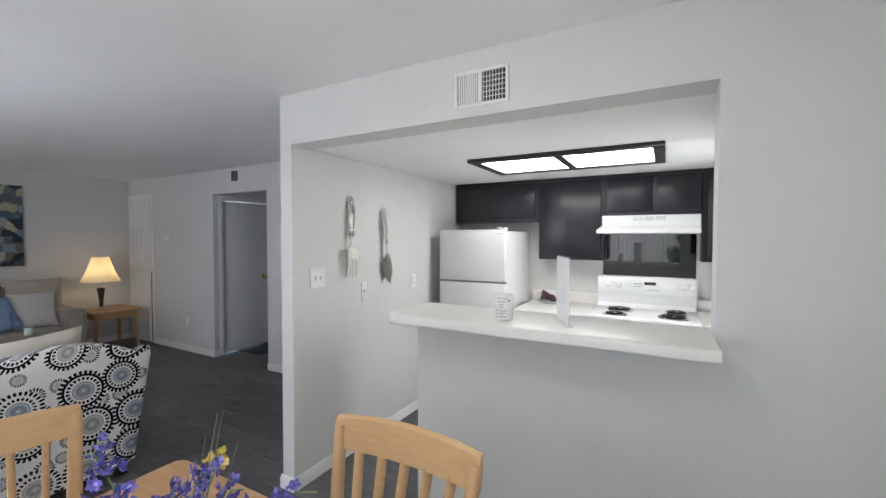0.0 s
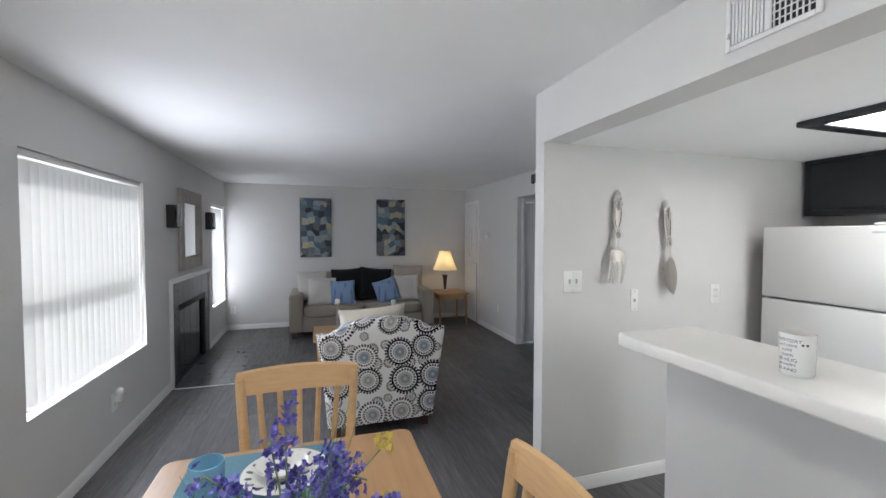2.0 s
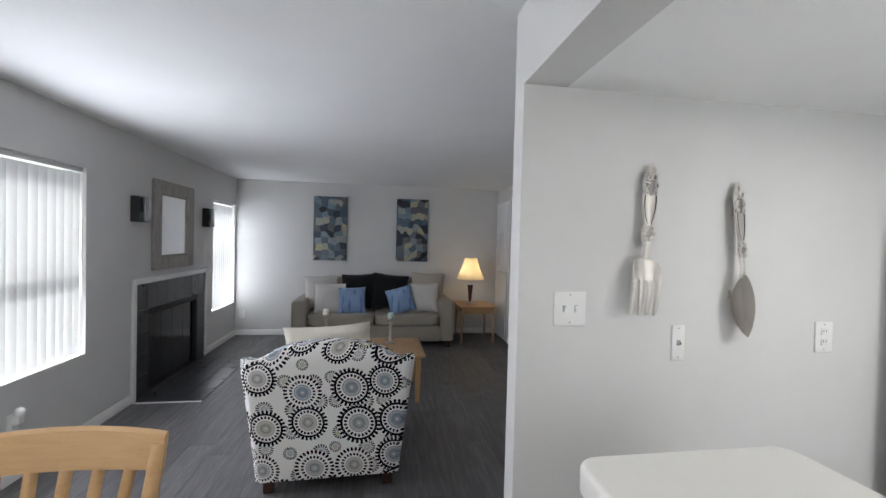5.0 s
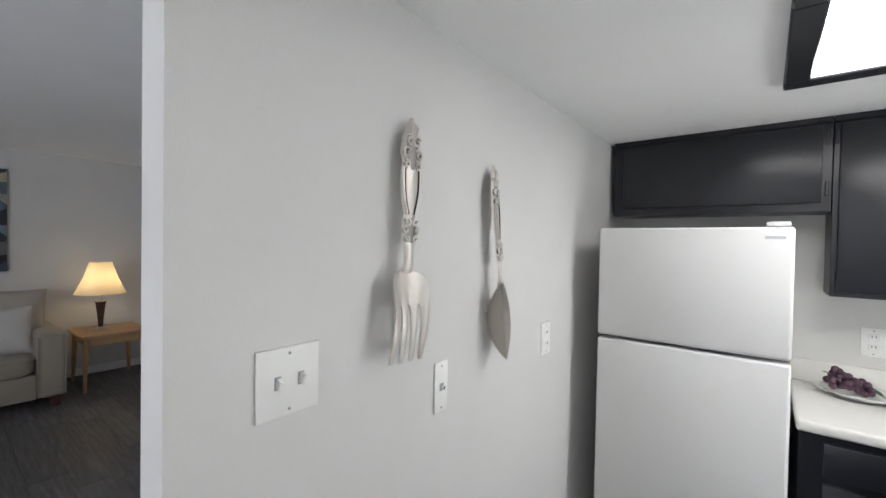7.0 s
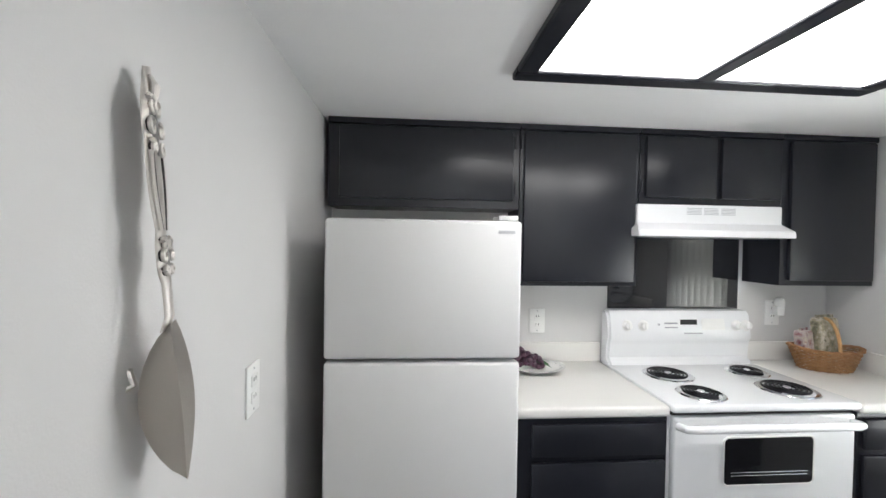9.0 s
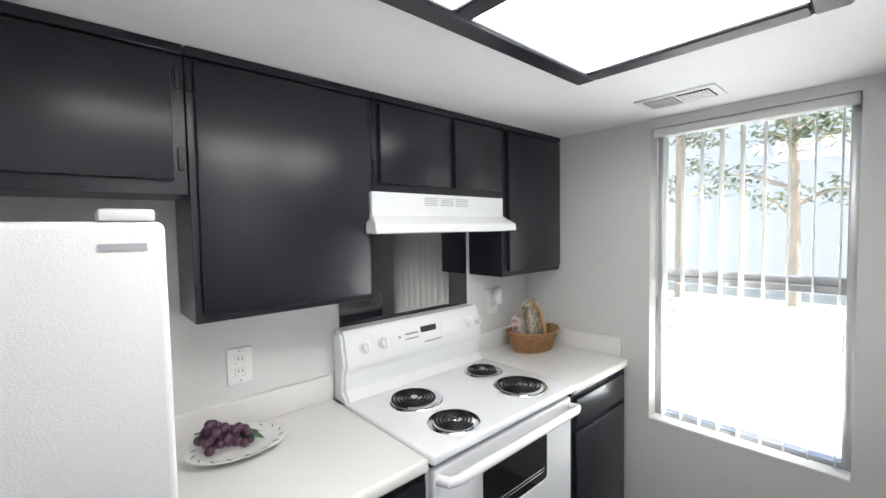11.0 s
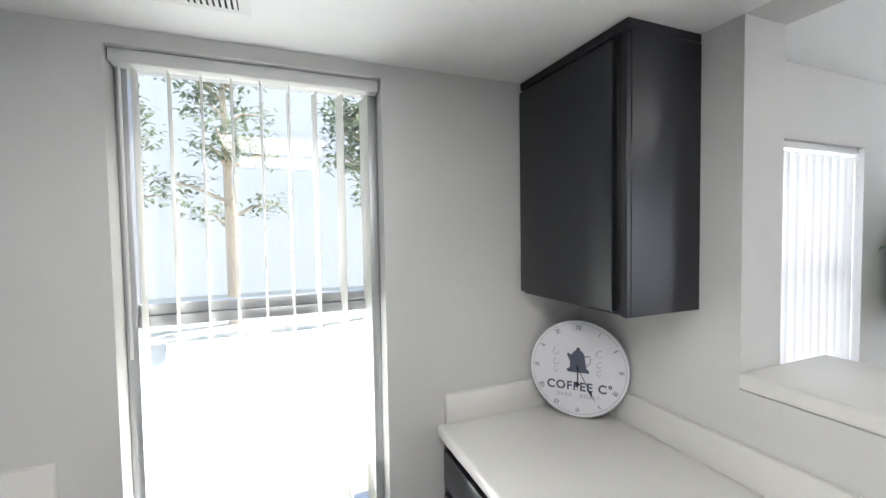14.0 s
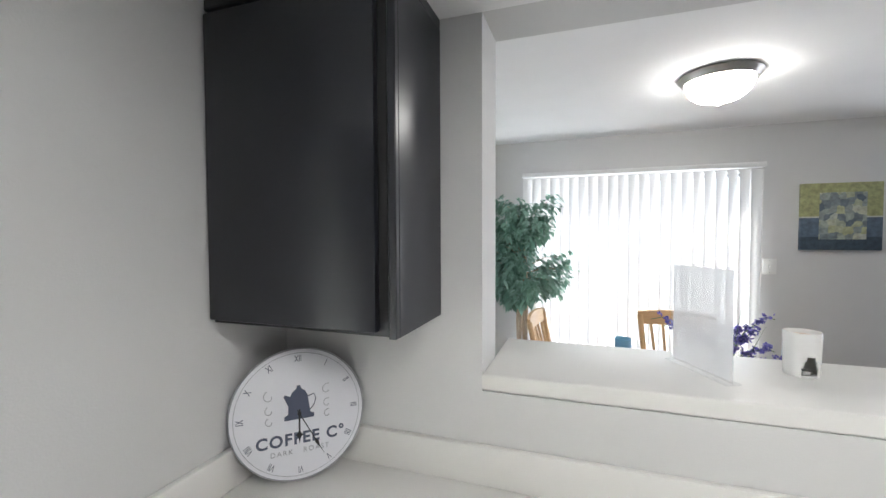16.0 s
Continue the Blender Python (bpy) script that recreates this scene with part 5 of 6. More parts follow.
bmesh.ops.remove_doubles(fk, verts=fk.verts[:], dist=0.00005)
bmesh.ops.recalc_face_normals(fk, faces=fk.faces)
bmesh.ops.scale(fk, vec=(1, 1, 0.865), verts=fk.verts)
bmesh.ops.solidify(fk, geom=fk.faces[:], thickness=0.006)
part("head", fk, M_PEWTER, fo, "", False, 50)
part("hook", tube([(0.002, 0, 0.5), (0.026, 0, 0.5)], 0.004, 8), M_NICKEL, fo)

spn = thing("wall_spoon", "oversized pewter spoon with an ornate handle hung on the wall", "wall decor", (XF, 4.165, 1.17))
spn.matrix_basis = pose(XF + 0.032, 4.106, 1.164, 1.2, -4.4, 17)
handle_of(spn, 0.592, 0.028, 0.368)
sb = bmesh.new()
rows = []
for i in range(13):
    f = i / 12
    z = 0.235 * (1 - f)
    hw = 0.043 * math.sin(math.pi * min(1, 0.06 + 0.94 * f) ** 0.92) ** 0.62 if 0 < f < 1 else 0.012 * (1 - f) + 0.004
    deep = 0.062 * math.sin(math.pi * min(1.0, f)) ** 0.75
    rows.append([sb.verts.new((0.036 + 0.010 * math.sin(math.pi * f) - deep * (1 - u * u), hw * u, z)) for u in [k / 5 - 1 for k in range(11)]])
for a, b in zip(rows, rows[1:]):
    for k in range(10):
        sb.faces.new((a[k], a[k + 1], b[k + 1], b[k]))
bmesh.ops.solidify(sb, geom=sb.faces[:], thickness=0.004)
part("bowl", sb, M_PEWTER, spn, "", False, 60)
part("hook", tube([(-0.040, -0.006, 0.165), (-0.034, -0.002, 0.178), (-0.022, 0.0, 0.172), (-0.018, 0.0, 0.152), (-0.030, -0.004, 0.146)], 0.0055, 8), M_NICKEL, spn)


# ---- fireplace ----
fp = thing("fireplace", "black tiled fireplace with white trim and dark firebox", "fireplace", (-5.39, YS, 0))
FX0, FX1, FZ = -6.16, -4.615, 1.09
for x0, x1, z0, z1 in ((FX0, FX0 + 0.05, 0, FZ), (FX1 - 0.05, FX1, 0, FZ), (FX0 + 0.05, FX1 - 0.05, FZ - 0.05, FZ)):
    part("trim", box(x0, x1, YS + 0.0005, YS + 0.026, z0, z1, 0.004), M_TRIM, fp, "white painted trim", True)
for z0, z1, xs in ((0.80, FZ - 0.052, [FX0 + 0.052 + i * 0.1805 for i in range(8)]),):
    for x in xs:
        part("tile", box(x, x + 0.178, YS + 0.0005, YS + 0.014, z0, z1, 0.002, 1), M_TILE, fp, "", True)
for x in (FX0 + 0.052, FX1 - 0.052 - 0.205):
    for k in range(4):
        part("tile", box(x, x + 0.205, YS + 0.0005, YS + 0.014, 0.004 + k * 0.199, 0.2 + k * 0.199, 0.002, 1), M_TILE, fp, "", True)
part("firebox_back", box(-5.90, -4.88, YS - 0.62, YS - 0.60, 0.0, 0.80), M_SOOT, fp, "", True)
part("firebox_side", box(-5.92, -5.90, YS - 0.62, YS - 0.151, 0.0, 0.80), M_SOOT, fp, "", True)
part("firebox_side", box(-4.88, -4.86, YS - 0.62, YS - 0.151, 0.0, 0.80), M_SOOT, fp, "", True)
part("firebox_top", box(-5.92, -4.86, YS - 0.62, YS - 0.151, 0.80, 0.83), M_SOOT, fp, "", True)
part("firebox_floor", box(-5.90, -4.88, YS - 0.60, YS, -0.005, 0.004), M_SOOT, fp, "", True)
part("lintel", box(-5.90, -4.88, YS - 0.012, YS + 0.010, 0.735, 0.795, 0.003), M_SOOT, fp, "black steel lintel", True)
for x0, x1 in ((-5.90, -5.865), (-4.915, -4.88)):
    part("door_frame", box(x0, x1, YS - 0.03, YS + 0.006, 0.004, 0.734, 0.003), M_SOOT, fp, "", True)
for i in range(4):
    x = -5.86 + i * 0.2365
    part("glass_door", box(x, x + 0.232, YS - 0.026, YS - 0.02, 0.02, 0.73, 0.002, 1), material("smoked_glass", (0.006, 0.006, 0.007), 0.12), fp, "smoked glass door", True)
for i in range(5):
    part("grate_bar", tube([(-5.65 + i * 0.13, YS - 0.5, 0.10), (-5.65 + i * 0.13, YS - 0.16, 0.10), (-5.65 + i * 0.13, YS - 0.13, 0.16)], 0.009, 8), M_SOOT, fp, "", True)
he = thing("hearth", "flush black tile hearth with a thin white edge strip", "hearth", (-5.39, 0.9, 0), 0, "", "structure")
for i in range(8):
    for k in range(3):
        x0, y0 = FX0 + 0.004 + i * 0.1905, YS + 0.03 + k * 0.187
        part("hearth_tile", box(x0, x0 + 0.188, y0, y0 + 0.184, 0.0005, 0.008, 0.0015, 1), M_TILE, he, "", True)
part("edge_strip", box(FX1 - 0.006, FX1 + 0.006, YS + 0.03, 1.19, 0.0005, 0.010, 0.002, 1), M_TRIM, he, "", True)
part("edge_strip", box(FX0, FX1 - 0.007, 1.182, 1.192, 0.0005, 0.009, 0.002, 1), M_TILE, he, "", True)

# ---- mirror and sconces ----
M_WASHED = wood("whitewashed_wood", (0.40, 0.375, 0.34), (0.24, 0.22, 0.20), 0.7, (14, 14, 3), 0.5)
mi = thing("wall_mirror", "rectangular mirror in a whitewashed wood frame above the fireplace", "mirror", (-5.34, YS, 1.15))
MX0, MX1, MZ0, MZ1, FW = -5.745, -4.925, 1.15, 2.025, 0.125
for x0, x1, z0, z1 in ((MX0, MX0 + FW, MZ0, MZ1), (MX1 - FW, MX1, MZ0, MZ1), (MX0 + FW, MX1 - FW, MZ0, MZ0 + FW), (MX0 + FW, MX1 - FW, MZ1 - FW, MZ1)):
    part("frame_bar", box(x0, x1, YS + 0.001, YS + 0.036, z0, z1, 0.006), M_WASHED, mi, "", True)
for x0, x1, z0, z1 in ((MX0 + FW, MX0 + FW + 0.018, MZ0 + FW, MZ1 - FW), (MX1 - FW - 0.018, MX1 - FW, MZ0 + FW, MZ1 - FW), (MX0 + FW, MX1 - FW, MZ0 + FW, MZ0 + FW + 0.018), (MX0 + FW, MX1 - FW, MZ1 - FW - 0.018, MZ1 - FW)):
    part("inner_lip", box(x0, x1, YS + 0.006, YS + 0.022, z0, z1, 0.004), M_WASHED, mi, "", True)
part("glass", box(MX0 + FW - 0.005, MX1 - FW + 0.005, YS + 0.002, YS + 0.012, MZ0 + FW - 0.005, MZ1 - FW + 0.005), M_MIRROR, mi, "mirror glass", True)
M_SMOKE = glass("dark_mosaic_glass", (0.20, 0.27, 0.31), 0.1)


def sconce(x):
    t = thing("wall_sconce", "black metal wall sconce with smoky glass front", "sconce", (x, YS, 1.60), 0, "sconces beside the mirror")
    part("back_plate", box(-0.075, 0.075, 0.001, 0.014, 0.0, 0.225, 0.003), M_SOOT, t)
    part("side", box(-0.078, -0.070, 0.014, 0.075, 0.0, 0.225, 0.002, 1), M_SOOT, t)
    part("side", box(0.070, 0.078, 0.014, 0.075, 0.0, 0.225, 0.002, 1), M_SOOT, t)
    bm = bmesh.new()
    pts = [(0.075 * math.cos(a), 0.07 + 0.035 * math.sin(a)) for a in [math.pi * i / 10 for i in range(11)]]
    lo = [bm.verts.new((x0, y0, 0.006)) for x0, y0 in pts]
    hi = [bm.verts.new((x0, y0, 0.222)) for x0, y0 in pts]
    for i in range(10):
        bm.faces.new((lo[i], lo[i + 1], hi[i + 1], hi[i]))
    bmesh.ops.solidify(bm, geom=bm.faces[:], thickness=0.004)
    part("glass_front", bm, M_SMOKE, t, "smoky glass")
    part("candle", lathe([(0, 0.01), (0.026, 0.01), (0.026, 0.09), (0.02, 0.094), (0, 0.09)], 18, 0, 0.045), M_WAX, t)
    part("base", box(-0.075, 0.075, 0.014, 0.078, 0.0, 0.008, 0.002, 1), M_SOOT, t)


sconce(-4.665)
sconce(-6.115)

# ---- sofa ----
so = thing("sofa", "beige linen two-seat sofa with dark block feet", "sofa", (-6.78, 2.69, 0))
SX0, SX1, SY0, SY1 = -7.18, -6.33, 1.60, 3.80
for y0, y1 in ((SY0, SY0 + 0.19), (SY1 - 0.19, SY1)):
    part("arm", box(SX0 + 0.02, SX1, y0, y1, 0.085, 0.655, 0.04, 4), M_SOFA, so, "", True)
    ys = (y0 + 0.006, y1 - 0.006)
    part("arm_piping", tube([(SX1 - 0.004, ys[0], 0.10), (SX1 - 0.004, ys[0], 0.62), (SX1 - 0.006, (ys[0] + ys[1]) / 2, 0.648), (SX1 - 0.004, ys[1], 0.62), (SX1 - 0.004, ys[1], 0.10)], 0.005, 6), M_SOFA, so, "", True)
part("front_rail", box(SX0 + 0.1, SX1 - 0.02, SY0 + 0.1905, SY1 - 0.1905, 0.085, 0.30, 0.015, 3), M_SOFA, so, "", True)
part("back_frame", box(SX0, SX0 + 0.2, SY0 + 0.15, SY1 - 0.15, 0.10, 0.80, 0.04, 4), M_SOFA, so, "", True)
for k in range(2):
    c = SY0 + 0.19 + 0.4545 + k * 0.911
    cu = puff(0.70, 0.905, 0.165, 7, 18, 0.004, k + 1)
    bmesh.ops.translate(cu, vec=(-6.66, c, 0.382), verts=cu.verts)
    part("seat_cushion", cu, M_SOFA, so, "", True)
    part("piping", tube([(x, y, 0.445) for x, y in rounded(-7.0, -6.318, c - 0.445, c + 0.445, 0.04, 4)], 0.005, 6, None, True), M_SOFA, so, "", True)
    bk = puff(0.20, 0.90, 0.46, 5, 18, 0.006, k + 4)
    bmesh.ops.transform(bk, matrix=pose(-6.93, c, 0.70, 0, -10, 0), verts=bk.verts)
    part("back_cushion", bk, M_SOFA, so, "", True)
for x in (SX0 + 0.08, SX1 - 0.06):
    for y in (SY0 + 0.07, SY1 - 0.07):
        part("foot", box(x - 0.035, x + 0.035, y - 0.035, y + 0.035, 0.0, 0.086, 0.005), M_DARKWOOD, so, "dark wooden foot", True)

M_BLUE = cloth("blue_quilted_cloth", (0.15, 0.24, 0.42), 300)
n = Nodes(M_BLUE)
v = n.coords((1, 1, 1))
br = n.add("ShaderNodeTexBrick", Scale=1.0, Mortar_Size=0.03)
br.inputs["Brick Width"].default_value, br.inputs["Row Height"].default_value = 0.09, 0.09
br.inputs["Color1"].default_value, br.inputs["Color2"].default_value, br.inputs["Mortar"].default_value = (0.14, 0.22, 0.39, 1), (0.16, 0.25, 0.44, 1), (0.24, 0.34, 0.52, 1)
rot = n.n.new("ShaderNodeMapping")
rot.inputs["Rotation"].default_value = (0, 0, radians(45))
n.l.new(v, rot.inputs[0])
n.l.new(rot.outputs[0], br.inputs["Vector"])
n.colour(br.outputs[0])


def pillow(label, mat, y, z, size, x, tilt=0.0, turn=0.0, thick=0.16):
    """A throw pillow leaning back against the sofa; tilt turns it in its own plane."""
    t = thing("throw_pillow", label, "pillow", (x, y, z - size / 2), 0, "pillows on the sofa")
    t.matrix_basis = pose(x, y, z - size / 2, 0, 0, 0)
    m = Matrix.Translation((0, 0, size / 2)) @ Matrix.Rotation(radians(turn), 4, "Z") @ Matrix.Rotation(radians(-14), 4, "Y") @ Matrix.Rotation(radians(90), 4, "Y") @ Matrix.Rotation(radians(tilt), 4, "Z")
    for nm, bm in (("cushion", square_cushion(size, thick, y * 3)), ("seam", square_seam(size))):
        bmesh.ops.transform(bm, matrix=m, verts=bm.verts)
        part(nm, bm, mat, t, "", False, 70)


pillow("white throw pillow leaning in the sofa corner", M_PILLOW_W, 1.93, 0.73, 0.46, -6.75, 2, 8)
pillow("white throw pillow beside a blue one", M_PILLOW_W, 2.07, 0.655, 0.42, -6.60, -1, 4)
pillow("blue quilted throw pillow", M_BLUE, 2.38, 0.635, 0.37, -6.52, 2, 0)
pillow("plain black cloth throw pillow on the sofa", M_PILLOW_K, 2.48, 0.735, 0.52, -6.74, 3, 0)
pillow("black throw pillow with a slumped corner", M_PILLOW_K, 2.90, 0.735, 0.52, -6.72, -6, 0)
pillow("taupe throw pillow leaning in the sofa corner", M_PILLOW_T, 3.47, 0.77, 0.50, -6.79, -2, -6)
pillow("white throw pillow near the lamp", M_PILLOW_W, 3.40, 0.665, 0.42, -6.62, 1, -4)
pillow("blue quilted throw pillow leaning to one side", M_BLUE, 3.06, 0.64, 0.37, -6.53, 16, 0)

# ---- armchair ----
M_SUZANI = material("medallion_fabric", (0.66, 0.65, 0.62), 0.92, 0, 0.15)
n = Nodes(M_SUZANI)
sep = n.n.new("ShaderNodeSeparateXYZ")
n.l.new(n.coords(), sep.inputs[0])
uv = n.n.new("ShaderNodeCombineXYZ")
n.l.new(n.math("ADD", sep.outputs[1], sep.outputs[0]), uv.inputs[0])
n.l.new(sep.outputs[2], uv.inputs[1])


def medallions(scale, shift, grow, rand):
    """Rings and petals round the centres of a loose grid: gives masks for dots, rings and discs, and a random value."""
    mp = n.n.new("ShaderNodeMapping")
    mp.inputs["Location"].default_value = (*shift, 0)
    n.l.new(uv.outputs[0], mp.inputs[0])
    vo = n.add("ShaderNodeTexVoronoi", Scale=scale, Randomness=rand)
    vo.voronoi_dimensions = "2D"
    n.l.new(mp.outputs[0], vo.inputs["Vector"])
    sc = n.n.new("ShaderNodeVectorMath")
    sc.operation = "SCALE"
    sc.inputs[3].default_value = scale
    n.l.new(mp.outputs[0], sc.inputs[0])
    ps = n.n.new("ShaderNodeVectorMath")
    ps.operation = "SCALE"
    ps.inputs[3].default_value = scale
    n.l.new(vo.outputs["Position"], ps.inputs[0])
    df = n.n.new("ShaderNodeVectorMath")
    df.operation = "SUBTRACT"
    n.l.new(sc.outputs[0], df.inputs[0])
    n.l.new(ps.outputs[0], df.inputs[1])
    ds = n.n.new("ShaderNodeSeparateXYZ")
    n.l.new(df.outputs[0], ds.inputs[0])
    ang = n.math("ARCTAN2", ds.outputs[1], ds.outputs[0])
    ln = n.n.new("ShaderNodeVectorMath")
    ln.operation = "LENGTH"
    n.l.new(df.outputs[0], ln.inputs[0])
    cs = n.n.new("ShaderNodeSeparateColor")
    n.l.new(vo.outputs["Color"], cs.inputs[0])
    d = n.math("DIVIDE", ln.outputs["Value"], n.math("ADD", n.math("MULTIPLY", cs.outputs[0], 0.16), grow))
    return d, ang, cs


def between(d, lo, hi):
    return n.math("MULTIPLY", n.math("GREATER_THAN", d, lo), n.math("LESS_THAN", d, hi))


def petals(d, ang, count, lo, hi):
    wave = n.math("SINE", n.math("MULTIPLY", ang, float(count)))
    mid = (lo + hi) / 2
    lens = n.math("SUBTRACT", 0.75, n.math("MULTIPLY", n.math("ABSOLUTE", n.math("SUBTRACT", d, mid)), 1.5 / (hi - lo)))
    return n.math("MULTIPLY", between(d, lo, hi), n.math("GREATER_THAN", n.math("ADD", wave, lens), 0.20))


INK, PAPER = (0.008, 0.008, 0.010), (0.85, 0.84, 0.82)
col = PAPER
d, ang, cs = medallions(7.4, (0.13, 0.31), 0.26, 0.55)
disc2 = n.ramp(cs.outputs[1], (0.0, (0.46, 0.48, 0.24)), (0.3, (0.44, 0.47, 0.54)), (0.6, (0.54, 0.47, 0.40)), (1.0, (0.50, 0.53, 0.58)))
col = n.mix(n.math("LESS_THAN", d, 0.95), col, PAPER)
col = n.mix(between(d, 0.5, 0.62), col, disc2)
col = n.mix(n.math("LESS_THAN", d, 0.42), col, disc2)
col = n.mix(petals(d, ang, 18, 0.62, 0.98), col, (0.02, 0.02, 0.024))
col = n.mix(n.math("LESS_THAN", d, 0.14), col, (0.6, 0.6, 0.57))
d, ang, cs = medallions(4.3, (0.02, 0.09), 0.36, 0.5)
disc = n.ramp(cs.outputs[2], (0.0, (0.30, 0.34, 0.42)), (0.5, (0.36, 0.39, 0.46)), (0.72, (0.50, 0.47, 0.42)), (1.0, (0.30, 0.34, 0.42)))
col = n.mix(n.math("LESS_THAN", d, 1.06), col, PAPER)
col = n.mix(petals(d, ang, 28, 0.84, 1.06), col, INK)
col = n.mix(n.math("MULTIPLY", between(d, 0.77, 0.885), n.math("GREATER_THAN", cs.outputs[1], 0.25)), col, INK)
col = n.mix(petals(d, ang, 22, 0.56, 0.72), col, INK)
col = n.mix(n.math("LESS_THAN", d, 0.48), col, disc)
col = n.mix(between(d, 0.36, 0.41), col, (0.62, 0.61, 0.58))
col = n.mix(between(d, 0.20, 0.25), col, (0.22, 0.24, 0.28))
col = n.mix(n.math("LESS_THAN", d, 0.08), col, (0.62, 0.61, 0.6))
n.colour(col)
n.bump(n.noise(n.coords(), 420, 2), 0.35, 0.002)

ac = thing("armchair", "armchair in white fabric with round black, grey and green medallions", "armchair", (-3.62, 2.475, 0))


def chair_back():
    """The flared back, from the floor rail to its waved top, as one padded slab."""
    bm = bmesh.new()
    nu, nv = 28, 14
    grids = []
    for face in (0, 1):
        g = []
        for i in range(nu + 1):
            u = i / nu * 2 - 1
            colv = []
            for j in range(nv + 1):
                v = j / nv
                top = 0.80 + 0.105 * max(0.0, 1 - (abs(u) / 0.80) ** 2.6) + (0.012 if abs(u) > 0.86 else 0)
                z = 0.085 + v * (top - 0.085)
                half = 0.405 + 0.098 * (z / 0.9) ** 1.2
                lean = 0.10 * (z - 0.085)
                thick = 0.15 * (1 - 0.25 * abs(u) ** 4)
                round_ = 0.03 * (max(0.0, v - 0.9) / 0.1) ** 2 + 0.02 * max(0.0, abs(u) - 0.93) / 0.07
                xx = 0.36 + lean + (-round_ if face == 0 else -thick + round_)
                colv.append(bm.verts.new((xx, u * half, z)))
            g.append(colv)
        grids.append(g)
    for f, g in enumerate(grids):
        for i in range(nu):
            for j in range(nv):
                q = (g[i][j], g[i + 1][j], g[i + 1][j + 1], g[i][j + 1])
                bm.faces.new(q if f == 0 else tuple(reversed(q)))
    a, b = grids
    for i in range(nu):
        bm.faces.new((a[i][nv], a[i + 1][nv], b[i + 1][nv], b[i][nv]))
        bm.faces.new((a[i + 1][0], a[i][0], b[i][0], b[i + 1][0]))
    for j in range(nv):
        bm.faces.new((a[0][j], a[0][j + 1], b[0][j + 1], b[0][j]))
        bm.faces.new((a[nu][j + 1], a[nu][j], b[nu][j], b[nu][j + 1]))
    bmesh.ops.recalc_face_normals(bm, faces=bm.faces)
    return bm


part("backrest", chair_back(), M_SUZANI, ac, "", False, 60)
for s in (-1, 1):
    part("arm", box(-0.36, 0.33, s * 0.345 - 0.065, s * 0.345 + 0.065, 0.085, 0.60, 0.045, 4), M_SUZANI, ac)
part("seat_frame", box(-0.35, 0.30, -0.279, 0.279, 0.085, 0.29, 0.02, 3), M_SUZANI, ac)
sc_bm = puff(0.62, 0.55, 0.17, 6, 18, 0.004, 2)
bmesh.ops.translate(sc_bm, vec=(-0.06, 0, 0.375), verts=sc_bm.verts)
part("seat_cushion", sc_bm, M_SUZANI, ac)
for x in (0.30, -0.31):
    for y in (-0.345, 0.345):
        part("leg", prism(rounded(x - 0.03, x + 0.03, y - 0.03, y + 0.03, 0.006, 2), 0.0, 0.09, 0.003), M_DARKWOOD, ac, "dark wooden block leg")
ac.matrix_basis = pose(-3.50, 2.462, 0, 0, 0, 2)
cp = thing("throw_pillow", "cream corded throw pillow on the armchair", "pillow", (-3.40, 2.44, 0.425))
pb = square_cushion(0.54, 0.17, 7.0)
bmesh.ops.transform(pb, matrix=Matrix.Translation((0, 0, 0.262)) @ Matrix.Rotation(radians(10), 4, "Y") @ Matrix.Rotation(radians(90), 4, "Y") @ Matrix.Rotation(radians(4), 4, "Z"), verts=pb.verts)
part("cushion", pb, M_CREAM, cp)

# ---- coffee table and candlesticks ----
ct = thing("coffee_table", "low oak coffee table with square legs", "coffee table", (-4.72, 2.56, 0))
part("tabletop", prism(rounded(-5.06, -4.38, 1.95, 3.18, 0.015, 3), 0.425, 0.45, 0.005), M_OAK, ct, "", True)
for y in (2.0, 3.13):
    part("apron", box(-4.98, -4.46, y - 0.01, y + 0.01, 0.35, 0.4245, 0.003), M_OAK, ct, "", True)
for x in (-5.0, -4.44):
    part("apron", box(x - 0.01, x + 0.01, 2.06, 3.07, 0.35, 0.4245, 0.003), M_OAK, ct, "", True)
    for y in (2.01, 3.12):
        part("leg", tube([(x, y, 0.0), (x, y, 0.4245)], [0.026, 0.034], 4), M_OAK, ct, "", True)


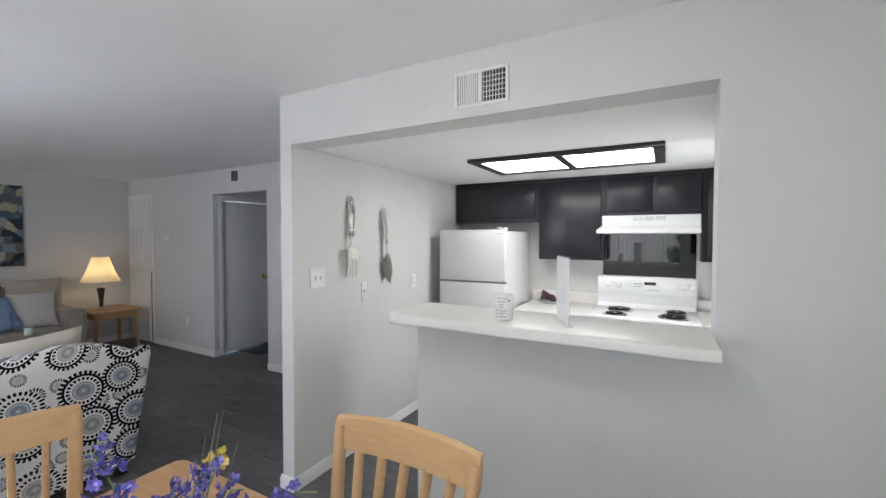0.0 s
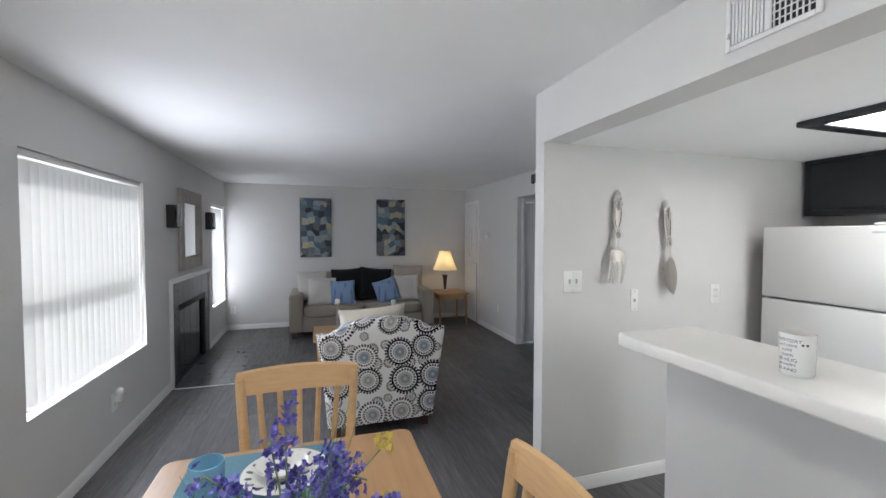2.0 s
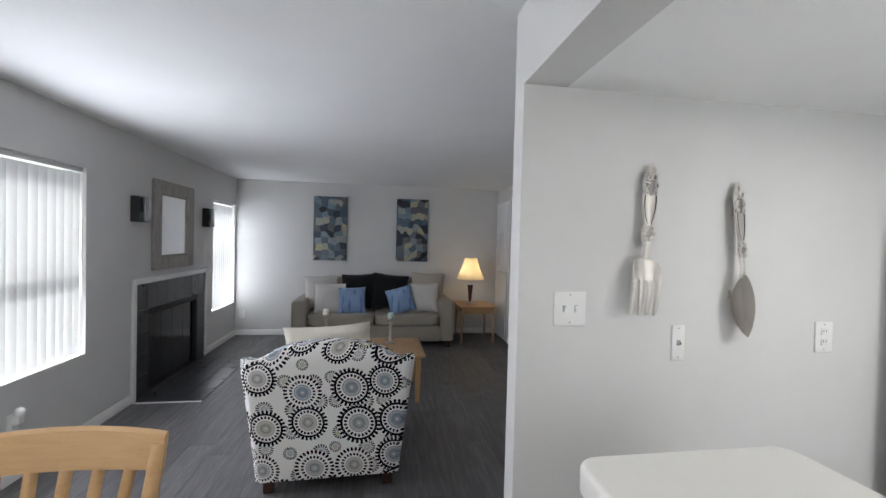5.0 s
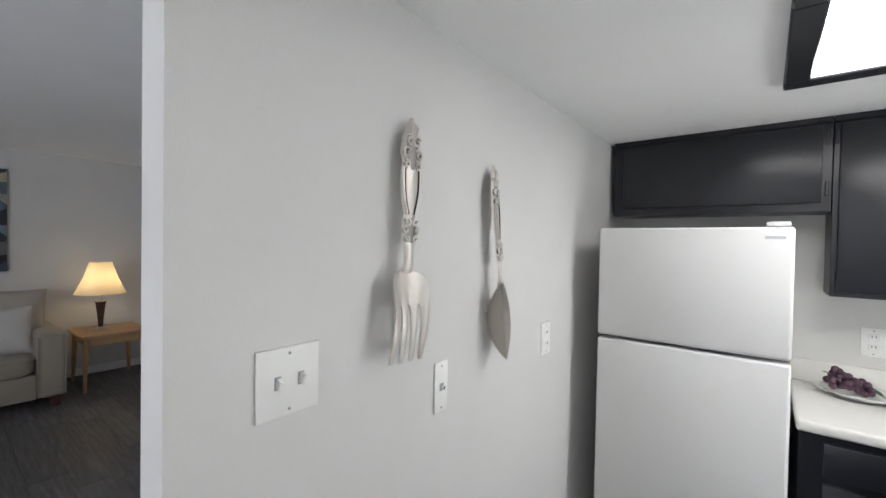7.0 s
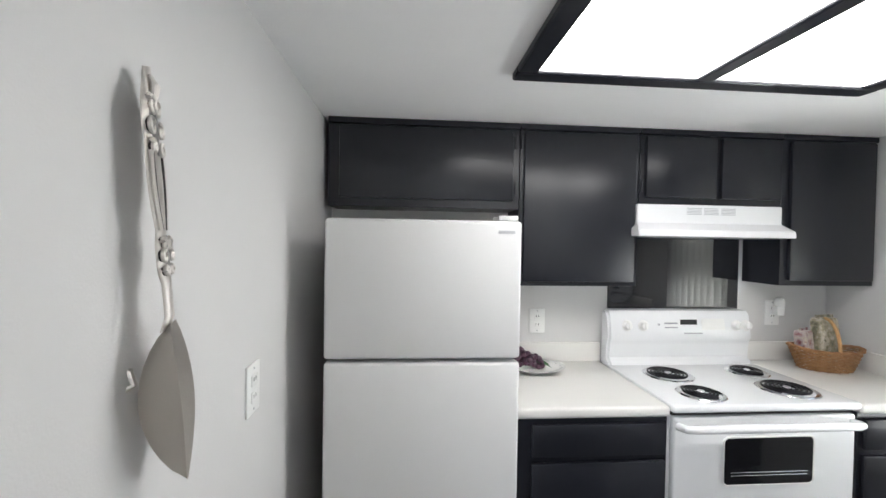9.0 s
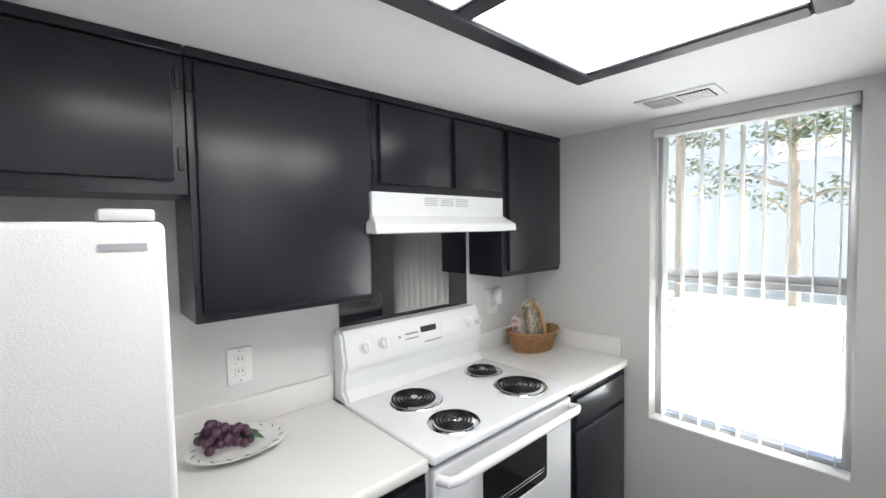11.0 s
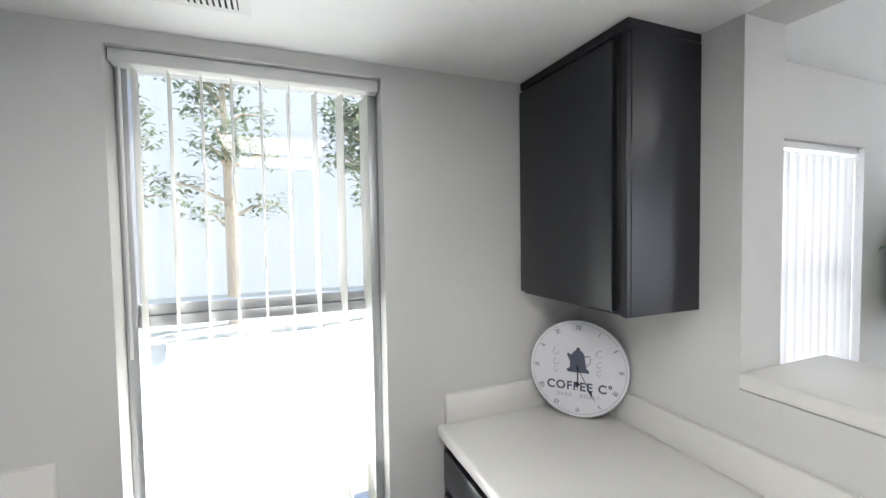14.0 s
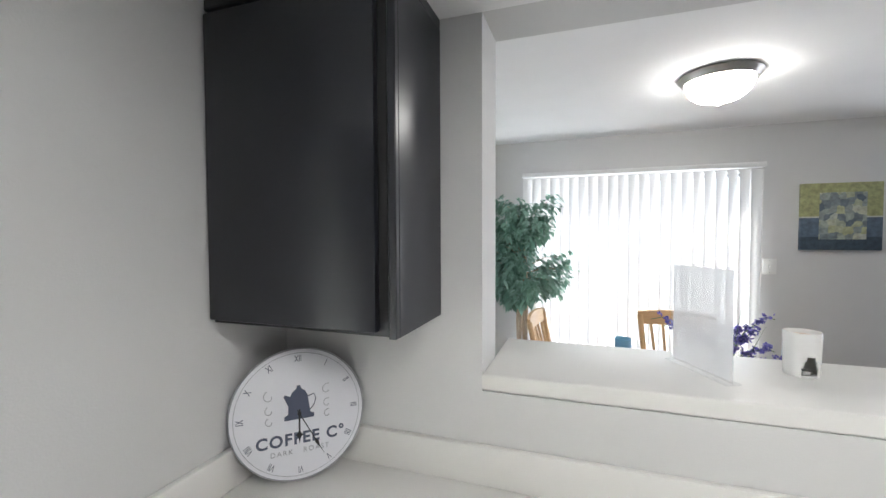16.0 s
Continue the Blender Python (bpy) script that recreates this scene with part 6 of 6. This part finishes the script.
def candlestick(x, y, h, wax):
    t = thing("candlestick", "silver twisted candlestick with a candle on the coffee table", "candlestick", (x, y, 0.45), 0, "candlesticks")
    part("base", lathe([(0, 0), (0.048, 0), (0.05, 0.006), (0.03, 0.014), (0.012, 0.02), (0, 0.02)], 24), M_NICKEL, t)
    bm = bmesh.new()
    for k in range(3):
        pts = [(0.013 * math.cos(k * 2.094 + z * 60), 0.013 * math.sin(k * 2.094 + z * 60), 0.016 + z) for z in [i * (h - 0.04) / 40 for i in range(41)]]
        tube(pts, 0.006, 6, bm)
    part("twisted_stem", bm, M_NICKEL, t)
    for k in range(4):
        z = 0.05 + k * (h - 0.09) / 3.5
        lf = bmesh.new()
        for j in range(4):
            a = j * 1.571 + k
            leaf(lf, (0.015 * math.cos(a), 0.015 * math.sin(a), z), (math.cos(a), math.sin(a), 0.8), 0.035, 0.02, 0.3)
        part("leaf_collar", lf, M_NICKEL, t, "", False, 60)
    part("cup", lathe([(0, h - 0.03), (0.02, h - 0.03), (0.034, h - 0.01), (0.036, h), (0.03, h), (0.02, h - 0.012), (0, h - 0.012)], 20), M_NICKEL, t)
    part("candle", lathe([(0, h - 0.012), (0.029, h - 0.012), (0.03, h + 0.045), (0.024, h + 0.052), (0, h + 0.046)], 20), wax, t, "pillar candle")


candlestick(-4.93, 2.22, 0.28, M_WAX)
candlestick(-4.86, 2.87, 0.255, M_WAXG)

# ---- end table and lamp ----
et = thing("end_table", "oak end table with slanted tapered legs", "side table", (-6.80, 4.21, 0))
part("tabletop", prism(rounded(-7.10, -6.50, 3.92, 4.48, 0.015, 3), 0.523, 0.55, 0.005), M_OAK, et, "", True)
for x in (-7.04, -6.56):
    part("apron", box(x - 0.01, x + 0.01, 4.0, 4.40, 0.44, 0.5225, 0.003), M_OAK, et, "", True)
    for y, s in ((3.975, -1), (4.425, 1)):
        part("leg", tube([(x + (0.02 if x > -6.8 else -0.02), y + s * 0.015, 0.0), (x, y, 0.5225)], [0.016, 0.03], 4), M_OAK, et, "", True)
for y in (3.975, 4.425):
    part("apron", box(-7.0, -6.60, y - 0.01, y + 0.01, 0.44, 0.5225, 0.003), M_OAK, et, "", True)
lm = thing("table_lamp", "lit table lamp with a cream shade and dark fluted base", "lamp", (-6.83, 4.14, 0.55))
part("foot", lathe([(0, 0), (0.07, 0), (0.072, 0.01), (0.05, 0.02), (0.03, 0.03), (0, 0.03)], 32), M_NICKEL, lm, "polished nickel foot")
part("stem", lathe([(0.018, 0.03), (0.022, 0.06), (0.026, 0.12), (0.034, 0.20), (0.044, 0.275), (0.046, 0.29), (0.03, 0.295), (0, 0.295)], 28), M_DARKWOOD, lm, "dark tapered stem")
part("collar", lathe([(0.046, 0.288), (0.06, 0.294), (0.06, 0.302), (0.012, 0.306), (0.008, 0.36), (0, 0.36)], 28), M_NICKEL, lm)
sh = bmesh.new()
for r0, r1, z0, z1 in ((0.212, 0.092, 0.375, 0.70),):
    nfl = 72
    lo, hi = [], []
    for i in range(nfl):
        a = 2 * math.pi * i / nfl
        w = 1 + (0.006 if i % 2 else -0.006)
        lo.append(sh.verts.new((r0 * w * math.cos(a), r0 * w * math.sin(a), z0)))
        hi.append(sh.verts.new((r1 * w * math.cos(a), r1 * w * math.sin(a), z1)))
    mid = [sh.verts.new((0.5 * (p.co.x + q.co.x) * 0.93, 0.5 * (p.co.y + q.co.y) * 0.93, (z0 + z1) / 2)) for p, q in zip(lo, hi)]
    for i in range(nfl):
        j = (i + 1) % nfl
        sh.faces.new((lo[i], lo[j], mid[j], mid[i]))
        sh.faces.new((mid[i], mid[j], hi[j], hi[i]))
part("shade", sh, M_SHADE, lm, "cream pleated shade", False, 60)
bl = bmesh.new()
bmesh.ops.create_uvsphere(bl, u_segments=14, v_segments=10, radius=0.032)
bmesh.ops.translate(bl, vec=(0, 0, 0.50), verts=bl.verts)
part("bulb", bl, M_BULB, lm, "lit bulb")
part("harp", tube([(0.0, 0.0, 0.36), (0.0, 0.05, 0.40), (0, 0.055, 0.52), (0, 0.0, 0.69)], 0.003, 6), M_BRASS, lm)


# ---- things on the bar and counters ----
def lettering(words, size, mat, parent, m, name="lettering", thick=0.0004, spacing=1.0, bold=0.0):
    """Words in the built-in font, as a mesh of their own."""
    cu = bpy.data.curves.new("words", "FONT")
    cu.body, cu.size, cu.align_x, cu.align_y, cu.extrude, cu.space_character = words, size, "CENTER", "CENTER", thick, spacing
    cu.offset = bold
    tmp = new("words", cu)
    bpy.context.view_layer.update()
    me = bpy.data.meshes.new_from_object(tmp.evaluated_get(bpy.context.evaluated_depsgraph_get()))
    bpy.data.objects.remove(tmp)
    bpy.data.curves.remove(cu)
    me.transform(m)
    me.materials.clear()
    me.materials.append(mat)
    ob = new(name, me)
    ob.parent = parent
    return ob


M_INK = material("dark_ink", (0.045, 0.05, 0.07), 0.6)
M_CLOCKINK = material("faded_blue_ink", (0.085, 0.10, 0.15), 0.6)
M_CLOCKFACE = painted("clock_face_paper", (0.74, 0.74, 0.78), 0.55, 60, 0.05, 0.03)
ck = thing("wall_clock", "round white coffee clock leaning in the corner of the counter", "clock", (0.448, 3.526, 0.911))
# local: face in the x-z plane, looking along -y; then turned to face the room and leant back
ck.matrix_basis = Matrix.Translation((0.448, 3.526, 0.9115)) @ Matrix.Rotation(radians(223), 4, "Z") @ Matrix.Rotation(radians(-7), 4, "X")
CR = 0.163
face = lathe([(0, 0.0), (CR, 0.0), (CR, 0.012), (CR - 0.003, 0.015), (0, 0.015)], 72)
UP = Matrix.Translation((0, 0, CR)) @ Matrix.Rotation(radians(90), 4, "X")
bmesh.ops.transform(face, matrix=UP, verts=face.verts)
part("face", face, M_CLOCKFACE, ck)
ring = tube([((CR - 0.011) * math.cos(a), (CR - 0.011) * math.sin(a), 0.0155) for a in [2 * math.pi * i / 72 for i in range(72)]], 0.0006, 6, None, True)
bmesh.ops.transform(ring, matrix=UP, verts=ring.verts)
part("ring", ring, M_GREYPL, ck)
edge = tube([(CR * math.cos(a), CR * math.sin(a), 0.0135) for a in [2 * math.pi * i / 72 for i in range(72)]], 0.0018, 6, None, True)
bmesh.ops.transform(edge, matrix=UP, verts=edge.verts)
part("dark_edge", edge, M_GREYPL, ck)
for h, word in enumerate(("XII", "I", "II", "III", "IIII", "V", "VI", "VII", "VIII", "IX", "X", "XI")):
    a = radians(-30 * h)
    lettering(word, 0.024, M_CLOCKINK, ck, UP @ Matrix.Rotation(a, 4, "Z") @ Matrix.Translation((0, CR - 0.026, 0.0155)) @ Matrix.Diagonal((0.62, 1, 1, 1)), "numeral")
lettering("COFFEE C°", 0.039, M_CLOCKINK, ck, UP @ Matrix.Translation((0.004, -0.062, 0.0155)), "lettering", 0.0004, 1.16, 0.0011)
lettering("DARK   ROAST", 0.017, M_GREYPL, ck, UP @ Matrix.Translation((0.0, -0.092, 0.0155)), "lettering", 0.0004, 1.3)
pot = [(-0.036, -0.014), (0.036, -0.014), (0.036, -0.004), (0.027, 0.0), (0.021, 0.044), (0.016, 0.054), (0.006, 0.062), (0.004, 0.070), (-0.004, 0.070), (-0.006, 0.062), (-0.016, 0.054), (-0.021, 0.044), (-0.034, 0.050), (-0.037, 0.045), (-0.026, 0.020), (-0.027, 0.0), (-0.036, -0.004)]
pm = prism(pot, 0.0152, 0.0158)
bmesh.ops.transform(pm, matrix=UP, verts=pm.verts)
part("coffee_pot_print", pm, M_CLOCKINK, ck)
ph = tube([(0.022, 0.040, 0.0157), (0.036, 0.044, 0.0157), (0.041, 0.034, 0.0157), (0.037, 0.018, 0.0157), (0.026, 0.006, 0.0157)], 0.0032, 6, None, False, 0.2)
bmesh.ops.transform(ph, matrix=UP, verts=ph.verts)
part("coffee_pot_print", ph, M_CLOCKINK, ck)
for s in (-1, 1):
    for cz, r in ((0.05, 0.016), (0.015, 0.013), (-0.012, 0.012)):
        w = tube([(s * (0.07 + p[1]), p[2], 0.0157) for p in scroll(0.0, cz, r, 4.6 * s, 1.2, 0.0, 1)], 0.0009, 5)
        bmesh.ops.transform(w, matrix=UP, verts=w.verts)
        part("steam_print", w, M_GREYPL, ck)
for name, ang, ln, wd in (("hour_hand", -181, 0.075, 0.0022), ("minute_hand", -152, 0.125, 0.0012)):
    hn = prism([(-wd, -0.01), (wd, -0.01), (wd, ln * 0.62), (wd * 4, ln * 0.70), (wd, ln * 0.80), (0, ln), (-wd, ln * 0.80), (-wd * 4, ln * 0.70), (-wd, ln * 0.62)], 0.017, 0.0178)
    bmesh.ops.transform(hn, matrix=UP @ Matrix.Rotation(radians(ang), 4, "Z"), verts=hn.verts)
    part(name, hn, M_DARKPL, ck)
hub = lathe([(0, 0.0185), (0.005, 0.0185), (0.005, 0.015)], 14)
bmesh.ops.transform(hub, matrix=UP, verts=hub.verts)
part("hub", hub, M_DARKPL, ck)

mg = thing("wax_warmer", "white ceramic wax warmer with dark words and an arched opening", "wax warmer", (-0.740, 3.160, 1.1855))
SQ = Matrix.Diagonal((0.67, 0.67, 0.92, 1))
body, nb = bmesh.new(), 48
rings = [[body.verts.new((r * math.cos(2 * math.pi * i / nb), r * math.sin(2 * math.pi * i / nb), z)) for i in range(nb)] for r, z in ((0.050, 0.0), (0.0525, 0.004), (0.0535, 0.018), (0.054, 0.03), (0.0545, 0.045), (0.055, 0.056), (0.0555, 0.085), (0.056, 0.112), (0.054, 0.116), (0.051, 0.112), (0.050, 0.095))]
for k, (a, b) in enumerate(zip(rings, rings[1:])):
    for i in range(nb):
        deg = (i + 0.5) * 360 / nb
        off = abs((deg - 96 + 180) % 360 - 180)
        if 1 <= k <= 4 and off < (28, 28, 24, 15)[k - 1]:
            continue
        body.faces.new((a[i], a[(i + 1) % nb], b[(i + 1) % nb], b[i]))
bmesh.ops.recalc_face_normals(body, faces=body.faces)
bmesh.ops.solidify(body, geom=body.faces[:], thickness=0.004)
bmesh.ops.recalc_face_normals(body, faces=body.faces)
bmesh.ops.transform(body, matrix=SQ, verts=body.verts)
part("body", body, M_CHINA, mg)
part("dish", lathe([(0, 0.090), (0.031, 0.090), (0.0315, 0.096), (0, 0.096)], 32), material("amber_wax", (0.55, 0.33, 0.18), 0.3), mg, "amber wax in the dish")
part("tealight", lathe([(0, 0.002), (0.016, 0.002), (0.017, 0.014), (0.015, 0.014), (0.014, 0.011), (0, 0.011)], 22, 0.0, 0.012), M_CHROME, mg)
part("floor", lathe([(0, 0.0), (0.033, 0.0), (0.033, 0.002), (0, 0.002)], 32), M_CHINA, mg)
for k, (word, size) in enumerate((("EVERYDAY", 0.0125), ("LIVE LOVE", 0.0095), ("HOPE", 0.0095), ("LEARN", 0.0095), ("BE HUG", 0.0125), ("BE HAPPY", 0.0095), ("BE KIND", 0.0115))):
    ob = lettering(word, size, M_INK, mg, Matrix.Identity(4), "lettering", 0.0002)
    for v in ob.data.vertices:
        a = radians(-92) + v.co.x / 0.0374
        r = 0.0376 + v.co.z * 0.3
        z = 0.090 - k * 0.0122 + v.co.y
        v.co = (r * math.cos(a), r * math.sin(a), z)
for a in (-0.75, -0.50):
    part("air_hole", tube([(0.034 * math.cos(a), 0.034 * math.sin(a), 0.082), (0.0375 * math.cos(a), 0.0375 * math.sin(a), 0.082)], 0.003, 10), M_SLOT, mg)

sg = thing("sign_holder", "clear slanted acrylic sign holder with a frosted sheet on the bar", "sign holder", (-0.512, 3.210, 1.1855))
panel_way = Vector((-0.084, 0.172, 0)).normalized()
ang = math.degrees(math.atan2(panel_way.y, panel_way.x))
M_SHEET = translucent("frosted_sheet", (0.93, 0.94, 0.95), 0.68)
q = Nodes(M_SHEET)
clear = q.add("ShaderNodeBsdfTransparent")
veil = q.add("ShaderNodeMixShader", Fac=0.42)
q.l.new(q.n["Material Output"].inputs[0].links[0].from_socket, veil.inputs[1])
q.l.new(clear.outputs[0], veil.inputs[2])
q.l.new(veil.outputs[0], q.n["Material Output"].inputs[0])
tilt = Matrix.Rotation(radians(ang), 4, "Z")
for nm, b, mt, lab in (("sheet", box(-0.098, 0.098, -0.0006, 0.0006, 0.008, 0.262), M_SHEET, "frosted white sheet"), ("front_panel", box(-0.104, 0.104, -0.004, -0.0012, 0.004, 0.268, 0.001, 1), M_ACRYLIC, "clear acrylic panel"), ("foot", box(-0.104, 0.104, -0.02, 0.02, 0.0, 0.003, 0.001, 1), M_ACRYLIC, "clear acrylic foot")):
    part(nm, join(bmesh.new(), b, tilt), mt, sg, lab).visible_shadow = nm == "sheet"

bk = thing("basket", "wicker basket with a hoop handle holding snack bags", "basket", (0.39, 5.375, 0.911))
M_WICKER = wood("wicker", (0.34, 0.18, 0.075), (0.20, 0.095, 0.035), 0.6, (20, 20, 20), 0.3)
bk.matrix_basis = pose(0.39, 5.375, 0.911, 0, 0, -14)
for k in range(13):
    f = k / 12
    rx, ry, z = 0.112 + 0.04 * f, 0.076 + 0.028 * f, 0.006 + 0.098 * f
    pts = []
    for i in range(64):
        a = 2 * math.pi * i / 64
        w = 0.0048 * math.sin(16 * a + math.pi * k)
        pts.append(((rx + w) * math.cos(a), (ry + w) * math.sin(a), z + (0.012 * abs(math.cos(a)) ** 4 if k == 12 else 0.010 * f * abs(math.cos(a)) ** 4)))
    part("woven_strand", tube(pts, 0.0040 if k < 12 else 0.0075, 6, None, True), M_WICKER, bk)
part("bottom", lathe([(0, 0.0), (0.07, 0.0), (0.07, 0.006), (0, 0.006)], 28), M_WICKER, bk)
for i in range(16):
    a = 2 * math.pi * (i + 0.5) / 16
    part("stake", tube([(0.104 * math.cos(a), 0.071 * math.sin(a), 0.0), (0.141 * math.cos(a), 0.097 * math.sin(a), 0.103)], 0.003, 5), M_WICKER, bk)
part("hoop_handle", tube([(0.0, 0.099 * math.cos(a), 0.095 + 0.16 * math.sin(a)) for a in [math.pi * i / 20 for i in range(21)]], 0.0075, 8), wood("pale_wicker", (0.50, 0.29, 0.12), (0.38, 0.20, 0.08), 0.5), bk, "bent cane handle")


def snack_bag(label, x, y, h, w, c1, c2, lean, turn):
    t = thing("snack_bag", label, "snack bag", (x, y, 0.945))
    t.matrix_basis = pose(x, y, 0.945, 0, 0, turn)
    m = material("bag_print", c1, 0.32)
    q = Nodes(m)
    q.colour(q.ramp(q.noise(q.coords(), 28, 4), (0.35, c1), (0.5, c2), (0.62, (0.55, 0.5, 0.42)), (0.7, c1)))
    q.bump(q.noise(q.coords(), 35, 3), 0.6, 0.01)
    b = puff(w, 0.055, h, 9, 16, 0.005, x * 7)
    bmesh.ops.transform(b, matrix=Matrix.Rotation(radians(lean), 4, "X") @ Matrix.Translation((0, 0, h / 2)), verts=b.verts)
    part("bag", b, m, t)
    s = box(-w / 2 * 0.9, w / 2 * 0.9, -0.003, 0.003, h - 0.012, h + 0.012, 0.001, 1)
    bmesh.ops.transform(s, matrix=Matrix.Rotation(radians(lean), 4, "X"), verts=s.verts)
    part("sealed_edge", s, m, t)


snack_bag("olive foil bag of snacks in the basket", 0.42, 5.385, 0.225, 0.135, (0.12, 0.12, 0.075), (0.32, 0.29, 0.20), -6, 10)
snack_bag("red and silver bag of snacks in the basket", 0.315, 5.405, 0.155, 0.075, (0.22, 0.05, 0.06), (0.45, 0.38, 0.38), -4, 18)

pt = thing("platter", "white oval platter with dark marks beside the refrigerator", "plate", (-1.09, 5.40, 0.911))
pl_bm = lathe([(0, 0.006), (0.08, 0.006), (0.105, 0.014), (0.14, 0.026), (0.144, 0.025), (0.108, 0.009), (0.08, 0.0), (0, 0.0)], 48)
bmesh.ops.scale(pl_bm, vec=(1.0, 0.8, 1), verts=pl_bm.verts)
part("dish", pl_bm, M_CHINA, pt)
for k in range(16):
    a = 2 * math.pi * k / 16
    part("rim_mark", join(bmesh.new(), box(-0.010, 0.010, -0.002, 0.002, 0, 0.001), Matrix.Translation((0.124 * math.cos(a), 0.099 * math.sin(a), 0.0218)) @ Matrix.Rotation(a + 0.9, 4, "Z")), M_RIM, pt)
gr = thing("grapes", "bunch of dark purple decorative grapes on the platter", "fruit", (-1.12, 5.40, 0.918))
M_GRAPE = material("grape_skin", (0.055, 0.022, 0.045), 0.28)
q = Nodes(M_GRAPE)
q.colour(q.ramp(q.noise(q.coords(), 30, 3), (0.3, (0.03, 0.015, 0.03)), (0.6, (0.085, 0.035, 0.06)), (0.85, (0.16, 0.10, 0.13))))
tmp = bmesh.new()
bmesh.ops.create_uvsphere(tmp, u_segments=14, v_segments=10, radius=0.0145)
gb = mesh_of("grape", tmp, M_GRAPE, 60)
rng = random.Random(8)
for k in range(42):
    f = k / 41
    r = 0.036 * (1 - 0.45 * f)
    a = k * 2.4
    ob = new("grape", gb)
    ob.parent = gr
    ob.location = (-0.065 + 0.125 * f + rng.uniform(-0.006, 0.006), 1.2 * r * math.cos(a) * rng.uniform(0.3, 1), 0.016 + max(0.0, r * 2.3 * rng.random() * (1 - 0.3 * f)) + 0.012 * (1 - f))
part("stalk", tube([(-0.05, 0, 0.05), (-0.07, 0.01, 0.075), (-0.085, 0.0, 0.08)], 0.0025, 6), M_STEM, gr)
lf = bmesh.new()
for a in (-0.5, 0.2, 0.9):
    leaf(lf, (0.03, 0.0, 0.035), (math.cos(a), math.sin(a), 0.05), 0.075, 0.05, 0.3)
part("vine_leaf", lf, M_GREEN, gr, "", False, 60)

# ---- outdoors ----
M_CONC = painted("pale_concrete", (0.55, 0.50, 0.38), 0.85, 40, 0.4, 0.1)
structure("ground", box(-60, 80, -70, 60, -0.32, -0.20), M_CONC, "pale sunlit concrete ground outside", "ground", None)
# added wall that glows by itself, in place of the bright outdoors
M_BACKGLOW = glowing("backdrop_glow", (0.96, 0.98, 1.0), 0.15, (0.05, 0.05, 0.05))
structure("backdrop", box(13.0, 13.2, -14, 24, -0.2, 9.0), M_BACKGLOW, "plain pale glowing backdrop in place of the bright distance beyond the kitchen window", "backdrop", None)
M_TREE = translucent("outdoor_leaf", (0.17, 0.20, 0.12), 0.45)
rng = random.Random(21)


def outdoor_tree(x, y, h):
    t = thing("tree", "leafy tree outside the window", "tree", (x, y, -0.2), 0, "trees outside")
    part("trunk", tube([(0, 0, 0), (0.05, 0.03, h * 0.4), (0.0, 0.08, h * 0.8), (0.03, 0.05, h)], [0.12, 0.09, 0.05, 0.02], 10), M_BARK, t)
    bm = bmesh.new()
    for k in range(16):
        a, z = rng.uniform(0, 6.28), rng.uniform(0.35, 0.95) * h
        tip = Vector((math.cos(a), math.sin(a), 0.15)) * rng.uniform(0.8, 1.9) * (1.25 - z / h) + Vector((0, 0, z))
        part("limb", tube([(0.02, 0.05, z - 0.2), tuple((Vector((0.02, 0.05, z)) + tip) / 2), tuple(tip)], [0.04, 0.025, 0.008], 6), M_BARK, t)
        for j in range(110):
            q = Vector((0, 0, z)).lerp(tip, rng.uniform(0.35, 1.1)) + Vector((rng.uniform(-1, 1), rng.uniform(-1, 1), rng.uniform(-0.6, 0.6))) * 0.38
            b = rng.uniform(0, 6.28)
            leaf(bm, q, (math.cos(b), math.sin(b), rng.uniform(-0.5, 0.5)), 0.15, 0.07, 0.3)
    part("crown", bm, M_TREE, t, "", False, None)


outdoor_tree(8.4, 5.3, 5.6)
outdoor_tree(9.6, 7.6, 6.4)
outdoor_tree(7.8, 2.6, 5.0)

# ---- floor planks, the pieces of the floor ----
plank_mesh = mesh_of("plank", box(-0.608, 0.608, -0.0885, 0.0885, -0.006, 0.0, 0.0012, 1), M_PLANK, None)
rng = random.Random(5)
yy, count = YS - 0.06, 0
while yy < 5.95:
    xx = XWEST - 0.1 + rng.random() * 1.2 - 1.2
    while xx < XE + 0.1:
        cx, cy = xx + 0.609, yy + 0.089
        if cy < 4.75 or cx > -5.3:
            pl = new("plank", plank_mesh)
            lo, hi = max(cx - 0.608, XWEST - 0.02), min(cx + 0.608, XE + 0.02)
            if hi - lo > 0.05:
                pl.location = ((lo + hi) / 2, cy, 0)
                pl.scale = ((hi - lo) / 1.216, 1, 1)
                pl.parent = floor
                count += 1
            else:
                bpy.data.objects.remove(pl)
        xx += 1.218
    yy += 0.178
